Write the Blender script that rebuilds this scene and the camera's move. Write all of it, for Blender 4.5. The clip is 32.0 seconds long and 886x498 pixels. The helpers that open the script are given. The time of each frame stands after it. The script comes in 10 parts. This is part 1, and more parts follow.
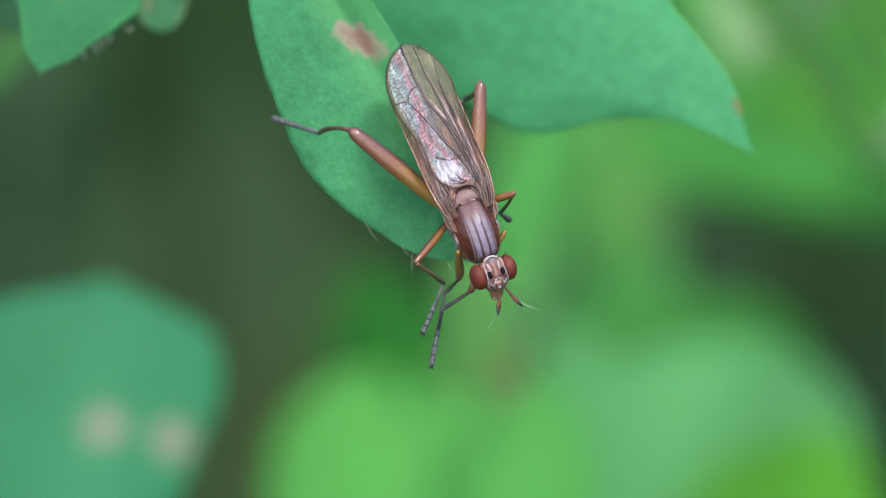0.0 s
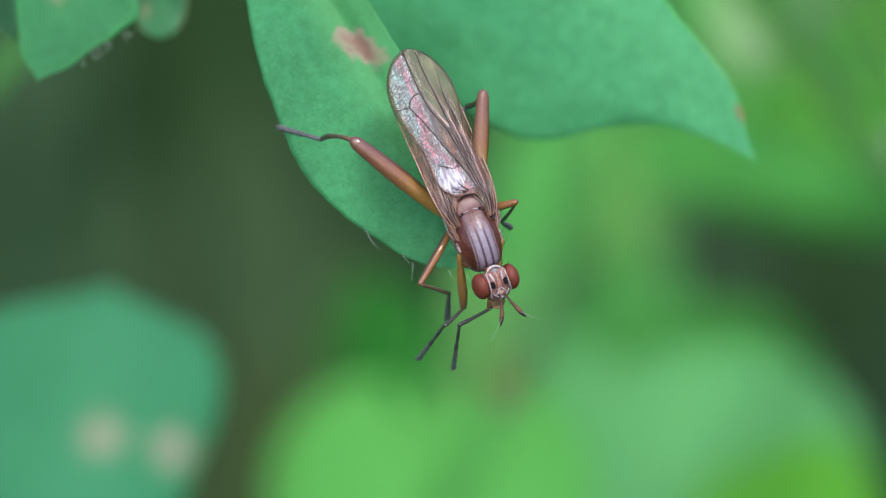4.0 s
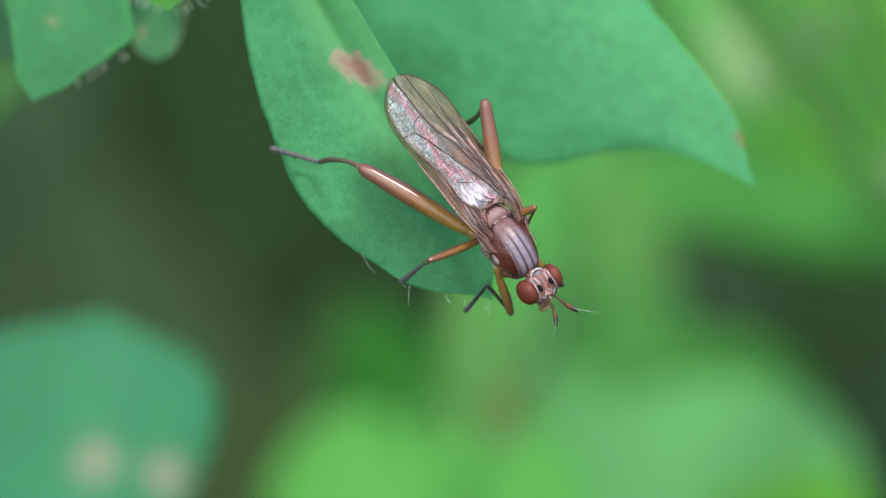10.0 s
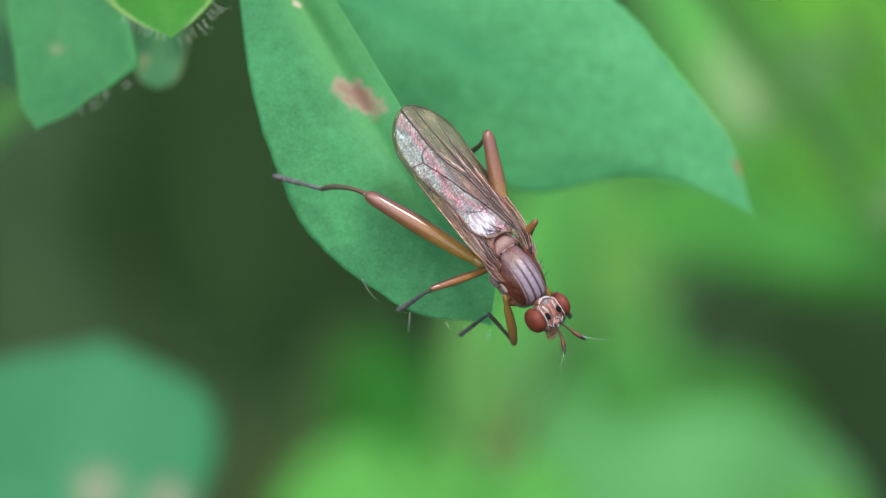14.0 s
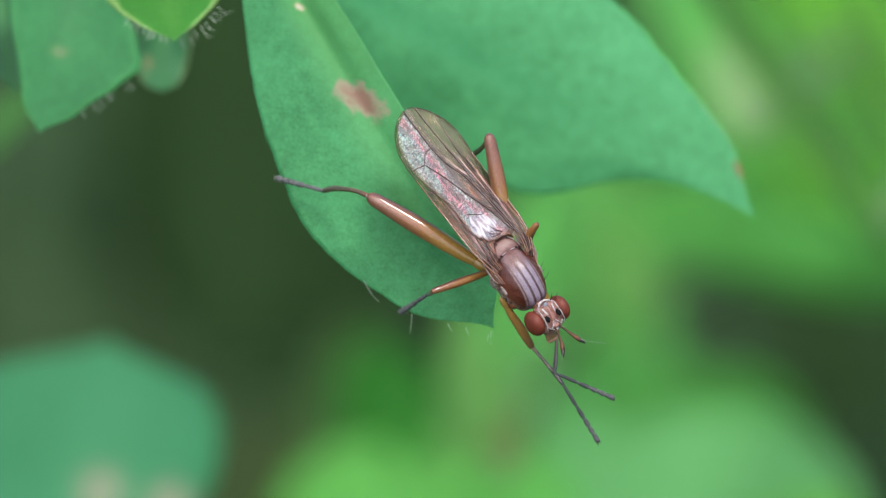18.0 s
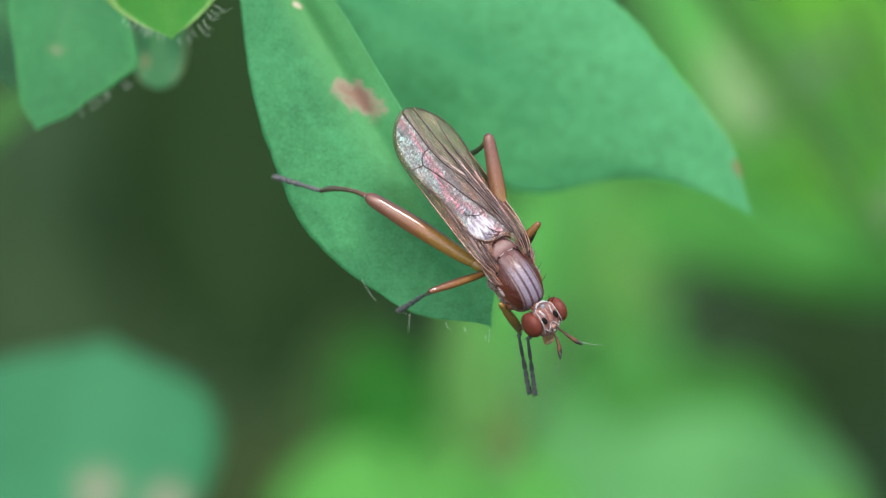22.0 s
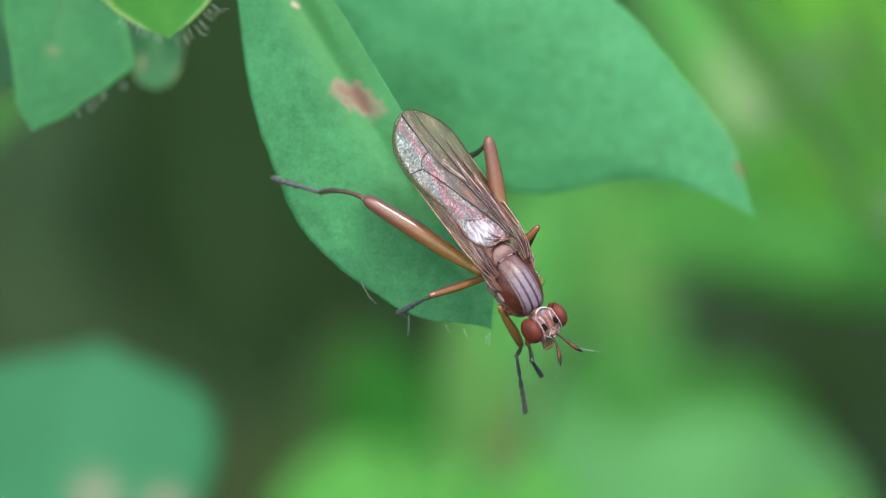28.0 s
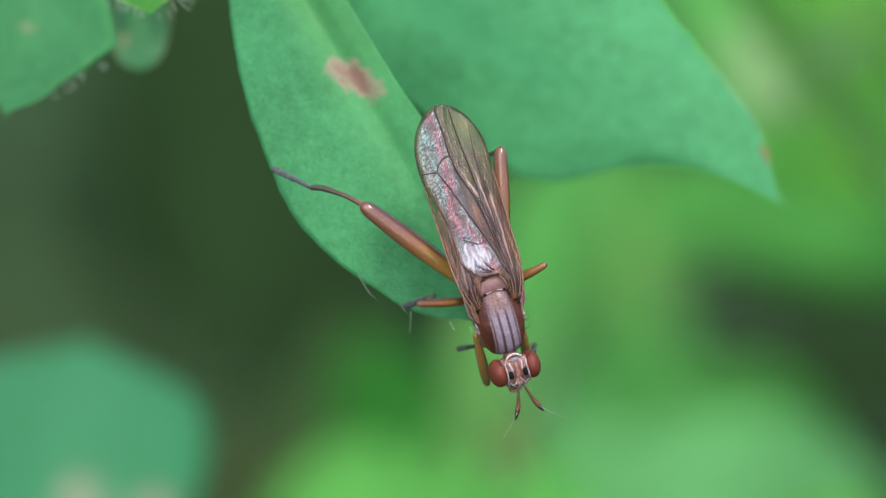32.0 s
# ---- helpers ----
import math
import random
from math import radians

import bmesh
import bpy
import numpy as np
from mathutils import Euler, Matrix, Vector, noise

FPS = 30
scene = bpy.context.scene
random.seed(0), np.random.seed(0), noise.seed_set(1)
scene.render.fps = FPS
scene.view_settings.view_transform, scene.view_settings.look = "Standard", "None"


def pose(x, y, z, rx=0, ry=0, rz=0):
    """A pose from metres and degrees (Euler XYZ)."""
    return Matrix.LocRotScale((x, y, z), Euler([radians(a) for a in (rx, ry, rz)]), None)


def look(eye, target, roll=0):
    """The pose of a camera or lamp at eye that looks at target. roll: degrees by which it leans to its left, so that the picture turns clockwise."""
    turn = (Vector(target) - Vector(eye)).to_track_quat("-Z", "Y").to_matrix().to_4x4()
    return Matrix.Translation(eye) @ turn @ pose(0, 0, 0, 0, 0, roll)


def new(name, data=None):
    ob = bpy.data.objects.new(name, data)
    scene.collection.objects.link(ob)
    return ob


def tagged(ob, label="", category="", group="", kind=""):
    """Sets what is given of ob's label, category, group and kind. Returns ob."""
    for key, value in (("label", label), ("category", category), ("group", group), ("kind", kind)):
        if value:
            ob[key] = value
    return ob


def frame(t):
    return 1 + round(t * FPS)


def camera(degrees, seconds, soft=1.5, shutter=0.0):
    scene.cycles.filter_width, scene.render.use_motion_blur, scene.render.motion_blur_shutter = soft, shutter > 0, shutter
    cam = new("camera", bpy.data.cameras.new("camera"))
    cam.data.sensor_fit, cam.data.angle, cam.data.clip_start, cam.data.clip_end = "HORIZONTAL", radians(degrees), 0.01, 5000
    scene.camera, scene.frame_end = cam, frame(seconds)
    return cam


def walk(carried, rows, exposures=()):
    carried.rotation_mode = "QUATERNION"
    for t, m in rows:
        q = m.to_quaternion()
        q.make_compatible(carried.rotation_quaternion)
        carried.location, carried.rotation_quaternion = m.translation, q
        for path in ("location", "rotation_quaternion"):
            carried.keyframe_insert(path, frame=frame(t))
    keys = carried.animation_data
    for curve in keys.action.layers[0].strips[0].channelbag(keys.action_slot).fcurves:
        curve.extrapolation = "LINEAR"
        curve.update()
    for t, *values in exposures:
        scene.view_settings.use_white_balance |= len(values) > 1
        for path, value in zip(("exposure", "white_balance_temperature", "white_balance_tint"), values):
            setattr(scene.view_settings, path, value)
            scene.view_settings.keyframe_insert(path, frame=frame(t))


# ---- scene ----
# ---- the view's own axes: millimetres right, up and towards the lens, round the resting insect ----
MM = 0.001
SLOPE = radians(35)
HUB = Vector((0, 0, 0.30))
RIGHT = Vector((1, 0, 0))
UP = Vector((0, math.sin(SLOPE), math.cos(SLOPE)))
NEAR = Vector((0, -math.cos(SLOPE), math.sin(SLOPE)))


def at(u, v, w):
    """A point in the world from millimetres right, up and near."""
    return HUB + (RIGHT * u + UP * v + NEAR * w) * MM


def shot(pan, tilt, roll, dolly):
    """The lens's pose: degrees right, up and of lean, and millimetres of approach. The hand that tips the lens down also lifts it."""
    swing = 0.43 * (tilt - 0.06)
    lift = -radians(swing) * 180
    p, t, r = radians(pan), radians(tilt + swing), radians(roll)
    ahead = Vector((math.sin(p) * math.cos(t), math.sin(t), -math.cos(p) * math.cos(t)))
    side = Vector((math.cos(p), 0, math.sin(p)))
    top = side.cross(ahead)
    side, top = side * math.cos(r) + top * math.sin(r), top * math.cos(r) - side * math.sin(r)
    turn = Matrix((RIGHT, UP, NEAR)).transposed() @ Matrix((side, top, -ahead)).transposed()
    return Matrix.Translation(at(0, lift, 180 - dolly)) @ turn.to_4x4()


# ---- camera ----
fly = tagged(new("fly"), "reddish-brown fly with striped back, red eyes and folded glassy wings", "fly")
fly.empty_display_size = 0.002
cam = camera(9.15, 32.0, soft=1.2, shutter=0.5)
walk(cam, [
    (0.0, shot(-0.0187, -0.545, -0.438, -1.75)),
    (0.5, shot(-0.0237, -0.5389, -0.4543, -2.04)),
    (1.0, shot(-0.0297, -0.533, -0.5328, -1.8)),
    (1.5, shot(-0.0386, -0.5156, -0.3652, -1.38)),
    (2.0, shot(-0.0436, -0.5053, -0.4256, -1.63)),
    (2.5, shot(-0.0441, -0.504, -0.4517, -1.64)),
    (3.0, shot(-0.0458, -0.4995, -0.5246, -1.63)),
    (3.5, shot(-0.0373, -0.4783, -0.5212, -1.11)),
    (5.5, shot(-0.0193, -0.4634, -0.3118, 0.02)),
    (6.0, shot(-0.0356, -0.48, -0.3238, -0.06)),
    (6.5, shot(-0.0241, -0.4564, -0.4446, 0.04)),
    (7.0, shot(-0.0292, -0.4714, -0.4278, -0.32)),
    (7.5, shot(-0.019, -0.4324, -0.3735, 0.6)),
    (8.0, shot(-0.0188, -0.4273, -0.6351, 0.11)),
    (8.5, shot(-0.0117, -0.416, -0.543, 0.31)),
    (9.0, shot(-0.003, -0.3539, -0.2303, 0.89)),
    (9.5, shot(-0.0026, -0.3228, -0.2009, 1.21)),
    (10.0, shot(0.0082, -0.2259, -0.176, 0.89)),
    (10.5, shot(-0.004, -0.1722, -0.1375, 0.66)),
    (11.0, shot(0.0016, -0.1226, -0.132, 0.78)),
    (11.5, shot(-0.0054, -0.1146, -0.1893, 0.51)),
    (12.0, shot(-0.0099, -0.1013, -0.2712, -0.05)),
    (12.5, shot(-0.0023, -0.0561, -0.0948, -0.09)),
    (13.0, shot(0, 0, 0, 0)),
    (13.5, shot(0.0052, 0.0354, -0.0762, -0.41)),
    (14.0, shot(0.0069, 0.0503, -0.1003, -0.51)),
    (14.5, shot(0.0037, 0.0535, -0.1382, -0.69)),
    (16.5, shot(0.0024, 0.0774, -0.1291, -1.2)),
    (17.0, shot(-0.0046, 0.0854, -0.0173, -1.47)),
    (17.5, shot(-0.0137, 0.0751, -0.0182, -1.26)),
    (18.0, shot(-0.0129, 0.0717, -0.0543, -1.17)),
    (18.5, shot(-0.0102, 0.0714, -0.0657, -1.15)),
    (19.0, shot(-0.0012, 0.0778, 0.0255, -1.1)),
    (19.5, shot(0.0019, 0.0708, -0.0321, -1.29)),
    (20.0, shot(0.003, 0.0519, -0.0317, -1)),
    (20.5, shot(0.0026, 0.0358, -0.1671, -1.01)),
    (21.0, shot(0.0049, 0.0387, -0.1889, -1.14)),
    (21.5, shot(0.0113, 0.0538, 0.0019, -0.81)),
    (22.0, shot(0.0081, 0.0592, -0.025, -0.72)),
    (22.5, shot(0.0039, 0.0575, -0.0124, -0.77)),
    (23.0, shot(-0.0018, 0.0515, 0.0207, -1.05)),
    (23.5, shot(-0.0047, 0.0507, 0.0147, -1.19)),
    (24.0, shot(-0.0047, 0.0572, -0.0486, -1.18)),
    (24.5, shot(-0.0045, 0.0685, -0.1149, -1.13)),
    (25.0, shot(-0.0018, 0.0791, -0.0052, -0.95)),
    (25.5, shot(-0.0107, 0.0716, -0.0602, -1.05)),
    (27.5, shot(0.0089, 0.0753, -0.1218, 0.45)),
    (28.0, shot(0.0108, 0.0773, -0.1198, 0.97)),
    (28.5, shot(0.0039, 0.0889, 0.0724, 2.1)),
    (29.0, shot(-0.0286, 0.0624, -0.0935, 3.33)),
    (29.5, shot(-0.0583, 0.0688, -0.1166, 4.88)),
    (30.0, shot(-0.0341, 0.0477, -0.2157, 6.41)),
    (30.5, shot(0.0014, 0.061, -0.0724, 8.07)),
    (31.0, shot(-0.0268, 0.0136, -0.2455, 9.72)),
    (31.5, shot(-0.0385, 0.0113, -0.1007, 11.72)),
    (32.0, shot(-0.0322, -0.011, -0.2463, 13.88)),
], exposures=[(0.0, 1.06, 6100, 10), (8.0, 1.06, 6100, 10), (9.5, 1.07, 6300, 10), (11.0, 1.08, 6450, 10), (13.0, 1.08, 6500, 10), (28.0, 1.08, 6500, 10), (30.0, 1.08, 6450, 10), (32.0, 1.08, 6380, 10)])
# a macro lens, wide open: only the insect and the leaf under it are sharp
cam.data.dof.use_dof = True
cam.data.dof.focus_object = fly
cam.data.dof.aperture_fstop = 38

# ---- light: an overcast sky with a broad soft sun ----
world = bpy.data.worlds.new("sky")
scene.world = world
world.use_nodes = True
wn = world.node_tree.nodes
sky = wn.new("ShaderNodeTexSky")
sky.sky_type, sky.sun_disc = "NISHITA", False
sky.sun_elevation, sky.sun_rotation = radians(58), radians(200)
sky.air_density, sky.dust_density, sky.ozone_density = 1.0, 3.0, 1.0
world.node_tree.links.new(sky.outputs[0], wn["Background"].inputs[0])
wn["Background"].inputs[1].default_value = 0.15
sun = new("sun", bpy.data.lights.new("sun", "SUN"))
sun.data.energy, sun.data.angle, sun.data.color = 1.9, radians(14), (1.0, 0.96, 0.9)
sun.matrix_world = look(at(130, 285, 265), at(0, 0, 0))


# ---- materials ----
def node_mat(name):
    m = bpy.data.materials.new(name)
    m.use_nodes = True
    return m, m.node_tree.nodes, m.node_tree.links, m.node_tree.nodes["Principled BSDF"]


def mm_space(nodes, links):
    """Object space in millimetres."""
    tc = nodes.new("ShaderNodeTexCoord")
    sc = nodes.new("ShaderNodeVectorMath")
    sc.operation = "SCALE"
    sc.inputs[3].default_value = 1000
    links.new(tc.outputs["Object"], sc.inputs[0])
    return sc.outputs[0]


def noise_tex(nodes, links, vec, scale, detail=4.0, rough=0.55):
    n = nodes.new("ShaderNodeTexNoise")
    n.inputs["Scale"].default_value, n.inputs["Detail"].default_value, n.inputs["Roughness"].default_value = scale, detail, rough
    links.new(vec, n.inputs["Vector"])
    return n.outputs["Fac"]


def ramp(nodes, links, fac, *stops):
    r = nodes.new("ShaderNodeValToRGB")
    e = r.color_ramp.elements
    while len(e) < len(stops):
        e.new(0.5)
    for el, (p, c) in zip(e, stops):
        el.position, el.color = p, (*c, 1) if len(c) == 3 else c
    links.new(fac, r.inputs[0])
    return r.outputs[0]


def mix(nodes, links, fac, a, b, mode="MIX"):
    m = nodes.new("ShaderNodeMix")
    m.data_type, m.blend_type = "RGBA", mode
    for sock, v in ((m.inputs[0], fac), (m.inputs[6], a), (m.inputs[7], b)):
        if isinstance(v, (int, float)):
            sock.default_value = v
        elif isinstance(v, tuple):
            sock.default_value = (*v, 1)
        else:
            links.new(v, sock)
    return m.outputs[2]


def calc(nodes, links, op, a, b=0.0, c=0.0):
    m = nodes.new("ShaderNodeMath")
    m.operation = op
    for sock, v in zip(m.inputs, (a, b, c)):
        if isinstance(v, (int, float)):
            sock.default_value = v
        else:
            links.new(v, sock)
    return m.outputs[0]


def relief(nodes, links, bsdf, height, strength, distance):
    b = nodes.new("ShaderNodeBump")
    b.inputs["Strength"].default_value, b.inputs["Distance"].default_value = strength, distance * MM
    links.new(height, b.inputs["Height"])
    links.new(b.outputs[0], bsdf.inputs["Normal"])


def surface(name, c1, c2, scale=6.0, rough=0.45, bump=0.02, spec=0.5, fine=30.0):
    """Two tones broken up at two sizes, with fine relief; scale in features a millimetre."""
    m, n, l, p = node_mat(name)
    v = mm_space(n, l)
    a, b = noise_tex(n, l, v, scale), noise_tex(n, l, v, fine, 3.0)
    f = calc(n, l, "MULTIPLY_ADD", b, 0.5, calc(n, l, "MULTIPLY", a, 0.6))
    l.new(ramp(n, l, f, (0.38, c1), (0.72, c2)), p.inputs["Base Color"])
    p.inputs["Roughness"].default_value = rough
    p.inputs["Specular IOR Level"].default_value = spec
    if bump:
        relief(n, l, p, f, 0.6, bump)
    return m


def leaf_mat(name, dark, light, glow, patch=3.0, spots=(), rib=(0.085, 0.30, 0.085), through_light=0.3, rough=0.5, warm=0.0, veins=0.25, margin=None, lean=0.45, ragged=1.3, gloss=0.25, span=(0.42, 0.72)):
    """Leaf blade: mottled green, fine cells, pale midrib and side veins, scars, and light passing through.
    patch: size of the mottling in millimetres; spots: (place, radii, core, rim) in the view's axes."""
    m, n, l, p = node_mat(name)
    v = mm_space(n, l)
    big = noise_tex(n, l, v, 1 / patch, 3.0)
    mid = noise_tex(n, l, v, 7.0 / patch, 4.0, 0.6)
    tiny = n.new("ShaderNodeTexVoronoi")
    tiny.inputs["Scale"].default_value = 36.0 / patch
    l.new(v, tiny.inputs["Vector"])
    grain = noise_tex(n, l, v, 50.0 / patch, 3.0, 0.6)
    f = calc(n, l, "MULTIPLY_ADD", mid, 0.24, calc(n, l, "MULTIPLY", big, 0.28))
    f = calc(n, l, "MULTIPLY_ADD", tiny.outputs["Distance"], 0.10, calc(n, l, "MULTIPLY_ADD", grain, 0.52, f))
    col = ramp(n, l, f, (span[0], dark), (span[1], light))
    uv = n.new("ShaderNodeUVMap")
    sep = n.new("ShaderNodeSeparateXYZ")
    l.new(uv.outputs[0], sep.inputs[0])
    ax = calc(n, l, "ABSOLUTE", sep.outputs[0])
    wob = calc(n, l, "MULTIPLY_ADD", mid, 0.06, ax)
    ribf = ramp(n, l, wob, (0.02, (0.8,) * 3), (0.4, (0.0,) * 3))
    fade = ramp(n, l, sep.outputs[1], (0.2, (1,) * 3), (0.75, (0.1,) * 3))
    col = mix(n, l, calc(n, l, "MULTIPLY", ribf, fade), col, rib)
    side = calc(n, l, "MULTIPLY_ADD", ax, -0.9, calc(n, l, "MULTIPLY", sep.outputs[1], 2.2))
    wave = calc(n, l, "SINE", calc(n, l, "MULTIPLY", side, 42.0))
    vein = ramp(n, l, wave, (0.86, (0,) * 3), (0.99, (1,) * 3))
    col = mix(n, l, calc(n, l, "MULTIPLY", vein, 0.1 * veins), col, rib)
    tint = ramp(n, l, calc(n, l, "MULTIPLY_ADD", sep.outputs[0], 0.5, 0.5), (0.36, (0.6,) * 3), (0.56, (0,) * 3))
    col = mix(n, l, calc(n, l, "MULTIPLY", tint, calc(n, l, "MULTIPLY", fade, warm)), col, rib)
    dots = ramp(n, l, noise_tex(n, l, v, 24.0 / patch, 2.0, 0.4), (0.63, (0,) * 3), (0.72, (0.6,) * 3))
    col = mix(n, l, dots, col, mix(n, l, 0.5, light, rib))
    specks = calc(n, l, "MULTIPLY", ramp(n, l, tiny.outputs["Distance"], (0.10, (1,) * 3), (0.24, (0,) * 3)), ramp(n, l, mid, (0.52, (0,) * 3), (0.66, (0.45,) * 3)))
    col = mix(n, l, specks, col, mix(n, l, 0.35, light, (0.5, 0.6, 0.5)))
    if margin:
        edge = ramp(n, l, calc(n, l, "MULTIPLY_ADD", mid, 0.25, ax), (0.98, (0,) * 3), (1.12, (0.85,) * 3))
        col = mix(n, l, edge, col, margin)
    for place, (ru, rv), core, rim in spots:
        d = n.new("ShaderNodeVectorMath")
        d.operation = "SUBTRACT"
        l.new(v, d.inputs[0])
        d.inputs[1].default_value = place
        axes = []
        for axis, r in ((RIGHT, ru), (UP, rv)):
            dot = n.new("ShaderNodeVectorMath")
            dot.operation = "DOT_PRODUCT"
            l.new(d.outputs[0], dot.inputs[0])
            dot.inputs[1].default_value = axis
            axes.append((dot.outputs["Value"], r))
        su = calc(n, l, "MULTIPLY", calc(n, l, "MULTIPLY_ADD", axes[1][0], lean, axes[0][0]), 1 / axes[0][1])
        sv = calc(n, l, "MULTIPLY", calc(n, l, "MULTIPLY_ADD", axes[0][0], lean, axes[1][0]), 1 / axes[1][1])
        rad = calc(n, l, "SQRT", calc(n, l, "MULTIPLY_ADD", su, su, calc(n, l, "MULTIPLY", sv, sv)))
        rad = calc(n, l, "MULTIPLY_ADD", calc(n, l, "SUBTRACT", mid, 0.5), ragged, rad)
        col = mix(n, l, ramp(n, l, rad, (0.75, (0.9,) * 3), (1.0, (0,) * 3)), col, rim)
        col = mix(n, l, ramp(n, l, rad, (0.35, (0.9,) * 3), (0.7, (0,) * 3)), col, core)
    l.new(col, p.inputs["Base Color"])
    p.inputs["Roughness"].default_value = rough
    p.inputs["Specular IOR Level"].default_value = gloss
    hgt = calc(n, l, "MULTIPLY_ADD", wave, 0.1 * veins, calc(n, l, "MULTIPLY_ADD", tiny.outputs["Distance"], 0.4, calc(n, l, "MULTIPLY_ADD", grain, 0.7, mid)))
    relief(n, l, p, hgt, 0.6, 0.05 * patch / 3)
    t = n.new("ShaderNodeBsdfTranslucent")
    t.inputs[0].default_value = (*glow, 1)
    ms = n.new("ShaderNodeMixShader")
    ms.inputs[0].default_value = through_light
    l.new(p.outputs[0], ms.inputs[1])
    l.new(t.outputs[0], ms.inputs[2])
    l.new(ms.outputs[0], n["Material Output"].inputs[0])
    return m


# ---- shapes ----
def part(name, bm, material, parent, label=""):
    """Links a bmesh as one mesh object under a thing or part."""
    me = bpy.data.meshes.new(name)
    bm.to_mesh(me)
    bm.free()
    for poly in me.polygons:
        poly.use_smooth = True
    me.materials.append(material)
    ob = new(name, me)
    if parent is not None:
        ob.parent = parent
    if label:
        ob["label"] = label
    return ob


def curve_at(vals, s):
    """A smooth curve through evenly spaced values (numbers or vectors), at s from 0 to 1."""
    k = len(vals) - 1
    x = min(max(s, 0.0), 1.0) * k
    i = min(int(x), k - 1)
    f = x - i
    a, b, c, d = vals[max(i - 1, 0)], vals[i], vals[i + 1], vals[min(i + 2, k)]
    return b + (c - a) * (0.5 * f) + (a * 2 - b * 5 + c * 4 - d) * (0.5 * f * f) + (b * 3 - a - c * 3 + d) * (0.5 * f ** 3)


def tube(points, radii, sides=10, steps=24, bm=None, flat=1.0):
    """A closed tapered tube along a smooth curve through the points, in metres; radii likewise."""
    bm = bm or bmesh.new()
    points = [Vector(p) for p in points]
    rings = []
    for i in range(steps + 1):
        s = i / steps
        p = curve_at(points, s)
        d = (curve_at(points, min(s + 0.01, 1)) - curve_at(points, max(s - 0.01, 0))).normalized()
        a = d.orthogonal() if abs(d.z) > 0.95 else d.cross(Vector((0, 0, 1)))
        a.normalize()
        b = d.cross(a)
        r = max(curve_at(radii, s), 1e-7)
        rings.append([bm.verts.new(p + a * (r * math.cos(2 * math.pi * k / sides)) + b * (r * flat * math.sin(2 * math.pi * k / sides))) for k in range(sides)])
    for r0, r1 in zip(rings, rings[1:]):
        for k in range(sides):
            bm.faces.new((r0[k], r0[(k + 1) % sides], r1[(k + 1) % sides], r1[k]))
    bm.faces.new(rings[0][::-1])
    bm.faces.new(rings[-1])
    return bm


def loft(rows, sides=28, power=2.3, bm=None, steps=28):
    """A rounded body along x from rows of (x, y, z, half width, half height), in millimetres."""
    bm = bm or bmesh.new()
    rows = [Vector(r) for r in rows]
    rings = []
    for i in range(steps + 1):
        r = curve_at(rows, i / steps)
        ring = []
        for k in range(sides):
            a = 2 * math.pi * k / sides
            c, s = math.cos(a), math.sin(a)
            y = math.copysign(abs(c) ** (2 / power), c) * max(r[3], 0.005)
            z = math.copysign(abs(s) ** (2 / power), s) * max(r[4], 0.005)
            ring.append(bm.verts.new(Vector((r[0], r[1] + y, r[2] + z)) * MM))
        rings.append(ring)
    for r0, r1 in zip(rings, rings[1:]):
        for k in range(sides):
            bm.faces.new((r0[k], r1[k], r1[(k + 1) % sides], r0[(k + 1) % sides]))
    bm.faces.new(rings[0])
    bm.faces.new(rings[-1][::-1])
    return bm


def ball(x, y, z, rx, ry, rz, seg=24, bm=None):
    bm = bm or bmesh.new()
    bmesh.ops.create_uvsphere(bm, u_segments=seg, v_segments=seg // 2 + 2, radius=1.0,
                              matrix=Matrix.Translation(Vector((x, y, z)) * MM) @ Matrix.Diagonal((rx * MM, ry * MM, rz * MM, 1)))
    return bm


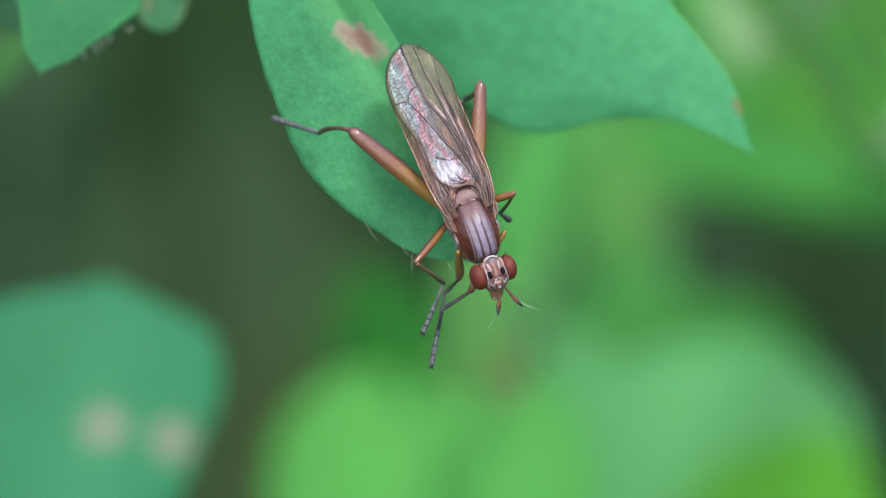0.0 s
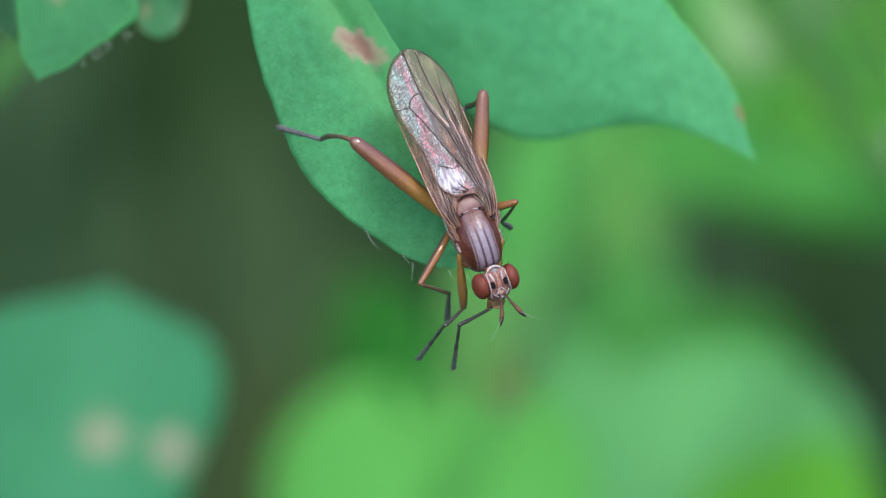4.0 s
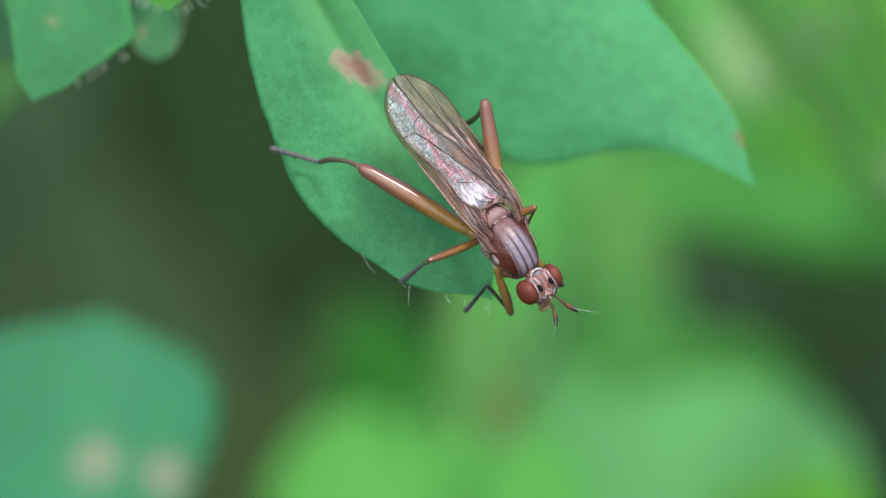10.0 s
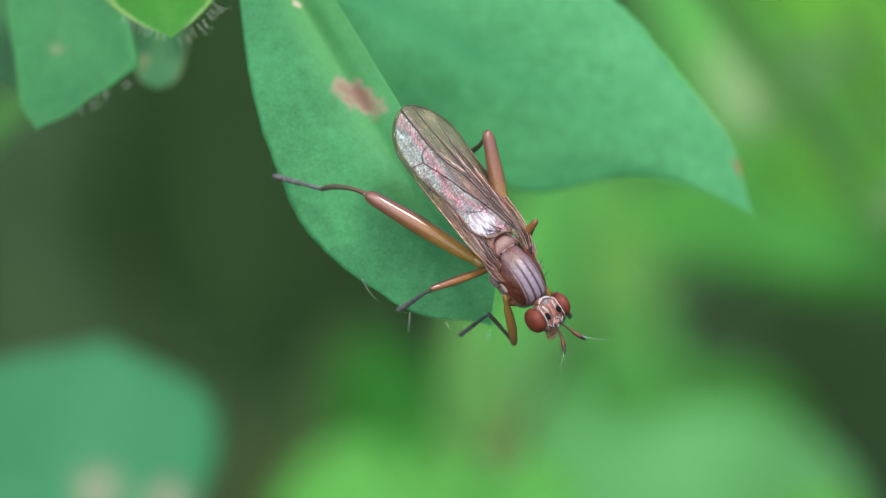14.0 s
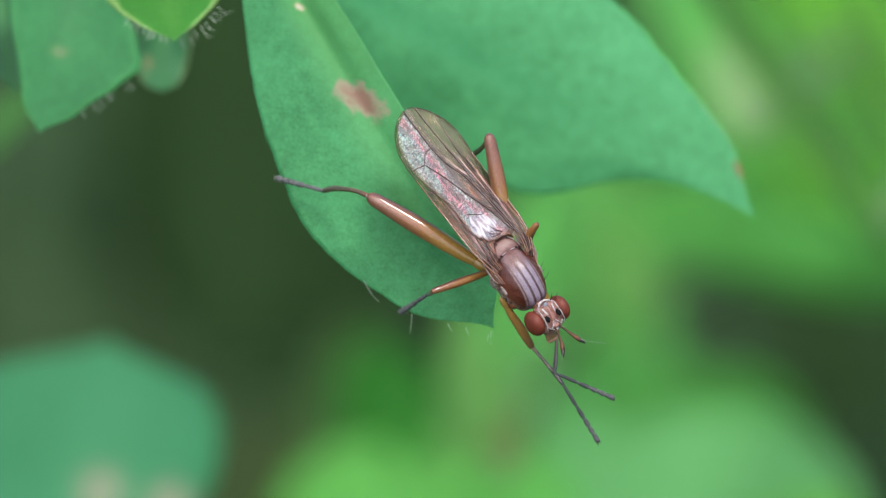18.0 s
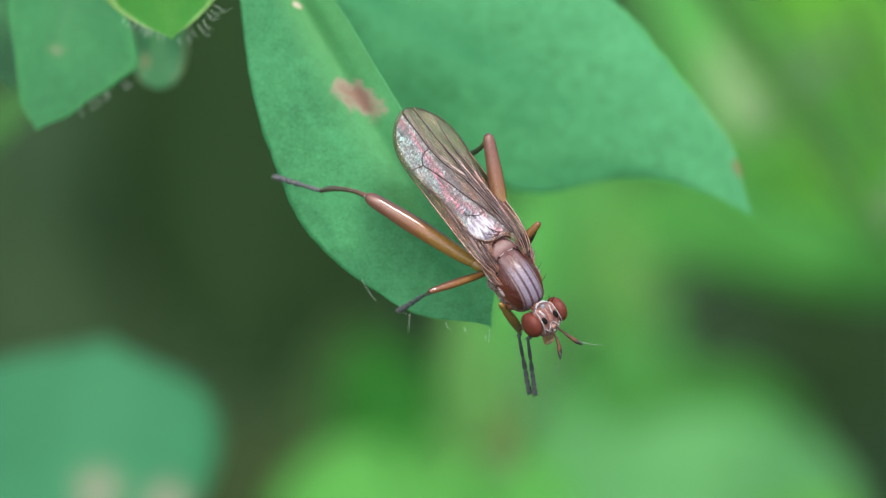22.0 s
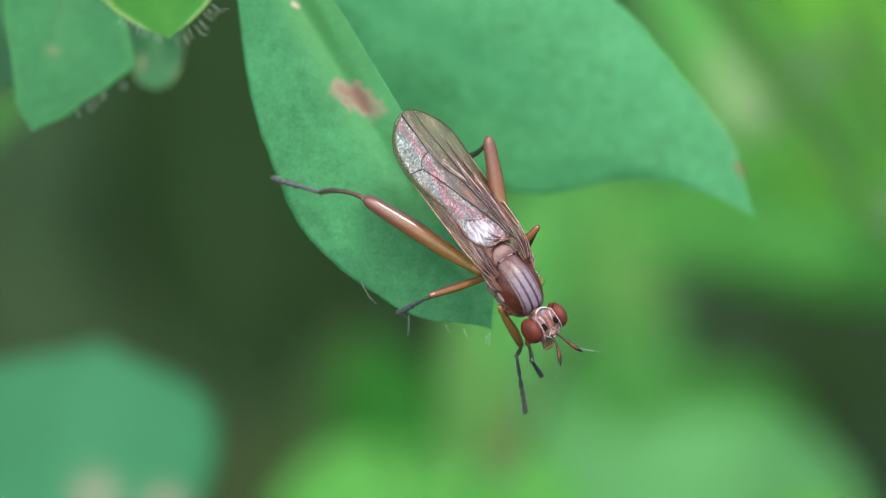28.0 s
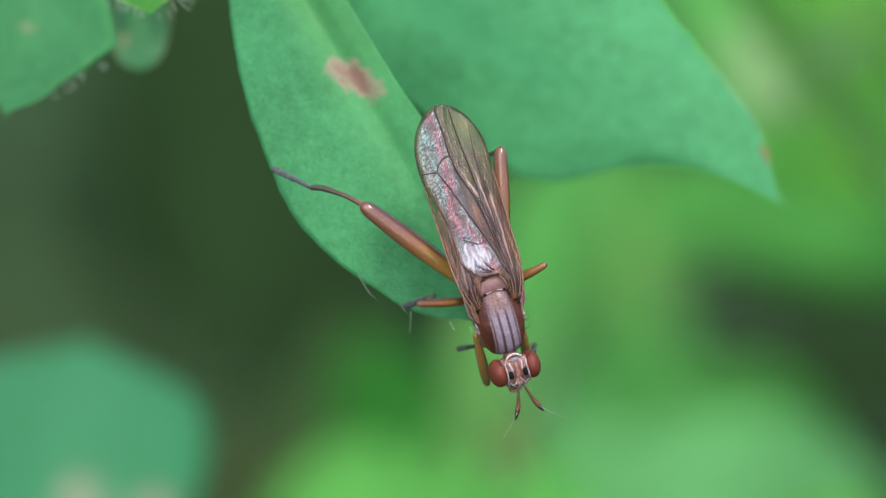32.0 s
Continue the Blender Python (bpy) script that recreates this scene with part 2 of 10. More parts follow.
class Blade:
    """A leaf's shape: a midrib from base to tip, half widths along it on both sides, cupping and waves."""

    def __init__(self, base, tip, port, star, cup=0.0, bow=0.0, wave=0.3, ragged=0.015, seed=0, thick=0.22, groove=0.012):
        self.base, self.tip, self.port, self.star = Vector(base), Vector(tip), port, star
        self.cup, self.bow, self.wave, self.ragged, self.seed, self.thick, self.groove = cup, bow, wave, ragged, seed, thick, groove
        d = self.tip - self.base
        self.length = d.length
        self.perp = Vector((d.y, -d.x, 0)).normalized()

    def uvw(self, x, s):
        """The blade's upper surface at x from -1 (starboard edge) to 1 (port edge) and s from base to tip."""
        half = curve_at(self.port if x > 0 else self.star, s)
        rag = 1 + self.ragged * noise.noise(Vector((s * self.length * 1.7, 9.1 * (x > 0), self.seed))) * min(1, 8 * (1 - s))
        off = x * max(half, 0.0) * rag
        p = self.base.lerp(self.tip, s) + self.perp * off
        size = self.length
        p.z += self.bow * math.sin(math.pi * s) + self.cup * x * x * math.sin(math.pi * min(s + 0.1, 1))
        p.z += self.wave * 0.03 * size * noise.noise(Vector((p.x / size * 3.0, p.y / size * 3.0, self.seed * 3.7)))
        p.z -= self.groove * size * math.exp(-(off / (0.026 * size)) ** 2) * (1 - 0.75 * s)
        return p

    def place(self, x, s, lift=0.0):
        p = self.uvw(x, s)
        return at(p.x, p.y, p.z + lift)

    def build(self, origin, nx=28, ns=60):
        bm = bmesh.new()
        uv = bm.loops.layers.uv.new("UVMap")
        top, low, info = [], [], {}
        for j in range(ns + 1):
            s = j / ns
            s = 1 - (1 - s) ** 1.25
            tr, lr = [], []
            for i in range(nx + 1):
                x = -1 + 2 * i / nx
                p = self.uvw(x, s)
                edge = 1 - abs(x) ** 6
                th = self.thick * (0.25 + 0.75 * edge)
                v = bm.verts.new(at(*p) - origin)
                v2 = bm.verts.new(at(p.x, p.y, p.z - th) - origin)
                info[v] = info[v2] = (x, s)
                tr.append(v)
                lr.append(v2)
            top.append(tr)
            low.append(lr)
        faces = []
        for j in range(ns):
            for i in range(nx):
                faces.append(bm.faces.new((top[j][i], top[j][i + 1], top[j + 1][i + 1], top[j + 1][i])))
                faces.append(bm.faces.new((low[j][i], low[j + 1][i], low[j + 1][i + 1], low[j][i + 1])))
            faces.append(bm.faces.new((top[j][0], top[j + 1][0], low[j + 1][0], low[j][0])))
            faces.append(bm.faces.new((top[j][nx], low[j][nx], low[j + 1][nx], top[j + 1][nx])))
        for i in range(nx):
            faces.append(bm.faces.new((top[0][i], low[0][i], low[0][i + 1], top[0][i + 1])))
            faces.append(bm.faces.new((top[ns][i], top[ns][i + 1], low[ns][i + 1], low[ns][i])))
        for f in faces:
            for lp in f.loops:
                lp[uv].uv = info[lp.vert]
        bmesh.ops.recalc_face_normals(bm, faces=bm.faces)
        return bm


def plant(name, label, foot):
    """An empty at the plant's foot on the ground, which carries its stem and leaves."""
    ob = new(name)
    ob.empty_display_size = 0.005
    ob.location = foot
    return tagged(ob, label, "plant")


def stem_of(p, points, r0, r1, material):
    o = p.location
    pts = [Vector(q) - o for q in points]
    k = len(pts) - 1
    return part("stem", tube(pts, [(r0 + (r1 - r0) * i / k) * MM for i in range(k + 1)], 10, 40), material, p)


def petiole(p, start, end, r, material, arch=0.0):
    o = p.location
    a, b = Vector(start) - o, Vector(end) - o
    m1, m2 = a.lerp(b, 0.35) + UP * (arch * MM), a.lerp(b, 0.7) + UP * (arch * 0.9 * MM)
    return part("petiole", tube([a, m1, m2, b], [r * 1.2 * MM, r * MM, r * MM, r * 0.9 * MM], 8, 24), material, p)


def hair(leaf, origin, root, tip, r, material, sag=0.1):
    a, b = at(*root) - origin, at(*tip) - origin
    mid = a.lerp(b, 0.5) - UP * (sag * (b - a).length)
    return part("hair", tube([a, mid, b], [r * MM, r * 0.7 * MM, r * 0.15 * MM], 5, 8), material, leaf)


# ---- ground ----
# the shade under the herbs is put into the soil's dark colour
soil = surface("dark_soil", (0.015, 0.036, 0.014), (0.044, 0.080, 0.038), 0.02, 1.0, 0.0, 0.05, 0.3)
bm = bmesh.new()
n_ring, radii = 64, [0.0, 0.1, 0.2, 0.3, 0.45, 0.7, 1.2, 2.5, 6, 20, 80, 400]
prev = None
for r in radii:
    ring = [bm.verts.new((r * math.cos(2 * math.pi * k / n_ring), 0.3 + r * math.sin(2 * math.pi * k / n_ring),
                          0.012 * noise.noise(Vector((9 * r * math.cos(2 * math.pi * k / n_ring), 9 * r * math.sin(2 * math.pi * k / n_ring), 2))) - 0.006))
            for k in range(n_ring)] if r else [bm.verts.new((0, 0.3, 0))]
    if prev:
        for k in range(n_ring):
            if len(prev) == 1:
                bm.faces.new((prev[0], ring[k], ring[(k + 1) % n_ring]))
            else:
                bm.faces.new((prev[k], ring[k], ring[(k + 1) % n_ring], prev[(k + 1) % n_ring]))
    prev = ring
tagged(part("ground", bm, soil, None), "dark soil under the herbs", "ground", kind="structure")

# short grass and moss on the soil, their shade put into the dark green
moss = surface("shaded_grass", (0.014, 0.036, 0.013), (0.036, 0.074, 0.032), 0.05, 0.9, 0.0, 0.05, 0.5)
rnd = random.Random(4)
verts, faces = [], []
for i in range(16000):
    x, y = rnd.gauss(0.0, 0.42), rnd.gauss(0.42, 0.42)
    a, h, w = rnd.uniform(0, 6.28), rnd.uniform(0.015, 0.05), rnd.uniform(0.0008, 0.002)
    lean = Vector((math.cos(a), math.sin(a), 0)) * h * rnd.uniform(0.2, 0.9)
    across = Vector((-math.sin(a), math.cos(a), 0)) * w
    k = len(verts)
    b0 = Vector((x, y, -0.008))
    mid, tipv = b0 + lean * 0.35 + Vector((0, 0, h * 0.65)), b0 + lean + Vector((0, 0, h))
    verts += [b0 - across, b0 + across, mid + across * 0.8, mid - across * 0.8, tipv]
    faces += [(k, k + 1, k + 2, k + 3), (k + 3, k + 2, k + 4)]
me = bpy.data.meshes.new("grass")
me.from_pydata([tuple(v) for v in verts], [], faces)
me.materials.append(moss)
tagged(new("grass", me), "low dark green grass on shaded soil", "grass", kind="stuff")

# ---- the herb on which the insect rests ----
STALK = surface("green_stalk", (0.05, 0.11, 0.03), (0.10, 0.19, 0.06), 1.0, 0.5, 0.02)
HAIRY = surface("pale_hair", (0.26, 0.34, 0.25), (0.50, 0.56, 0.47), 4.0, 0.5, 0.0)
foot = Vector((-0.105, 0.06, 0.0))
herb = plant("herb", "soft green herb with hairy oval leaves on a thin stalk", foot)
crown = at(-95, 42, -30)
stem_of(herb, [foot, foot.lerp(crown, 0.3) + RIGHT * 0.006, foot.lerp(crown, 0.7) + RIGHT * 0.004, crown], 1.6, 1.0, STALK)


def scar(p, place):
    return tuple((at(*place) - p.location) * 1000)


PERCH = Blade((-6.28, 10.92, -4.2), (1.66, -2.42, -2.4), [0.74, 1.49, 2.20, 2.83, 3.26, 3.53, 3.68, 3.38, 2.74, 1.82, 0.00], [0.47, 0.78, 1.04, 1.12, 1.12, 1.15, 1.27, 1.38, 1.34, 1.08, 0.00],
              cup=0.12, bow=0.25, wave=0.35, ragged=0.014, seed=1, groove=0.022)
perch_mat = leaf_mat("perch_leaf", (0.017, 0.14, 0.042), (0.060, 0.315, 0.112), (0.10, 0.30, 0.06), 2.6,
                     spots=[(scar(herb, (-3.10, 5.52, -3.1)), (0.52, 0.30), (0.40, 0.36, 0.27), (0.24, 0.29, 0.15)),
                            (scar(herb, (-2.80, 5.24, -3.0)), (0.88, 0.62), (0.22, 0.115, 0.085), (0.27, 0.24, 0.155)),
                            (scar(herb, (-4.81, 8.32, -3.6)), (0.2, 0.14), (0.5, 0.45, 0.35), (0.3, 0.33, 0.16))], warm=1.0, lean=0.3, ragged=1.4, span=(0.46, 0.68))
perch = part("leaf", PERCH.build(foot, 40, 110), perch_mat, herb, "broad blue-green leaf with a brown scar and a pale midrib")
petiole(herb, crown, at(*PERCH.base) - UP * 0.0001, 0.45, STALK, 12)

WING_LEAF = Blade((-4.33, 9.69, -9.5), (10.82, 1.31, -11), [1.17, 1.94, 2.53, 2.92, 3.17, 3.30, 2.95, 1.48, 0.47, 0.08, 0.00], [1.56, 2.72, 3.60, 4.18, 4.43, 4.32, 3.95, 3.23, 2.53, 1.67, 0.00],
                  cup=-0.5, bow=-0.3, wave=0.5, ragged=0.03, seed=5, groove=0.003)
wide_mat = leaf_mat("wide_leaf", (0.030, 0.175, 0.058), (0.082, 0.37, 0.14), (0.10, 0.30, 0.06), 4.0,
                    spots=[(scar(herb, (10.37, 2.88, -11)), (0.28, 0.42), (0.26, 0.11, 0.08), (0.13, 0.19, 0.07))], rib=(0.045, 0.27, 0.10), span=(0.47, 0.67))
part("leaf", WING_LEAF.build(foot, 32, 80), wide_mat, herb, "broad blue-green leaf with a wavy lower edge")
petiole(herb, crown, at(*WING_LEAF.base), 0.45, STALK, 14)

SIDE = Blade((-12.19, 11.37, -8.5), (-13.85, 4.24, -8.0), [0.58, 1.06, 1.50, 1.82, 1.92, 1.86, 1.53, 1.25, 0.96, 0.69, 0.00], [0.38, 0.77, 1.25, 1.69, 2.21, 2.63, 2.84, 2.34, 1.57, 0.96, 0.00],
             cup=0.2, wave=0.35, ragged=0.05, seed=9)
side_leaf = part("leaf", SIDE.build(foot, 28, 60), leaf_mat("side_leaf", (0.017, 0.125, 0.04), (0.045, 0.245, 0.078), (0.12, 0.34, 0.06), 2.6,
                 spots=[(scar(herb, (-13.16, 7.02, -8)), (0.38, 0.3), (0.13, 0.22, 0.10), (0.07, 0.21, 0.07))], rib=(0.05, 0.18, 0.07), margin=(0.045, 0.23, 0.07), span=(0.46, 0.68), lean=0.1, ragged=2.0), herb, "drooping green leaf with hairs along its edge")
petiole(herb, crown, at(*SIDE.base), 0.4, STALK, 6)

YOUNG = Blade((-8.91, 11.56, 6.0), (-8.60, 6.86, 4.5), [1.07, 1.70, 2.11, 2.32, 2.46, 2.50, 2.35, 2.05, 1.58, 0.90, 0.00], [1.07, 1.61, 2.00, 2.14, 2.18, 2.10, 1.92, 1.62, 1.22, 0.68, 0.00],
              cup=-0.6, wave=0.4, ragged=0.04, seed=12)
young_leaf = part("leaf", YOUNG.build(foot, 28, 60), leaf_mat("young_leaf", (0.042, 0.21, 0.034), (0.085, 0.35, 0.06), (0.25, 0.55, 0.06), 2.6,
                  rib=(0.32, 0.5, 0.14), through_light=0.4, margin=(0.34, 0.56, 0.18)), herb, "young yellow-green leaf with a hairy edge")
petiole(herb, crown, at(*YOUNG.base), 0.4, STALK, 6)

ROUND = tuple(0.02 * (k < 24) + 0.98 * max(0.0, 1 - abs(2 * k / 24 - 1) ** 2.6) ** 0.5 for k in range(25))
BUD = Blade((-9.98, 9.52, -14), (-9.96, 5.82, -14), [0.986 * k for k in ROUND], [0.986 * k for k in ROUND], cup=-0.8, wave=0.2, seed=15)
part("leaf", BUD.build(foot, 20, 40), leaf_mat("bud_leaf", (0.04, 0.16, 0.06), (0.07, 0.25, 0.10), (0.12, 0.34, 0.06), 2.6,
     spots=[(scar(herb, (-10.45, 6.77, -13.5)), (0.22, 0.42), (0.28, 0.30, 0.14), (0.14, 0.24, 0.10))], lean=0.0, margin=(0.16, 0.24, 0.10)), herb, "small rounded leaf tip, blue-green")
petiole(herb, crown, at(*BUD.base), 0.35, STALK, 6)

BACK = Blade((-15.75, 11.59, -10), (-14.75, 5.6, -10), [0.77, 1.16, 1.54, 1.74, 1.74, 1.64, 1.45, 1.16, 0.81, 0.46, 0.00], [0.39, 0.48, 0.58, 0.66, 0.69, 0.69, 0.66, 0.58, 0.46, 0.29, 0.00], cup=0.2, wave=0.3, seed=18)
part("leaf", BACK.build(foot, 20, 40), leaf_mat("back_leaf", (0.022, 0.105, 0.042), (0.045, 0.18, 0.075), (0.12, 0.34, 0.06), 2.6), herb)
petiole(herb, crown, at(*BACK.base), 0.35, STALK, 4)

for root, tip in (((-2.66, -0.82, -2.6), (-2.14, -1.54, -2.2)), ((-1.45, -1.62, -2.6), (-1.15, -1.99, -2.2)), ((-1.08, -1.94, -2.6), (-1.13, -2.62, -2.2)), ((0.11, -2.25, -2.5), (0.28, -2.51, -2.2)),
                  ((0.71, -2.38, -2.5), (0.84, -2.66, -2.2)), ((1.45, -2.59, -2.5), (1.41, -2.88, -2.2)), ((1.56, -2.48, -2.5), (1.52, -2.96, -2.2))):
    hair(perch, foot, root, tip, 0.009, HAIRY)
for root, tip in (((-12.01, 5.28, -8.0), (-11.65, 5.06, -7.2)), ((-11.78, 5.39, -8.0), (-11.51, 5.14, -7.4)), ((-11.51, 5.54, -8.0), (-11.32, 5.37, -7.4)), ((-11.47, 5.58, -8.0), (-11.24, 5.56, -7.4)),
                  ((-10.92, 5.85, -8.0), (-10.59, 5.76, -7.4)), ((-10.78, 5.93, -8.0), (-10.48, 5.87, -7.4)), ((-12.35, 5.05, -8.0), (-12.16, 4.80, -7.4))):
    hair(side_leaf, foot, root, tip, 0.009, HAIRY, 0.25)
for root, tip in (((-8.09, 6.99, 4.7), (-7.89, 6.69, 5.1)), ((-7.94, 7.17, 4.7), (-7.75, 6.89, 5.1)), ((-7.76, 7.32, 4.7), (-7.32, 6.98, 5.1)), ((-7.62, 7.46, 4.7), (-7.21, 7.19, 5.1)),
                  ((-7.48, 7.67, 4.7), (-7.07, 7.51, 5.1)), ((-7.37, 7.78, 4.7), (-6.89, 7.73, 5.1)), ((-7.26, 7.96, 4.7), (-6.64, 7.83, 5.1)), ((-9.37, 7.24, 4.7), (-9.49, 6.87, 5.1)),
                  ((-9.52, 7.32, 4.7), (-9.63, 7.03, 5.2)), ((-9.23, 7.17, 4.7), (-9.32, 6.91, 5.1)), ((-9.02, 7.07, 4.7), (-9.04, 6.80, 5.2)), ((-8.84, 6.98, 4.7), (-8.85, 6.75, 5.1)), ((-9.89, 7.51, 4.7), (-10.04, 7.28, 5.2)), ((-8.37, 6.90, 4.7), (-8.26, 6.66, 5.1)),
                  ((-9.73, 7.42, 4.7), (-9.89, 7.09, 5.1)), ((-10.05, 7.60, 4.7), (-10.24, 7.34, 5.1))):
    hair(young_leaf, foot, root, tip, 0.010, HAIRY, 0.2)

# ---- plants behind, out of focus ----
FRESH = dict(dark=(0.066, 0.275, 0.054), light=(0.108, 0.385, 0.085), glow=(0.2, 0.55, 0.06), through_light=0.33)
TENDER = dict(dark=(0.063, 0.26, 0.016), light=(0.115, 0.37, 0.034), glow=(0.3, 0.6, 0.05), through_light=0.35)
COOL = dict(dark=(0.021, 0.15, 0.056), light=(0.048, 0.245, 0.105), glow=(0.1, 0.35, 0.1), through_light=0.25)
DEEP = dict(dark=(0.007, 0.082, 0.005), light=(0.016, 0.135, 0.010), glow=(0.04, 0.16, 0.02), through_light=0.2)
LIME = dict(dark=(0.072, 0.3, 0.048), light=(0.115, 0.4, 0.078), glow=(0.25, 0.6, 0.06), through_light=0.3)
MINT = dict(dark=(0.096, 0.325, 0.096), light=(0.143, 0.42, 0.146), glow=(0.2, 0.55, 0.15), through_light=0.3)
MEADOW = dict(dark=(0.042, 0.21, 0.03), light=(0.07, 0.29, 0.05), glow=(0.1, 0.35, 0.04), through_light=0.3)
BROWNISH = dict(dark=(0.07, 0.13, 0.03), light=(0.115, 0.19, 0.05), glow=(0.2, 0.2, 0.05), through_light=0.2)
OLIVE = dict(dark=(0.03, 0.105, 0.014), light=(0.048, 0.155, 0.026), glow=(0.06, 0.16, 0.02), through_light=0.2)
PALE_LEAF = dict(dark=(0.13, 0.25, 0.09), light=(0.2, 0.33, 0.14), glow=(0.4, 0.5, 0.3), through_light=0.2)
# leaf greens darkened in their colour to stand for shade behind the plants
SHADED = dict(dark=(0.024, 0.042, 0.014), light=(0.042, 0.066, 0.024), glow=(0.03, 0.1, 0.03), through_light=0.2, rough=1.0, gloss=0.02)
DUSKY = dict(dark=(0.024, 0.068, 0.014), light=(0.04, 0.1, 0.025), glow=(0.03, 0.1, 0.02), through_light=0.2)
GAP_SHADE = dict(dark=(0.012, 0.029, 0.009), light=(0.021, 0.044, 0.015), glow=(0.02, 0.06, 0.02), through_light=0.12, rough=1.0, gloss=0.02)
STRAW = dict(dark=(0.088, 0.265, 0.05), light=(0.13, 0.34, 0.075), glow=(0.3, 0.5, 0.08), through_light=0.3)
LIMY = dict(dark=(0.085, 0.31, 0.02), light=(0.14, 0.43, 0.045), glow=(0.3, 0.6, 0.05), through_light=0.35)
OLIVE_LIGHT = dict(dark=(0.056, 0.17, 0.034), light=(0.082, 0.225, 0.05), glow=(0.2, 0.35, 0.06), through_light=0.2)
HEDGE = dict(dark=(0.030, 0.105, 0.022), light=(0.048, 0.15, 0.036), glow=(0.06, 0.2, 0.03), through_light=0.2)
OVAL = (0.35, 0.75, 0.93, 1.0, 1.0, 0.96, 0.88, 0.76, 0.58, 0.34, 0.0)
LANCE = (0.55, 0.8, 0.95, 1.0, 0.97, 0.9, 0.8, 0.66, 0.48, 0.27, 0.0)


def backdrop_leaf(p, base, tip, half, look_of, shape=OVAL, label="", spots=(), lean=0.0, **kw):
    b = Blade(base, tip, [half * k for k in shape], [half * k for k in shape], thick=0.3, **kw)
    m = leaf_mat("leaf_green", look_of["dark"], look_of["light"], look_of["glow"], 8.0, spots, rib=look_of["light"], through_light=look_of["through_light"], lean=lean, ragged=0.6, rough=look_of.get("rough", 0.6), gloss=look_of.get("gloss", 0.15))
    part("leaf", b.build(p.location, 20, 36), m, p, label)
    return b


def bush(label, foot, top, leaves, lean=0.01):
    p = plant("herb", label, Vector(foot))
    f, t = p.location, Vector(top)
    stem_of(p, [f, f.lerp(t, 0.4) + RIGHT * lean, f.lerp(t, 0.75) + RIGHT * lean * 0.7, t], 1.6, 0.9, STALK)
    for i, kw in enumerate(leaves):
        b = backdrop_leaf(p, **kw)
        petiole(p, f.lerp(t, 0.75 + 0.25 * (i + 1) / len(leaves)), b.place(0, 0), 0.6, STALK, 3)
    return p


low_left = plant("herb", "blue-green herb with blotched leaves", (-0.13, 0.16, 0))
spot_core, spot_rim = (0.27, 0.28, 0.19), (0.13, 0.24, 0.12)
LOW = Blade((-15.62, -18.96, -52), (-14.14, -3.52, -52), [1.43, 2.14, 2.67, 3.19, 3.69, 4.19, 4.71, 5.05, 5.00, 3.81, 0.00],
            [1.43, 2.38, 3.33, 4.28, 5.00, 5.59, 5.95, 5.95, 5.71, 4.76, 0.00], cup=-1.0, wave=0.4, ragged=0.05, seed=21, thick=0.3)
part("leaf", LOW.build(low_left.location, 28, 60), leaf_mat("low_leaf", COOL["dark"], COOL["light"], COOL["glow"], 8.0,
     [(scar(low_left, (-14.48, -9.87, -52)), (1.35, 1.35), spot_core, spot_rim), (scar(low_left, (-11.57, -10.44, -52)), (1.3, 1.3), spot_core, spot_rim)],
     rib=COOL["light"], through_light=0.25, lean=0.0, ragged=0.9), low_left, "broad blue-green leaf with two pale scars")
stem_of(low_left, [low_left.location, at(-75, -40, -90), at(-35, -30, -60), LOW.place(0, 0)], 1.4, 0.8, STALK)

bush("leafy bright green herb with rounded leaves", (0.0, 0.36, 0), at(10, -45, -150), [
    dict(base=(-2.92, -24.47, -116), tip=(-2.01, -9.67, -116), half=7.13, look_of=LIME, shape=ROUND, cup=-1.5, seed=31),
    dict(base=(3.24, -21.73, -86), tip=(2.97, -9.32, -86), half=4.09, look_of=LIME, shape=ROUND, cup=-1.5, seed=32),
    dict(base=(15.13, -26.29, -116), tip=(12.40, -8.39, -116), half=9.25, look_of=MINT, shape=ROUND, cup=-1.5, seed=33),
    dict(base=(16.00, -23.08, -130), tip=(13.78, -6.12, -130), half=6.83, look_of=MEADOW, shape=ROUND, cup=-1.5, seed=35),
    dict(base=(14.66, -24.36, -104), tip=(20.49, -12.54, -104), half=5.82, look_of=TENDER, cup=-1.0, seed=34),
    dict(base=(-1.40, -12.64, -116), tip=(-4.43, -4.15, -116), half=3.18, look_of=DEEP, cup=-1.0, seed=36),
    # the shaded leaf behind: its shade is put into the colour
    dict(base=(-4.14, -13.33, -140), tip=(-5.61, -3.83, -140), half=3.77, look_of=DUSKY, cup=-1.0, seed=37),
    dict(base=(7.49, -26.03, -120), tip=(7.03, -7.28, -120), half=4.61, look_of=MINT, cup=-1.0, seed=39),
    # added leaf, its dull green the tone of the shaded ground
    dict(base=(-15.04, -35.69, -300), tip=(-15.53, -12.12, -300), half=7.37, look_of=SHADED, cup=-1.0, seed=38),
])
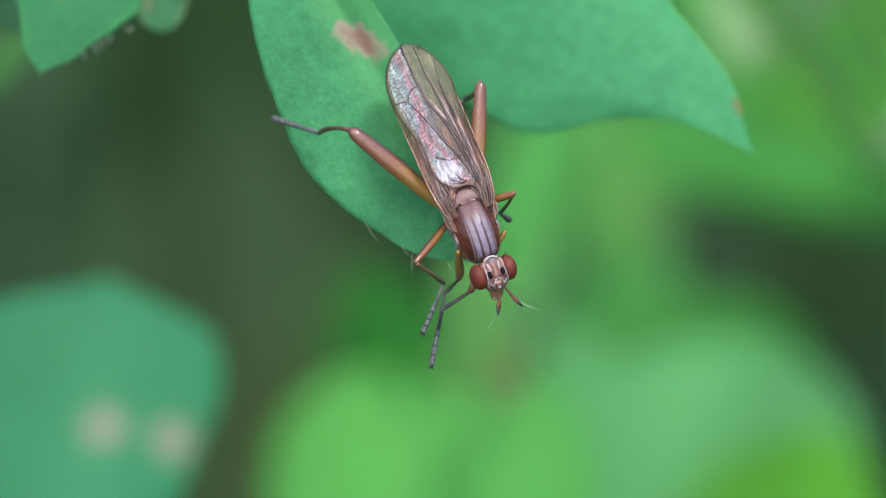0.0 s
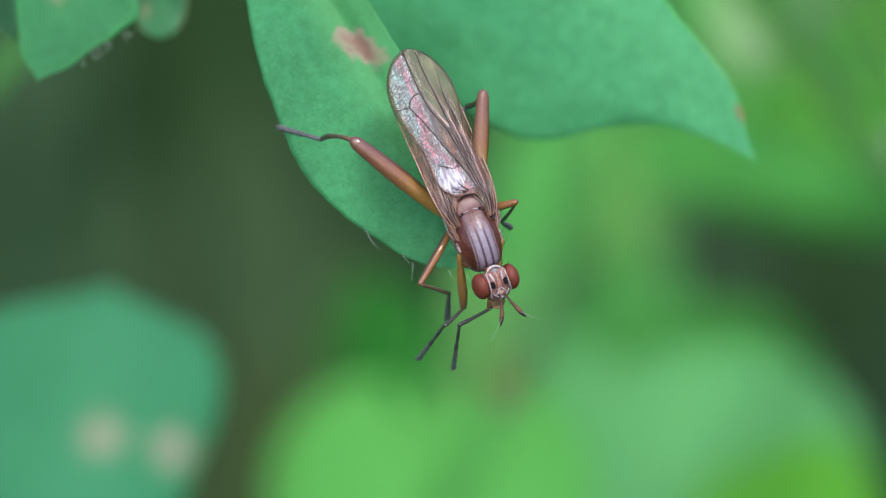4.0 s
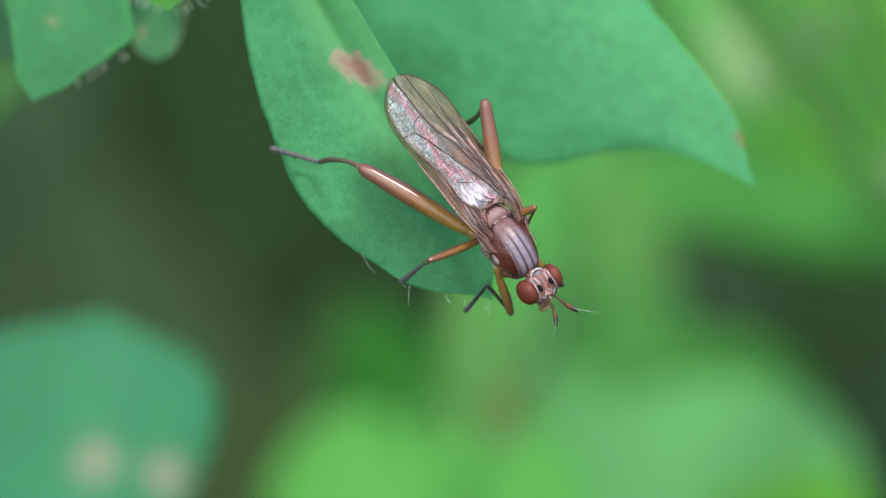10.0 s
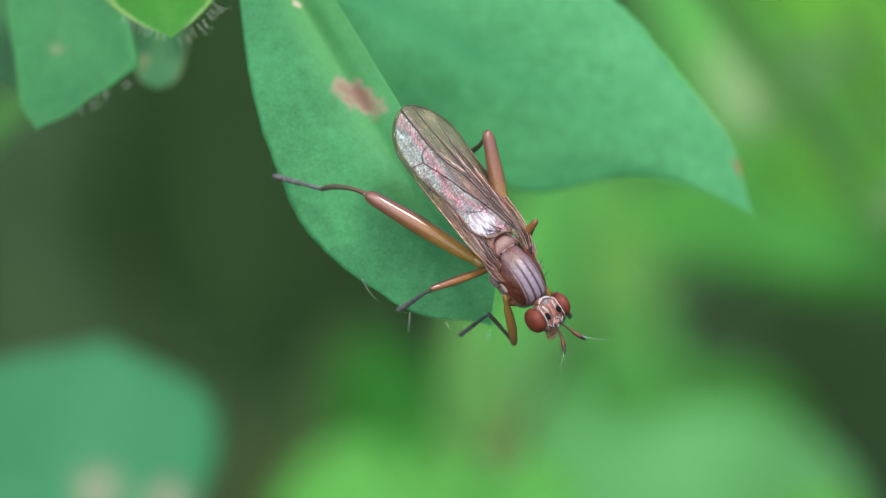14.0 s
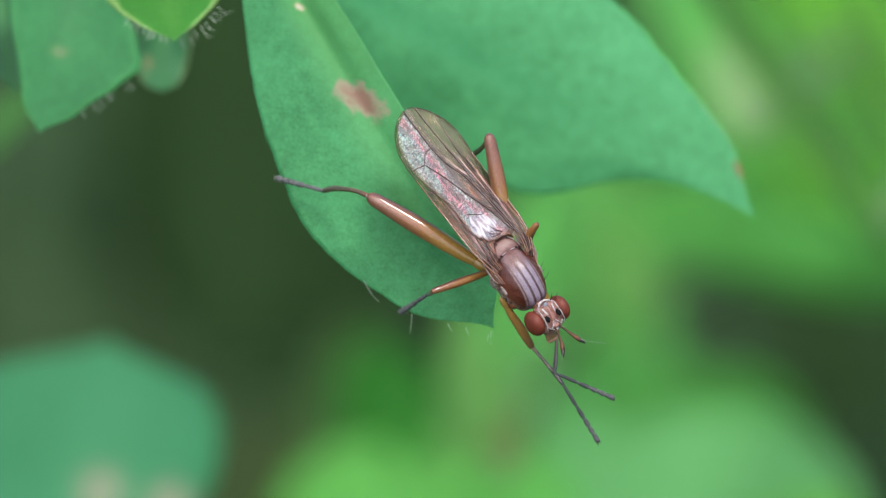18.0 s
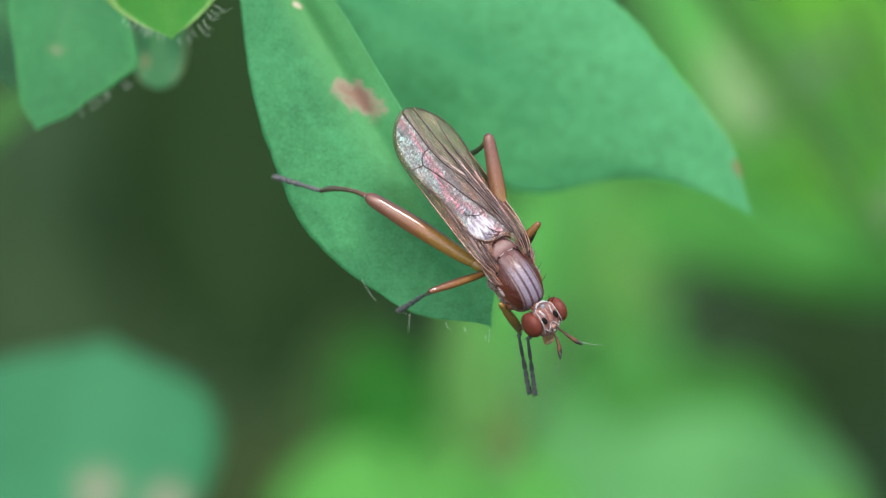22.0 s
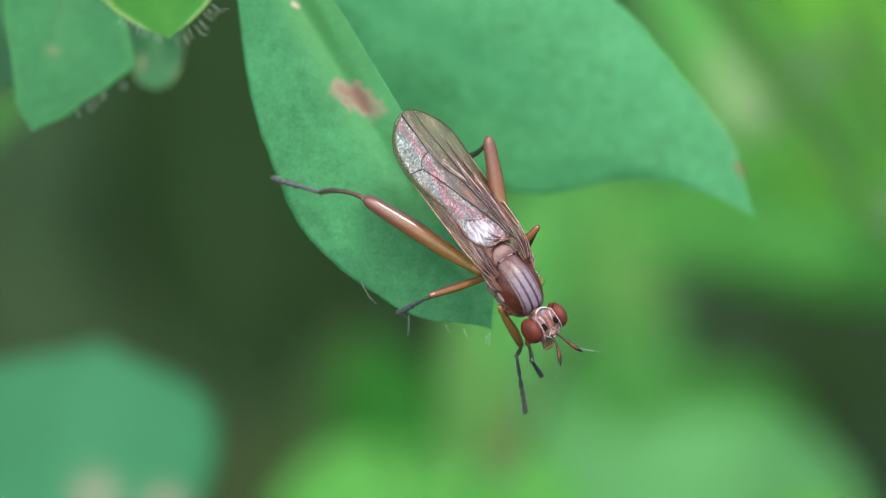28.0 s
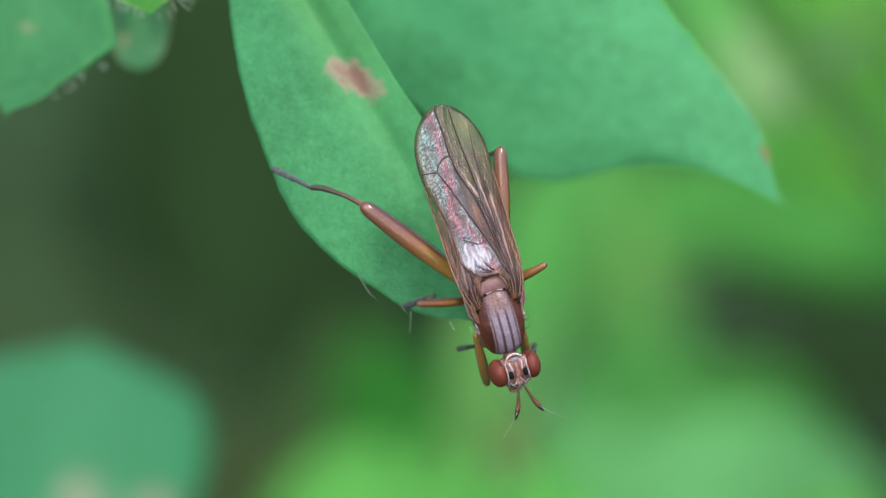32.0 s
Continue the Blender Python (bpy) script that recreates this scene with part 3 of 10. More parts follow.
bush("fresh green herb with long upright leaves", (0.03, 0.50, 0), at(12, -8, -250), [
    dict(base=(9.99, -26.40, -190), tip=(9.54, 10.35, -190), half=6.52, look_of=FRESH, shape=LANCE, cup=-1.0, seed=41),
    dict(base=(5.30, -11.31, -180), tip=(5.30, 7.12, -180), half=3.13, look_of=FRESH, shape=LANCE, cup=-1.0, seed=45),
    dict(base=(12.68, -19.88, -175), tip=(10.50, -0.61, -175), half=3.27, look_of=FRESH, shape=LANCE, cup=-1.0, seed=48),
    dict(base=(11.11, -4.28, -150), tip=(10.10, 4.84, -150), half=1.86, look_of=STRAW, shape=LANCE, cup=-1.0, seed=42),
    dict(base=(2.32, -12.37, -90), tip=(0.80, -1.43, -90), half=2.16, look_of=OLIVE_LIGHT, label="withered olive-brown leaf", shape=LANCE, cup=-1.0, seed=43),
    dict(base=(2.66, -9.66, -70), tip=(3.05, -6.97, -70), half=0.97, look_of=BROWNISH, label="small withered leaf", shape=LANCE, cup=-1.0, seed=47),
    dict(base=(30.12, -0.40, -125), tip=(9.34, 1.10, -125), half=2.56, look_of=MEADOW, shape=LANCE, cup=-1.0, seed=46),
    dict(base=(9.26, 2.48, -150), tip=(34.27, 4.17, -150), half=2.70, look_of=MEADOW, shape=LANCE, cup=-1.0, seed=44),
])
bush("tall clump of yellow-green grass blades", (0.09, 0.48, 0), at(60, 30, -300), [
    dict(base=(17.91, 9.31, -130), tip=(10.28, 18.84, -130), half=1.97, look_of=FRESH, shape=LANCE, seed=62),
    dict(base=(42.20, 2.02, -190), tip=(13.78, 28.54, -190), half=4.17, look_of=TENDER, shape=LANCE, seed=51),
    dict(base=(29.94, 1.02, -120), tip=(14.56, 23.16, -120), half=1.29, look_of=LIMY, shape=LANCE, seed=52),
    dict(base=(30.13, 3.66, -110), tip=(19.13, 19.42, -110), half=1.01, look_of=TENDER, shape=LANCE, seed=53),
    dict(base=(39.44, 2.85, -200), tip=(15.32, 16.08, -200), half=4.67, look_of=FRESH, shape=LANCE, seed=54),
    dict(base=(34.27, -0.90, -150), tip=(17.37, 6.87, -150), half=2.37, look_of=TENDER, shape=LANCE, seed=55),
    dict(base=(19.21, 1.32, -62), tip=(10.02, 13.48, -62), half=0.74, look_of=OLIVE, shape=LANCE, seed=56),
    dict(base=(22.76, 1.95, -80), tip=(17.43, 14.48, -80), half=0.40, look_of=OLIVE, shape=LANCE, seed=58),
    dict(base=(23.20, 5.25, -85), tip=(19.39, 13.94, -85), half=0.43, look_of=OLIVE, shape=LANCE, seed=63),
    dict(base=(22.00, 4.42, -170), tip=(11.96, 19.83, -170), half=3.05, look_of=FRESH, shape=LANCE, seed=59),
    dict(base=(21.55, -1.21, -72), tip=(15.34, 8.35, -72), half=0.36, look_of=OLIVE, shape=LANCE, seed=60),
    dict(base=(14.71, 5.90, -80), tip=(12.31, 10.32, -80), half=0.99, look_of=PALE_LEAF, label="pale dry leaf", shape=LANCE, seed=57),
])
bush("small herb with one narrow green leaf", (-0.19, 0.2, 0), at(-75, -10, -60), [
    dict(base=(-21.55, 2.81, -42), tip=(-15.06, 7.59, -42), half=1.05, look_of=HEDGE, shape=LANCE, seed=61),
])
# added herb: near-black leaves put the shade between the plants into colour
bush("low added herb, shade put into its dark leaves", (-0.02, 0.40, 0), at(-20, -20, -360), [
    dict(base=(-18.95, -9.93, -340), tip=(-21.61, 32.09, -340), half=7.98, look_of=GAP_SHADE, cup=-1.0, seed=71),
    dict(base=(-24.73, -5.79, -350), tip=(-29.61, 27.83, -350), half=6.51, look_of=GAP_SHADE, cup=-1.0, seed=72),
    dict(base=(-9.01, -13.38, -350), tip=(-12.26, 6.68, -350), half=5.96, look_of=GAP_SHADE, cup=-1.0, seed=73),
    dict(base=(41.16, -16.32, -340), tip=(31.59, -1.42, -340), half=6.92, look_of=GAP_SHADE, cup=-1.0, seed=74),
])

# added herb: its tone lifts the dark gap until it leans aside
GAP_FILL = dict(dark=(0.026, 0.050, 0.020), light=(0.044, 0.078, 0.034), glow=(0.03, 0.1, 0.03), through_light=0.2, rough=1.0, gloss=0.02)
gap_herb = bush("added dull green herb that lightens the dark background", (-0.014, 0.27, 0), at(-12, -14, -330), [
    dict(base=(-13.89, -36.35, -330), tip=(-18.59, 11.65, -330), half=6.78, look_of=GAP_FILL, cup=-1.0, seed=81),
    dict(base=(-7.70, -36.71, -335), tip=(-10.34, 1.23, -335), half=5.27, look_of=GAP_FILL, cup=-1.0, seed=82),
    dict(base=(-24.27, -34.40, -340), tip=(-29.06, 3.90, -340), half=5.85, look_of=GAP_FILL, cup=-1.0, seed=83),
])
# ---- the fly ----
def banded_back(name):
    """Brown cuticle with silvery dust in bands along the back, mottled grey flanks."""
    m, n, l, p = node_mat(name)
    v = mm_space(n, l)
    sep = n.new("ShaderNodeSeparateXYZ")
    l.new(v, sep.inputs[0])
    fine, big = noise_tex(n, l, v, 22.0, 4.0), noise_tex(n, l, v, 4.5, 4.0)
    ay = calc(n, l, "MULTIPLY_ADD", calc(n, l, "SUBTRACT", fine, 0.5), 0.035, calc(n, l, "ABSOLUTE", sep.outputs[1]))
    dust, brown, line, pink = (0.185, 0.148, 0.188), (0.05, 0.011, 0.007), (0.048, 0.022, 0.024), (0.115, 0.048, 0.042)
    bands = ramp(n, l, ay, (0.0, dust), (0.075, dust), (0.105, line), (0.15, line), (0.19, dust), (0.31, (0.165, 0.128, 0.152)), (0.345, line), (0.385, (0.17, 0.11, 0.115)), (0.43, brown), (0.7, (0.11, 0.03, 0.018)))
    rear = ramp(n, l, ay, (0.0, (0.075, 0.03, 0.026)), (0.05, pink), (0.3, (0.13, 0.078, 0.078)), (0.42, brown), (0.7, (0.085, 0.03, 0.02)))
    along = ramp(n, l, calc(n, l, "MULTIPLY_ADD", sep.outputs[0], 0.5, 0.5), (0.28, (0,) * 3), (0.5, (1,) * 3))
    col = mix(n, l, along, rear, bands)
    flank = ramp(n, l, big, (0.36, (0.05, 0.025, 0.02)), (0.45, (0.16, 0.07, 0.05)), (0.52, (0.36, 0.32, 0.30)), (0.58, (0.17, 0.09, 0.06)))
    low = ramp(n, l, calc(n, l, "MULTIPLY_ADD", sep.outputs[2], 0.5, 0.5), (0.38, (1,) * 3), (0.48, (0,) * 3))
    col = mix(n, l, low, col, flank)
    col = mix(n, l, calc(n, l, "MULTIPLY", ramp(n, l, fine, (0.5, (0,) * 3), (0.62, (1,) * 3)), 0.25), col, (0.25, 0.15, 0.14), "MULTIPLY")
    l.new(col, p.inputs["Base Color"])
    l.new(calc(n, l, "MULTIPLY_ADD", fine, 0.4, 0.12), p.inputs["Roughness"])
    p.inputs["Coat Weight"].default_value, p.inputs["Coat Roughness"].default_value = 0.16, 0.2
    p.inputs["Specular IOR Level"].default_value = 0.35
    relief(n, l, p, calc(n, l, "MULTIPLY_ADD", big, 2.0, calc(n, l, "MULTIPLY", fine, 0.3)), 0.9, 0.04)
    return m


def graded(name, stops, rough=0.45, scale=12.0, coat=1.0, back=None):
    """Cuticle whose colour runs along the segment, from its joint in millimetres. back: half width and colour of a dark stripe on the upper edge."""
    m, n, l, p = node_mat(name)
    v = mm_space(n, l)
    sep = n.new("ShaderNodeSeparateXYZ")
    l.new(v, sep.inputs[0])
    st = n.new("ShaderNodeVectorMath")
    st.operation = "MULTIPLY"
    st.inputs[1].default_value = (0.2, 1.0, 1.0)
    l.new(v, st.inputs[0])
    f, grain = noise_tex(n, l, v, scale, 3.0), noise_tex(n, l, st.outputs[0], 22.0, 3.0)
    top = stops[-1][0]
    x = calc(n, l, "MULTIPLY_ADD", calc(n, l, "SUBTRACT", f, 0.5), 0.14, calc(n, l, "MULTIPLY", sep.outputs[0], 1 / top))
    col = ramp(n, l, x, *[(s / top, c) for s, c in stops])
    if back:
        edge = calc(n, l, "MULTIPLY_ADD", calc(n, l, "SUBTRACT", grain, 0.5), 0.35, calc(n, l, "MULTIPLY", sep.outputs[1], -1 / back[0]))
        col = mix(n, l, ramp(n, l, edge, (0.42, (0,) * 3), (0.78, (0.85,) * 3)), col, back[1])
        col = mix(n, l, ramp(n, l, edge, (0.05, (0.3,) * 3), (0.30, (0,) * 3)), col, (0.24, 0.095, 0.03))
    col = mix(n, l, calc(n, l, "MULTIPLY", f, 0.4), col, (0.12, 0.06, 0.04), "MULTIPLY")
    col = mix(n, l, ramp(n, l, grain, (0.52, (0,) * 3), (0.70, (0.14,) * 3)), col, (0.30, 0.22, 0.18))
    l.new(col, p.inputs["Base Color"])
    p.inputs["Roughness"].default_value = rough
    p.inputs["Coat Weight"].default_value = coat * 0.8
    l.new(calc(n, l, "MULTIPLY_ADD", grain, 0.2, 0.06), p.inputs["Coat Roughness"])
    p.inputs["Specular IOR Level"].default_value = 0.2
    p.inputs["Coat IOR"].default_value = 1.55
    relief(n, l, p, calc(n, l, "MULTIPLY_ADD", grain, 0.6, noise_tex(n, l, v, 40.0, 2.0)), 0.4, 0.015)
    return m


def membrane(name, side, top):
    """Wing film: clear and faintly brown; behind the fourth vein a silvery sheen of pink and teal is painted into the
    base colour, the root is smoky brown. U runs from front to hind margin, V from root to tip."""
    m, n, l, p = node_mat(name)
    v = mm_space(n, l)
    sep = n.new("ShaderNodeSeparateXYZ")
    l.new(v, sep.inputs[0])
    uv = n.new("ShaderNodeUVMap")
    suv = n.new("ShaderNodeSeparateXYZ")
    l.new(uv.outputs[0], suv.inputs[0])
    x, y = sep.outputs[0], calc(n, l, "MULTIPLY", sep.outputs[1], side)
    st = n.new("ShaderNodeVectorMath")
    st.operation = "MULTIPLY"
    st.inputs[1].default_value = (0.16, 1.0, 1.0)
    l.new(v, st.inputs[0])
    ct = n.new("ShaderNodeVectorMath")
    ct.operation = "MULTIPLY"
    ct.inputs[1].default_value = (1.0, 0.25, 1.0)
    l.new(v, ct.inputs[0])
    crinkle = noise_tex(n, l, ct.outputs[0], 14.0, 2.0)
    streak, band, fine = noise_tex(n, l, st.outputs[0], 9.0, 3.0), noise_tex(n, l, st.outputs[0], 3.0, 2.0), noise_tex(n, l, v, 12.0, 4.0, 0.6)

    def line(slope, level):
        return calc(n, l, "MULTIPLY_ADD", x, slope, level)

    def behind(border, soft=0.06):
        """1 on the hind side of a border line, 0 in front of it."""
        d = calc(n, l, "ADD", calc(n, l, "SUBTRACT", border, y), 0.5)
        return ramp(n, l, d, (0.5 - soft, (0,) * 3), (0.5 + soft, (1,) * 3))

    fourth = calc(n, l, "MINIMUM", calc(n, l, "MAXIMUM", line(0.0, -0.09), line(0.29, 1.33)), line(0.113, 0.695))
    fifth = calc(n, l, "MAXIMUM", line(0.33, 0.98), line(0.0, -0.09))
    second = calc(n, l, "ADD", fourth, 0.05)
    tip_side = ramp(n, l, calc(n, l, "MULTIPLY_ADD", x, 0.2, 1.3), (0.22, (1,) * 3), (0.66, (0,) * 3))
    rim = ramp(n, l, suv.outputs[0], (0.915, (1,) * 3), (0.97, (0.1,) * 3))
    off_root = ramp(n, l, calc(n, l, "MULTIPLY_ADD", x, 0.5, 1.2), (0.42, (1,) * 3), (0.52, (0,) * 3))
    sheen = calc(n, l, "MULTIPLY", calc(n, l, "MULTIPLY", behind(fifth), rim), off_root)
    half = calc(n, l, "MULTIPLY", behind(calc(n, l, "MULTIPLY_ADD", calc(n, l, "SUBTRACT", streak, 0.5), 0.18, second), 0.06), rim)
    # painted sheen: its colours run along the cells, in place of reflected light
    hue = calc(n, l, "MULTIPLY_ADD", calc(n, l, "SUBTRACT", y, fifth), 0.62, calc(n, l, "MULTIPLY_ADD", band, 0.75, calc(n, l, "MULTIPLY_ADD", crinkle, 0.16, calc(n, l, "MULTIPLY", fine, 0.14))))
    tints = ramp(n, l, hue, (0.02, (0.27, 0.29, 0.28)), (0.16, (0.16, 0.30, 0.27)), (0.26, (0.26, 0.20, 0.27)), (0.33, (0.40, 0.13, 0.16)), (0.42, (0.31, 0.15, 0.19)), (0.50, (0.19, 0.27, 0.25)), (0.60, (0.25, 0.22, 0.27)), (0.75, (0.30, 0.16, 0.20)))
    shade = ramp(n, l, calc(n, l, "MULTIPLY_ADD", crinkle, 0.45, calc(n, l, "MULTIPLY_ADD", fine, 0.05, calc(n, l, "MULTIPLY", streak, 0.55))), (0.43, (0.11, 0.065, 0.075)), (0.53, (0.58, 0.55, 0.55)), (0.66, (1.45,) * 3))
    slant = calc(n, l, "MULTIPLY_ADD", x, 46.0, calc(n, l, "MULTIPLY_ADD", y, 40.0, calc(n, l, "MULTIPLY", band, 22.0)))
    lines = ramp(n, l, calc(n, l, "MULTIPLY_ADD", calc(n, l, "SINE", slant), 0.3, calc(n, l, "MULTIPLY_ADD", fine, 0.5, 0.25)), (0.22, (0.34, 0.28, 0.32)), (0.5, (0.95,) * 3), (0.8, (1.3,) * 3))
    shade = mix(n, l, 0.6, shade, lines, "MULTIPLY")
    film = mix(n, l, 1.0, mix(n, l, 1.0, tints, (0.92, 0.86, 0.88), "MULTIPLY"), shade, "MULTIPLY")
    # the palest streaks are painted highlights on the film's wrinkles
    brown = ramp(n, l, calc(n, l, "MULTIPLY_ADD", fine, 0.2, calc(n, l, "MULTIPLY", streak, 0.85)), (0.41, (0.42, 0.38, 0.34)), (0.51, (1.0, 1.0, 1.0)), (0.59, (1.5, 1.45, 1.4)), (0.66, (3.0, 2.7, 2.7)))
    stain = ramp(n, l, calc(n, l, "MULTIPLY_ADD", x, 0.2, 1.3), (0.28, (0.115, 0.118, 0.080)), (0.5, (0.088, 0.066, 0.036)), (0.72, (0.095, 0.034, 0.018)))
    brown = mix(n, l, 1.0, stain, brown, "MULTIPLY")
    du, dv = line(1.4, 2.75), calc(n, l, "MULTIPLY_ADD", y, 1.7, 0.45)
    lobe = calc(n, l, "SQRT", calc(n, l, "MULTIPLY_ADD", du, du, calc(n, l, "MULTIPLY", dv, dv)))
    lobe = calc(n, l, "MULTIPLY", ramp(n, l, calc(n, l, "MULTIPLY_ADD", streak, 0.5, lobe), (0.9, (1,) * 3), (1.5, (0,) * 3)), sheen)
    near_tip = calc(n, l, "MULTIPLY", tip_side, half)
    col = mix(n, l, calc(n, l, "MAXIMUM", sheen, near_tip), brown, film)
    # pale membrane of the lobe, with its silvery reflection painted in
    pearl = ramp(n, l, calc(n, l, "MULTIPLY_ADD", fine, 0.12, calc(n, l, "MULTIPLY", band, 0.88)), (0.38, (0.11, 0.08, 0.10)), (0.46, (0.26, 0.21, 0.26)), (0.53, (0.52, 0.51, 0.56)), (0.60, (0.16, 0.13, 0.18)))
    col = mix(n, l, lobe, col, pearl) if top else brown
    # painted along the long veins: smoky shading, with a pale highlight beside each
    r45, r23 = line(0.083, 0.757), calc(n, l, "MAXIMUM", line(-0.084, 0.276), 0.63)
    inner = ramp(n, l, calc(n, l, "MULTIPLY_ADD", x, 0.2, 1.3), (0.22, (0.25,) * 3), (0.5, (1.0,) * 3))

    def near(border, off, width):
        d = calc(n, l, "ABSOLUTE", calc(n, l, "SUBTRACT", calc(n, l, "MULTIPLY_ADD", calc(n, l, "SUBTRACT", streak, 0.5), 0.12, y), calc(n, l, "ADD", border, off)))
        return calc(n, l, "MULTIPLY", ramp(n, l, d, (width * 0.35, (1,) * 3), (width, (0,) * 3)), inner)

    shade_band = calc(n, l, "MAXIMUM", calc(n, l, "MAXIMUM", near(fourth, 0.0, 0.09), near(r45, 0.0, 0.075)), calc(n, l, "MAXIMUM", near(r23, 0.02, 0.06), near(fifth, 0.07, 0.10)))
    glint_band = calc(n, l, "MAXIMUM", near(fourth, 0.105, 0.045), calc(n, l, "MAXIMUM", near(r45, 0.10, 0.04), near(r23, 0.13, 0.05)))
    col = mix(n, l, calc(n, l, "MULTIPLY", glint_band, 0.75), col, (0.40, 0.26, 0.245))
    col = mix(n, l, calc(n, l, "MULTIPLY", shade_band, 0.92), col, (0.032, 0.011, 0.011))
    clouds = None
    for cx, cy, r in ((-3.58, 0.35, 0.15), (-5.08, -0.05, 0.13)) if top else ():
        du, dv = calc(n, l, "MULTIPLY_ADD", x, 0.7, -0.7 * cx), calc(n, l, "SUBTRACT", y, cy)
        far = calc(n, l, "MULTIPLY_ADD", calc(n, l, "SUBTRACT", fine, 0.5), 0.1, calc(n, l, "SQRT", calc(n, l, "MULTIPLY_ADD", du, du, calc(n, l, "MULTIPLY", dv, dv))))
        cloud = ramp(n, l, far, (r * 0.2, (0.9,) * 3), (r, (0,) * 3))
        clouds = cloud if clouds is None else calc(n, l, "MAXIMUM", clouds, cloud)
    if top:
        col = mix(n, l, clouds, col, (0.022, 0.013, 0.014))
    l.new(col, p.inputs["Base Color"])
    l.new(calc(n, l, "MULTIPLY_ADD", fine, 0.2, 0.15), p.inputs["Roughness"])
    l.new(calc(n, l, "MULTIPLY_ADD", sheen, 0.25, 1.48), p.inputs["IOR"])
    relief(n, l, p, calc(n, l, "MULTIPLY_ADD", streak, 1.0, calc(n, l, "MULTIPLY", fine, 0.7)), 1.0, 0.05)
    clear = n.new("ShaderNodeBsdfTransparent")
    clear.inputs[0].default_value = (0.93, 0.87, 0.74, 1)
    ms = n.new("ShaderNodeMixShader")
    smoky = ramp(n, l, calc(n, l, "MULTIPLY_ADD", x, 0.2, 1.2), (0.26, (0.22,) * 3), (0.66, (0.66,) * 3))
    if top:
        c = mix(n, l, calc(n, l, "MULTIPLY", half, 0.6), smoky, calc(n, l, "MULTIPLY_ADD", calc(n, l, "SUBTRACT", streak, 0.5), 1.0, 0.34))
        c = mix(n, l, sheen, c, (0.66,) * 3)
    else:
        c = smoky
    c = calc(n, l, "MAXIMUM", c, calc(n, l, "MULTIPLY", calc(n, l, "MAXIMUM", shade_band, glint_band), 0.8))
    l.new(calc(n, l, "MAXIMUM", c, calc(n, l, "MULTIPLY", clouds, 0.9)) if top else c, ms.inputs[0])
    l.new(clear.outputs[0], ms.inputs[1])
    l.new(p.outputs[0], ms.inputs[2])
    # the film's mirror-like gloss, tinted by its thinness
    gl = n.new("ShaderNodeBsdfGlossy")
    gl.inputs["Roughness"].default_value = 0.2
    l.new(mix(n, l, calc(n, l, "MULTIPLY", sheen, 0.6), (0.78, 0.86, 0.95), mix(n, l, 1.0, tints, (2.2, 2.3, 2.4), "MULTIPLY")), gl.inputs["Color"])
    l.new(p.inputs["Normal"].links[0].from_socket, gl.inputs["Normal"])
    both = n.new("ShaderNodeMixShader")
    both.inputs[0].default_value = 0.014 if top else 0.006
    l.new(ms.outputs[0], both.inputs[1])
    l.new(gl.outputs[0], both.inputs[2])
    l.new(both.outputs[0], n["Material Output"].inputs[0])
    return m


CUTICLE = banded_back("dusted_cuticle")
SCUTEL = surface("pinkish_brown_cuticle", (0.075, 0.027, 0.022), (0.16, 0.075, 0.066), 5.0, 0.4, 0.03)
BROWN = surface("brown_cuticle", (0.10, 0.035, 0.023), (0.22, 0.09, 0.045), 4.0, 0.35, 0.015)
EYE = surface("compound_eye", (0.074, 0.014, 0.007), (0.145, 0.031, 0.017), 1.6, 0.55, 0.006, 0.3, 60.0)
FACE = surface("tawny_face", (0.03, 0.008, 0.006), (0.40, 0.20, 0.16), 7.0, 0.3, 0.06)
WHITE = surface("silver_dust", (0.15, 0.12, 0.12), (0.48, 0.46, 0.46), 12.0, 0.5, 0.02)
BLACK = surface("black_velvet", (0.003, 0.003, 0.003), (0.008, 0.007, 0.007), 8.0, 0.8, 0.0, 0.1)
ORANGE = surface("russet_stripe", (0.10, 0.032, 0.022), (0.20, 0.075, 0.05), 6.0, 0.4, 0.01)
TAN = surface("tan_mouthparts", (0.20, 0.11, 0.05), (0.34, 0.20, 0.10), 6.0, 0.4, 0.01)
GREY = surface("grey_tarsus", (0.024, 0.028, 0.027), (0.095, 0.102, 0.098), 9.0, 0.7, 0.03)
DARK_GREY = surface("dark_fore_tarsus", (0.010, 0.014, 0.013), (0.050, 0.058, 0.054), 9.0, 0.7, 0.03)
PALE = surface("pale_lobe", (0.26, 0.24, 0.24), (0.46, 0.44, 0.45), 4.0, 0.35, 0.03)
PLEURA = surface("grey_flank", (0.13, 0.07, 0.06), (0.33, 0.27, 0.25), 7.0, 0.45, 0.03)
VEIN = surface("wing_vein", (0.022, 0.011, 0.010), (0.065, 0.032, 0.026), 8.0, 0.4, 0.0, 0.35)
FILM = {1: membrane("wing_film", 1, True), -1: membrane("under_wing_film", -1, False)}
COSTAL = surface("pale_brown_vein", (0.07, 0.030, 0.018), (0.22, 0.115, 0.07), 6.0, 0.2, 0.02, 0.8)
BRISTLE = surface("black_bristle", (0.012, 0.01, 0.01), (0.03, 0.026, 0.024), 8.0, 0.4, 0.0)


def v3(*p):
    return Vector(p) * MM


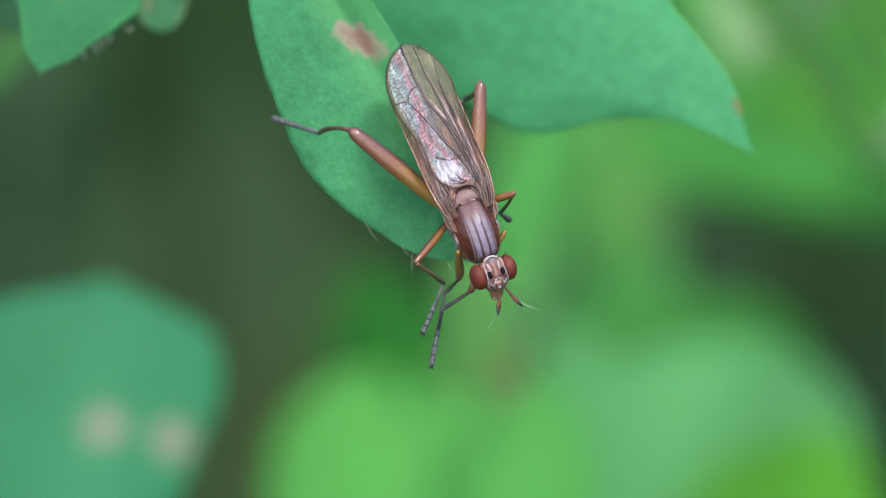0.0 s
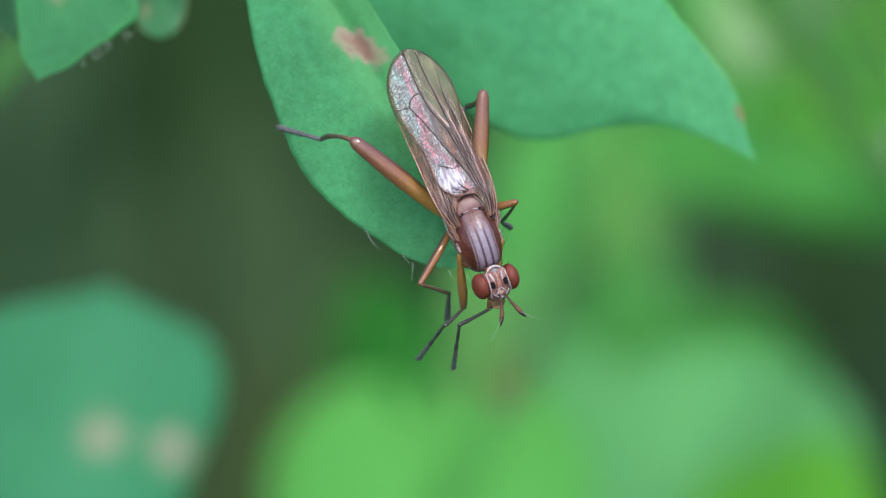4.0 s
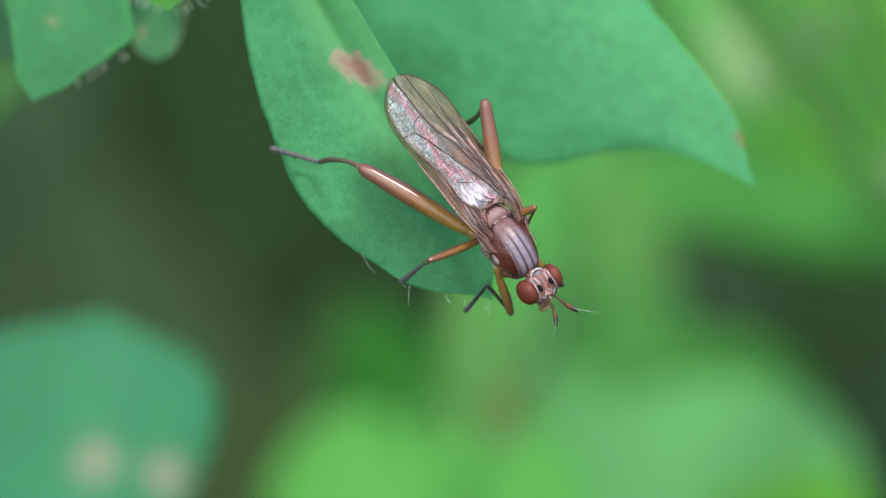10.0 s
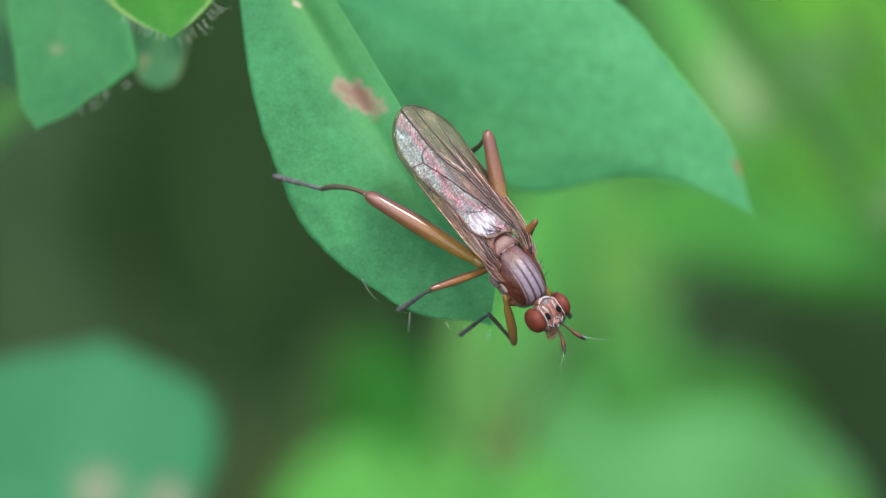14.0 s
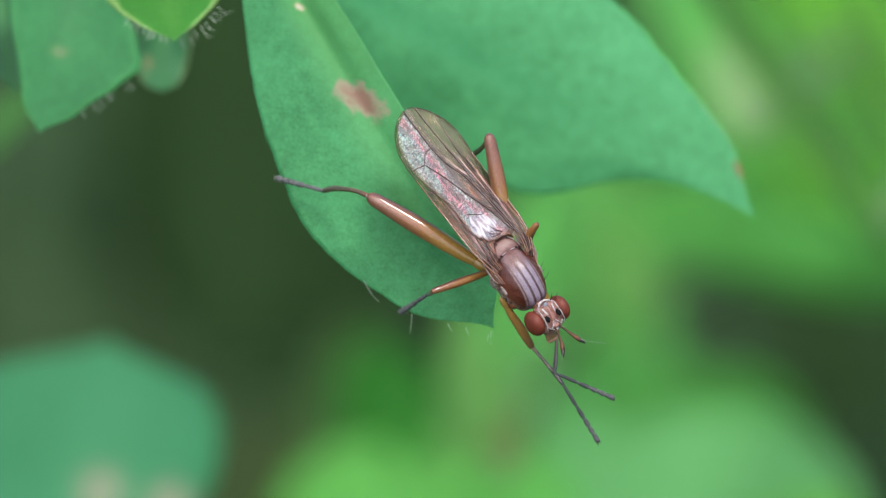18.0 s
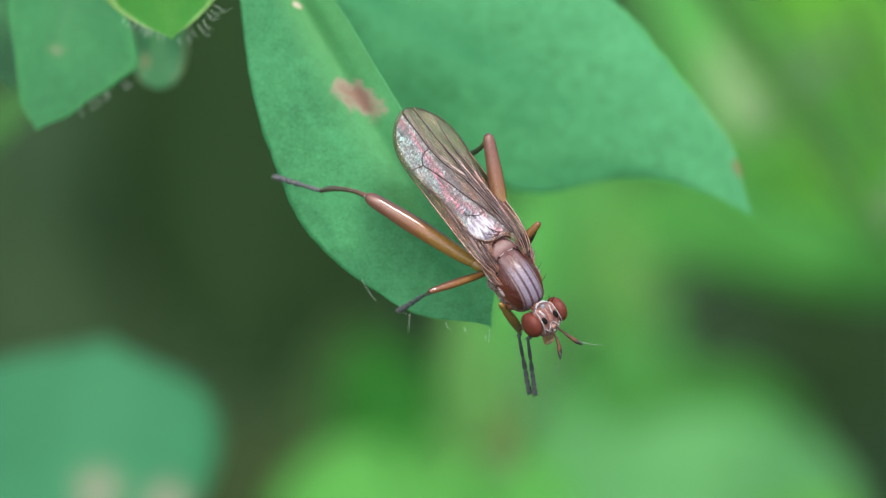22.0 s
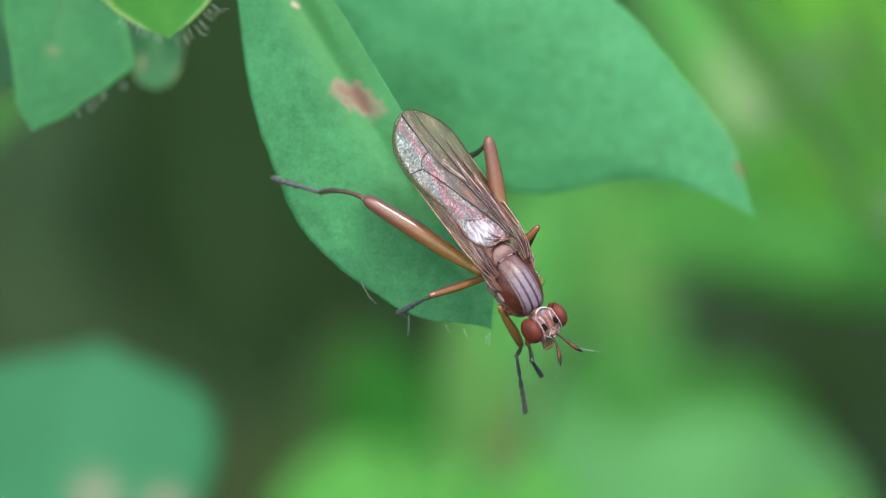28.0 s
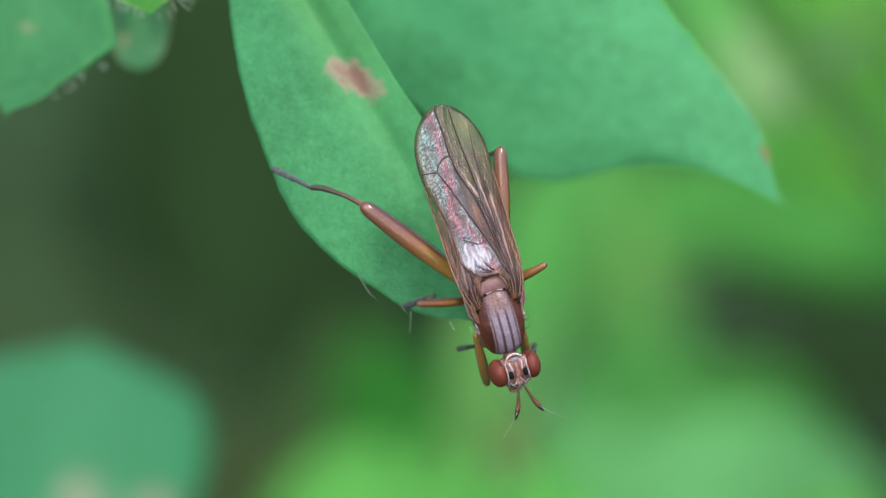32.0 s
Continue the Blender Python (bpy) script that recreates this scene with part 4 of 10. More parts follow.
# thorax, with a collar, shoulder knobs and flank plates
thorax = part("thorax", loft([(-0.98, 0, -0.16, 0.35, 0.42), (-0.82, 0, -0.18, 0.57, 0.66), (-0.45, 0, -0.2, 0.72, 0.8), (0.0, 0, -0.2, 0.765, 0.86),
                              (0.45, 0, -0.2, 0.69, 0.82), (0.8, 0, -0.2, 0.57, 0.69), (1.0, 0, -0.18, 0.42, 0.5), (1.1, 0, -0.14, 0.16, 0.24)], 40, 2.2, None, 36),
              CUTICLE, fly, "brown thorax with silvery grey stripes")
for s in (-1, 1):
    part("shoulder", ball(0.74, 0.41 * s, 0.16, 0.15, 0.07, 0.11), CUTICLE, thorax)
    for k, (x, y, z, rx, rz) in enumerate(((0.42, 0.60, -0.22, 0.2, 0.16), (0.28, 0.60, -0.52, 0.22, 0.18), (-0.08, 0.66, -0.30, 0.2, 0.2), (-0.3, 0.62, -0.62, 0.22, 0.17),
                                           (-0.58, 0.55, -0.35, 0.18, 0.2), (0.12, 0.68, 0.02, 0.2, 0.1), (-0.3, 0.68, 0.06, 0.15, 0.1))):
        part("flank_plate", ball(x, y * 1.065 * s, z, rx, 0.075, rz, 18), PLEURA if k % 2 else CUTICLE, thorax)
    for k in range(9):
        x, z = 0.5 - 0.13 * k, -0.38 + 0.13 * math.sin(k * 2.3)
        part("flank_mark", ball(x, (0.735 - 0.1 * abs(x)) * s, z, 0.035, 0.03, 0.05, 10), BLACK if k % 2 else WHITE, thorax)
    part("wing_base", ball(-0.32, 0.69 * s, 0.2, 0.26, 0.08, 0.1, 18), BROWN, thorax)
    for k in range(4):
        part("wing_strut", tube([v3(0.0 - 0.05 * k, (0.66 + 0.04 * k) * s, 0.28 - 0.05 * k), v3(-0.4, (0.72 + 0.06 * k) * s, 0.36 - 0.05 * k), v3(-0.95, (0.66 + 0.09 * k) * s, 0.50 - 0.05 * k)],
                                [0.022 * MM, 0.03 * MM, 0.018 * MM], 7, 12), PLEURA if k % 2 else BROWN, thorax)
    part("suture", tube([v3(-0.86, 0.08 * s, 0.5), v3(-0.84, 0.22 * s, 0.49), v3(-0.80, 0.38 * s, 0.40)], [0.010 * MM, 0.016 * MM, 0.010 * MM], 8, 12), WHITE, thorax, "white dusted seam")
    part("seam_pit", ball(-0.83, 0.30 * s, 0.475, 0.035, 0.05, 0.02, 12), BLACK, thorax)
    part("coxa", ball(0.56, 0.50 * s, -0.45, 0.24, 0.22, 0.32, 18), BROWN, thorax)
    part("coxa", ball(-0.35, 0.45 * s, -0.62, 0.24, 0.18, 0.22, 18), BROWN, thorax)
    part("coxa", ball(-0.9, 0.42 * s, -0.5, 0.3, 0.2, 0.22, 18), BROWN, thorax)
part("neck", loft([(0.95, 0, 0.0, 0.24, 0.24), (1.1, 0, 0.02, 0.2, 0.2), (1.3, 0, 0.05, 0.24, 0.24)], 20, 2, None, 8), BROWN, fly)
scut = part("scutellum", loft([(-0.78, 0, 0.33, 0.49, 0.13), (-0.92, 0, 0.36, 0.49, 0.15), (-1.1, 0, 0.36, 0.41, 0.15), (-1.28, 0, 0.33, 0.31, 0.13), (-1.37, 0, 0.30, 0.23, 0.09), (-1.40, 0, 0.29, 0.16, 0.04)], 30, 3.2, None, 22),
            SCUTEL, fly, "pinkish brown scutellum")
for s in (-1, 1):
    part("scutellum_edge", tube([v3(-0.84, 0.46 * s, 0.45), v3(-1.08, 0.40 * s, 0.46), v3(-1.3, 0.28 * s, 0.43)], [0.012 * MM, 0.015 * MM, 0.010 * MM], 8, 12), PALE, scut)
    part("wing_root", tube([v3(-0.55, 0.52 * s, 0.34), v3(-0.85, 0.53 * s, 0.40), v3(-1.15, 0.50 * s, 0.42)], [0.03 * MM, 0.04 * MM, 0.02 * MM], 8, 12), PALE, thorax)
part("dark_rim", tube([v3(-1.34, -0.14, 0.34), v3(-1.4, 0, 0.33), v3(-1.34, 0.14, 0.34)], [0.02 * MM] * 3, 8, 10), BLACK, scut)
part("abdomen", loft([(-0.85, 0, -0.22, 0.3, 0.3), (-1.3, 0, -0.2, 0.46, 0.4), (-2.0, 0, -0.22, 0.52, 0.42), (-2.8, 0, -0.28, 0.5, 0.38), (-3.5, 0, -0.36, 0.42, 0.33),
                      (-4.1, 0, -0.46, 0.28, 0.25), (-4.5, 0, -0.55, 0.1, 0.1)], 28, 2.1, None, 40), BROWN, fly, "narrow brown abdomen under the wings")

# bristles on the flanks and back
for x, y, z, tx, ty, tz in ((0.55, 0.58, 0.12, 0.38, 0.86, 0.35), (0.15, 0.66, 0.1, 0.0, 0.93, 0.3), (-0.25, 0.66, 0.14, -0.42, 0.95, 0.42), (0.3, 0.66, -0.05, 0.2, 0.9, 0.1),
                            (0.15, -0.66, 0.1, 0.0, -0.9, 0.3), (-0.25, -0.66, 0.14, -0.42, -0.9, 0.42), (-0.7, 0.4, 0.42, -0.95, 0.5, 0.62), (-0.7, -0.4, 0.42, -0.95, -0.5, 0.62),
                            (-1.2, 0.2, 0.45, -1.5, 0.26, 0.62), (-1.2, -0.2, 0.45, -1.5, -0.26, 0.62), (0.4, -0.62, -0.2, 0.3, -0.78, -0.3), (-0.1, -0.66, -0.3, -0.2, -0.82, -0.42)):
    a, b = v3(x, y, z), v3(tx, ty, tz)
    part("bristle", tube([a, a.lerp(b, 0.5) + v3(0.03, 0, 0.03), b], [0.014 * MM, 0.01 * MM, 0.002 * MM], 6, 8), BRISTLE, fly)

# head
head = part("head", loft([(1.16, 0, 0.06, 0.2, 0.22), (1.24, 0, 0.08, 0.42, 0.42), (1.4, 0, 0.08, 0.52, 0.5), (1.65, 0, 0.06, 0.50, 0.5), (1.86, 0, 0.0, 0.44, 0.46),
                          (2.02, 0, -0.06, 0.37, 0.38), (2.13, 0, -0.12, 0.26, 0.27), (2.18, 0, -0.16, 0.1, 0.12)], 32, 2.2, None, 28), FACE, fly, "tawny face marked white and orange")
for s in (-1, 1):
    part("eye", ball(1.58, 0.515 * s, 0.10, 0.43, 0.285, 0.47, 40), EYE, head, "bulging brick-red compound eye")
    part("eye_rim", tube([v3(1.3, 0.32 * s, 0.5), v3(1.5, 0.315 * s, 0.55), v3(1.75, 0.325 * s, 0.525), v3(1.95, 0.345 * s, 0.40), v3(2.08, 0.34 * s, 0.22)],
                         [0.011 * MM, 0.016 * MM, 0.017 * MM, 0.016 * MM, 0.012 * MM], 8, 18), WHITE, head, "silvery rim beside the eye")
    part("eye_spot", ball(1.72, 0.225 * s, 0.535, 0.125, 0.078, 0.06, 20), BLACK, head, "velvet black spot")
    part("brow_stripe", tube([v3(1.32, 0.08 * s, 0.575), v3(1.55, 0.075 * s, 0.575), v3(1.85, 0.1 * s, 0.47)], [0.04 * MM, 0.05 * MM, 0.035 * MM], 8, 14, None, 0.5), ORANGE, head)
    part("brow_line", tube([v3(1.34, 0.2 * s, 0.555), v3(1.55, 0.15 * s, 0.57), v3(1.62, 0.13 * s, 0.568)], [0.022 * MM, 0.03 * MM, 0.018 * MM], 8, 10, None, 0.6), WHITE, head)
    part("face_line", tube([v3(1.86, 0.03 * s, 0.45), v3(1.98, 0.12 * s, 0.39), v3(2.06, 0.2 * s, 0.31)], [0.018 * MM, 0.024 * MM, 0.018 * MM], 7, 10), WHITE, head)
    part("spot_ring", tube([v3(1.72 + 0.155 * math.cos(k * math.pi / 6), (0.225 + 0.1 * math.sin(k * math.pi / 6)) * s, 0.53 - 0.1 * (0.155 * math.cos(k * math.pi / 6)) - 0.22 * abs(0.1 * math.sin(k * math.pi / 6))) for k in range(1, 12)],
                         [0.011 * MM] * 11, 6, 24), ORANGE, head)
    part("cheek_line", tube([v3(1.96, 0.28 * s, 0.34), v3(2.06, 0.2 * s, 0.27), v3(2.12, 0.08 * s, 0.22)], [0.02 * MM] * 3, 8, 10), WHITE, head)
    # antenna: base, long second joint, pointed dark third joint, pale bristle
    ant = part("antenna", tube([v3(2.08, 0.09 * s, 0.3), v3(2.3, 0.14 * s, 0.38), v3(2.55, 0.22 * s, 0.42), v3(2.72, 0.28 * s, 0.42)],
                               [0.034 * MM, 0.036 * MM, 0.056 * MM, 0.074 * MM], 12, 18, None, 0.8), graded("antenna_joint_%d" % (s + 1), ((2.05, (0.035, 0.017, 0.011)), (2.5, (0.06, 0.026, 0.011)), (2.63, (0.08, 0.031, 0.013)), (2.75, (0.12, 0.043, 0.016))), 0.5, 12.0, 0.0), head, "long orange-brown antenna")
    part("antenna_tip", tube([v3(2.69, 0.28 * s, 0.42), v3(2.82, 0.335 * s, 0.41), v3(2.96, 0.41 * s, 0.385), v3(3.05, 0.46 * s, 0.37)], [0.074 * MM, 0.074 * MM, 0.046 * MM, 0.008 * MM], 12, 14, None, 0.8),
         graded("antenna_end_%d" % (s + 1), ((2.7, (0.15, 0.052, 0.024)), (2.80, (0.08, 0.03, 0.018)), (2.86, (0.012, 0.01, 0.01)), (3.1, (0.01, 0.01, 0.01))), 0.5, 12.0, 0.0), ant, "black antenna tip")
    part("arista", tube([v3(2.85, 0.36 * s, 0.46), v3(3.1, 0.60 * s, 0.5), v3(3.3, 0.85 * s, 0.5), v3(3.47, 1.06 * s, 0.5 + 0.25 * (s < 0))], [k * (1.0 if s > 0 else 0.55) * MM for k in (0.0065, 0.0055, 0.005, 0.0015)], 6, 12), PALE, ant, "pale hair on the antenna")
    for x, y, z, tx, ty, tz in ((1.25, 0.25, 0.5, 1.05, 0.36, 0.78), (1.3, 0.4, 0.45, 1.12, 0.6, 0.7)):
        part("bristle", tube([v3(x, y * s, z), v3((x + tx) / 2, (y + ty) / 2 * s, (z + tz) / 2 + 0.04), v3(tx, ty * s, tz)], [0.013 * MM, 0.01 * MM, 0.002 * MM], 6, 8), BRISTLE, head)
part("nape", tube([v3(1.3, -0.30, 0.46), v3(1.17, -0.16, 0.47), v3(1.13, 0, 0.48), v3(1.17, 0.16, 0.47), v3(1.3, 0.30, 0.46)], [0.018 * MM, 0.034 * MM, 0.036 * MM, 0.034 * MM, 0.018 * MM], 8, 20), WHITE, head, "white arc behind the crown")
part("ocellar_triangle", ball(1.30, 0, 0.535, 0.1, 0.11, 0.05, 18), surface("grey_crown", (0.06, 0.06, 0.07), (0.16, 0.16, 0.19), 9.0, 0.5, 0.01), head, "dark grey crown patch")
part("face_ridge", ball(1.97, 0, 0.29, 0.12, 0.19, 0.1, 20), FACE, head)
part("face_tip", ball(2.1, 0, 0.16, 0.08, 0.1, 0.09, 16), WHITE, head)
snout = part("proboscis", loft([(1.95, 0, -0.3, 0.24, 0.22), (2.12, 0, -0.5, 0.24, 0.2), (2.24, 0, -0.68, 0.21, 0.17), (2.28, 0, -0.84, 0.1, 0.08)], 18, 2, None, 12), TAN, head, "tan mouthparts under the face")
part("lip", ball(2.26, 0, -0.74, 0.10, 0.2, 0.09, 16), TAN, snout)


# wings, folded flat over the abdomen, the left one on top
def wing_z(x, y):
    ridge = 0.74 + 0.075 * x
    drop = 0.36 * max(y - ridge, 0.0) ** 1.15 + 0.10 * max(-0.6 - y, 0.0)
    tuck = 0.42 * max(x + 1.25, 0.0) ** 1.4
    return 0.70 + 0.125 * x + 0.04 * math.cos(1.4 * y) - drop - tuck


COSTA = [Vector(p) for p in ((-0.25, 0.68), (-0.95, 0.94), (-1.8, 1.04), (-2.55, 1.04), (-3.25, 1.06), (-3.95, 1.06), (-4.65, 1.07), (-5.3, 1.04), (-5.9, 0.88), (-6.4, 0.52), (-6.66, 0.08))]
TRAIL = [Vector(p) for p in ((-0.35, 0.46), (-1.25, 0.34), (-1.42, -0.35), (-1.95, -0.76), (-2.7, -0.76), (-3.4, -0.82), (-4.1, -0.98), (-4.9, -1.08), (-5.6, -0.98), (-6.25, -0.62), (-6.66, 0.08))]


def wing(side, lift):
    bm = bmesh.new()
    uv = bm.loops.layers.uv.new("UVMap")
    info = {}
    rows = []
    ns, nx = 60, 24
    for j in range(ns + 1):
        a, b = curve_at(COSTA, j / ns), curve_at(TRAIL, j / ns)
        row = []
        for i in range(nx + 1):
            p = a.lerp(b, i / nx)
            z = wing_z(p.x, p.y) + lift + 0.012 * math.sin(p.y * 17 + p.x * 2)
            pair = (bm.verts.new(v3(p.x, p.y * side, z)), bm.verts.new(v3(p.x, p.y * side, z - 0.008)))
            info[pair[0]] = info[pair[1]] = (i / nx, j / ns)
            row.append(pair)
        rows.append(row)
    for j in range(ns):
        for i in range(nx):
            for k in (0, 1):
                q = [rows[j][i][k], rows[j][i + 1][k], rows[j + 1][i + 1][k], rows[j + 1][i][k]]
                bm.faces.new(q if k else q[::-1])
    for j in range(ns):
        for i in (0, nx):
            bm.faces.new((rows[j][i][0], rows[j + 1][i][0], rows[j + 1][i][1], rows[j][i][1]))
    for face in bm.faces:
        for lp in face.loops:
            lp[uv].uv = info[lp.vert]
    bmesh.ops.recalc_face_normals(bm, faces=bm.faces)
    w = part("wing", bm, FILM[side], fly, "clear brownish wing with dark veins, pink and teal sheen painted in")

    def vein(pts, r, steps=20, mat=VEIN, end=0):
        part("vein", tube([v3(x, y * side, wing_z(x, y) + lift + 0.02) for x, y in pts], [(r + ((end or r) - r) * k / (len(pts) - 1)) * MM for k in range(len(pts))], 6, steps), mat, w)

    vein([tuple(curve_at(COSTA, k / 12)) for k in range(8)], 0.034, 30, COSTAL, 0.02)
    vein([tuple(curve_at(COSTA, k / 12)) for k in range(7, 13)], 0.02, 20, VEIN, 0.013)
    vein([tuple(curve_at(TRAIL, k / 12)) for k in range(3, 13)], 0.013, 40)
    vein(((-6.6, -0.1), (-5.57, -0.09), (-5.1, -0.09), (-4.37, 0.03), (-3.59, 0.29), (-2.4, 0.44), (-1.2, 0.56)), 0.023)
    for k in range(4):
        y0, y1 = 0.53 + 0.045 * k, 0.52 + 0.125 * k
        vein(((-0.45, y0), (-0.9, 0.5 * (y0 + y1) + 0.05), (-1.4, y1 + 0.02), (-2.0 - 0.2 * k, y1)), 0.027, 14, VEIN if k == 2 else COSTAL, 0.008)
    if side < 0:
        return w
    vein(((-5.1, -0.09), (-5.08, -0.3), (-4.95, -0.48), (-4.73, -0.61)), 0.018)
    vein(((-4.73, -0.61), (-4.76, -0.8), (-4.8, -1.06)), 0.018)
    vein(((-4.73, -0.61), (-4.03, -0.33), (-3.03, 0.0), (-2.4, 0.23), (-1.3, 0.5)), 0.018)
    vein(((-6.52, 0.3), (-5.49, 0.31), (-4.18, 0.41), (-3.42, 0.42), (-2.59, 0.5), (-1.4, 0.6)), 0.018)
    vein(((-6.0, 0.78), (-5.13, 0.68), (-4.09, 0.62), (-2.8, 0.64), (-1.6, 0.7)), 0.018)
    vein(((-3.2, 0.97), (-2.6, 0.84), (-1.9, 0.78), (-1.2, 0.76)), 0.018)
    vein(((-2.6, -0.47), (-2.33, -0.02), (-2.47, 0.18), (-2.35, 0.36)), 0.016)
    vein(((-3.62, 0.28), (-3.58, 0.36), (-3.55, 0.44)), 0.02, 8)
    # three dark strokes added for the creases in the pale lobe
    vein(((-1.48, 0.16), (-1.72, -0.02), (-2.02, -0.14)), 0.026, 12, VEIN, 0.003)
    vein(((-1.46, 0.08), (-1.6, -0.16), (-1.86, -0.38)), 0.022, 12, VEIN, 0.003)
    vein(((-1.46, 0.0), (-1.52, -0.22), (-1.66, -0.5)), 0.016, 12, VEIN, 0.003)
    return w


wing(-1, 0.0)
wing(1, 0.07)

# legs: femur, tibia and jointed tarsus; each starts at its joint and runs along x
FORE_FEMUR = graded("fore_femur_shell", ((0.0, (0.30, 0.17, 0.036)), (1.3, (0.26, 0.13, 0.036)), (2.0, (0.14, 0.07, 0.035))))
MID_FEMUR = graded("mid_femur_shell", ((0.0, (0.15, 0.082, 0.018)), (0.7, (0.20, 0.105, 0.017)), (1.5, (0.20, 0.08, 0.017)), (2.3, (0.15, 0.055, 0.025))), back=(0.14, (0.05, 0.02, 0.014)))
HIND_FEMUR = graded("hind_femur_shell", ((0.0, (0.30, 0.20, 0.03)), (1.3, (0.28, 0.16, 0.028)), (2.2, (0.21, 0.09, 0.038)), (3.2, (0.165, 0.070, 0.050)), (4.2, (0.13, 0.054, 0.046))), back=(0.3, (0.045, 0.017, 0.016)))
SHIN = graded("tibia_shell", ((0.0, (0.20, 0.08, 0.045)), (0.35, (0.11, 0.065, 0.035)), (1.0, (0.075, 0.06, 0.032)), (2.2, (0.055, 0.05, 0.034))), 0.4)
FORE_SHIN = graded("fore_tibia_shell", ((0.0, (0.16, 0.075, 0.04)), (0.4, (0.07, 0.05, 0.04)), (1.6, (0.035, 0.035, 0.033))), 0.45)


def leg(name, lengths, girth, mats, bend, bow=0.0, foot=1.0, sole=GREY, slim=0.42):
    lf, lt, la = lengths
    segs = []
    f = part("femur", loft([(-0.04, 0, 0, girth * 0.55, girth * 0.55), (lf * 0.12, 0, 0, girth * 0.8, girth * 0.82), (lf * 0.35, 0, 0.03, girth * 0.95, girth), (lf * 0.6, 0, 0.04, girth, girth * 1.05),
                            (lf * 0.85, 0, 0.02, girth * 0.85, girth * 0.87), (lf * 0.96, 0, 0, girth * 0.75, girth * 0.77), (lf + 0.04, 0, 0, girth * 0.5, girth * 0.5)], 18, 2, None, 26), mats[0], fly)
    part("trochanter", loft([(-0.5, 0, 0, girth * 0.3, girth * 0.3), (-0.38, 0, 0, girth * 0.62, girth * 0.62), (-0.15, 0, 0, girth * 0.66, girth * 0.66), (0.08, 0, 0, girth * 0.5, girth * 0.5)], 14, 2, None, 12), mats[0], f)
    part("knee_ring", loft([(lf * 0.962, 0, 0, girth * 0.5, girth * 0.52), (lf * 0.974, 0, 0, girth * 0.62, girth * 0.64), (lf * 0.986, 0, 0, girth * 0.5, girth * 0.52)], 16, 2, None, 6), BRISTLE, f, "black ring round the knee")
    part("knee", ball(lf * 0.985, 0, 0, girth * 0.62, girth * 0.5, girth * 0.5, 14), KNEE, f, "dark knee joint")
    for k in range(5):
        x = lf * (0.35 + 0.11 * k)
        part("spine", tube([v3(x, 0.2 * girth, -girth * 0.9), v3(x + 0.05, 0.25 * girth, -girth * 1.35)], [0.012 * MM, 0.003 * MM], 5, 3), BRISTLE, f)
    t = part("tibia", tube([v3(0, 0, 0), v3(lt * 0.25, bow * 0.8, bend * 0.8), v3(lt * 0.5, bow, bend), v3(lt * 0.78, bow * 0.8, bend * 0.7), v3(lt, 0, 0)], [girth * slim * k * MM for k in (1.0, 0.86, 0.92, 1.12, 0.95)], 12, 20), mats[1], fly)
    part("tibia_joint", ball(0.05, 0, girth * slim * 0.4, girth * slim * 1.1, girth * slim * 0.8, girth * slim * 0.8, 12), PALE, t, "pale joint bead")
    part("spur", tube([v3(lt * 0.95, 0, -girth * 0.3), v3(lt * 1.06, 0, -girth * 0.9)], [0.014 * MM, 0.003 * MM], 5, 3), BRISTLE, t)
    r0 = girth * slim * 0.9
    a = part("tarsus", tube([v3(0, 0, 0), v3(la * 0.5, 0, 0.01), v3(la * 0.9, 0, 0)], [r0 * 0.85 * MM, r0 * 0.75 * MM, r0 * 0.8 * MM], 10, 12), sole, fly, "grey bristly foot")
    x = 0.0
    for k, share in enumerate((0.4, 0.19, 0.14, 0.12, 0.15)):
        r = r0 * (0.9 if k == 0 else 1.08 + 0.07 * k)
        part("tarsus_joint", loft([(x, 0, 0, r * 0.7, r * 0.66), (x + la * share * 0.25, 0, 0, r, r * 0.92), (x + la * share * 0.7, 0, 0, r * 1.22 * foot, r * 1.12 * foot),
                                   (x + la * share * 0.86, 0, 0, r * 1.16 * foot, r * 1.05 * foot), (x + la * share * 0.95, 0, 0, r * 0.62, r * 0.58)], 12, 2, None, 9), sole if k < 2 else GREY, a)
        x += la * share
    for s in (-1, 1):
        part("claw", tube([v3(la * 0.96, 0.02 * s, 0), v3(la * 1.02, 0.06 * s, 0.01), v3(la * 1.06, 0.07 * s, -0.05)], [0.02 * MM, 0.016 * MM, 0.003 * MM], 6, 6), BRISTLE, a)
    part("foot_pad", ball(la * 1.0, 0, -0.02, 0.06, 0.075, 0.03, 12), sole, a)
    segs += [f, t, a]
    return segs


KNEE = surface("dark_knee", (0.05, 0.02, 0.015), (0.13, 0.055, 0.035), 8.0, 0.35, 0.01)
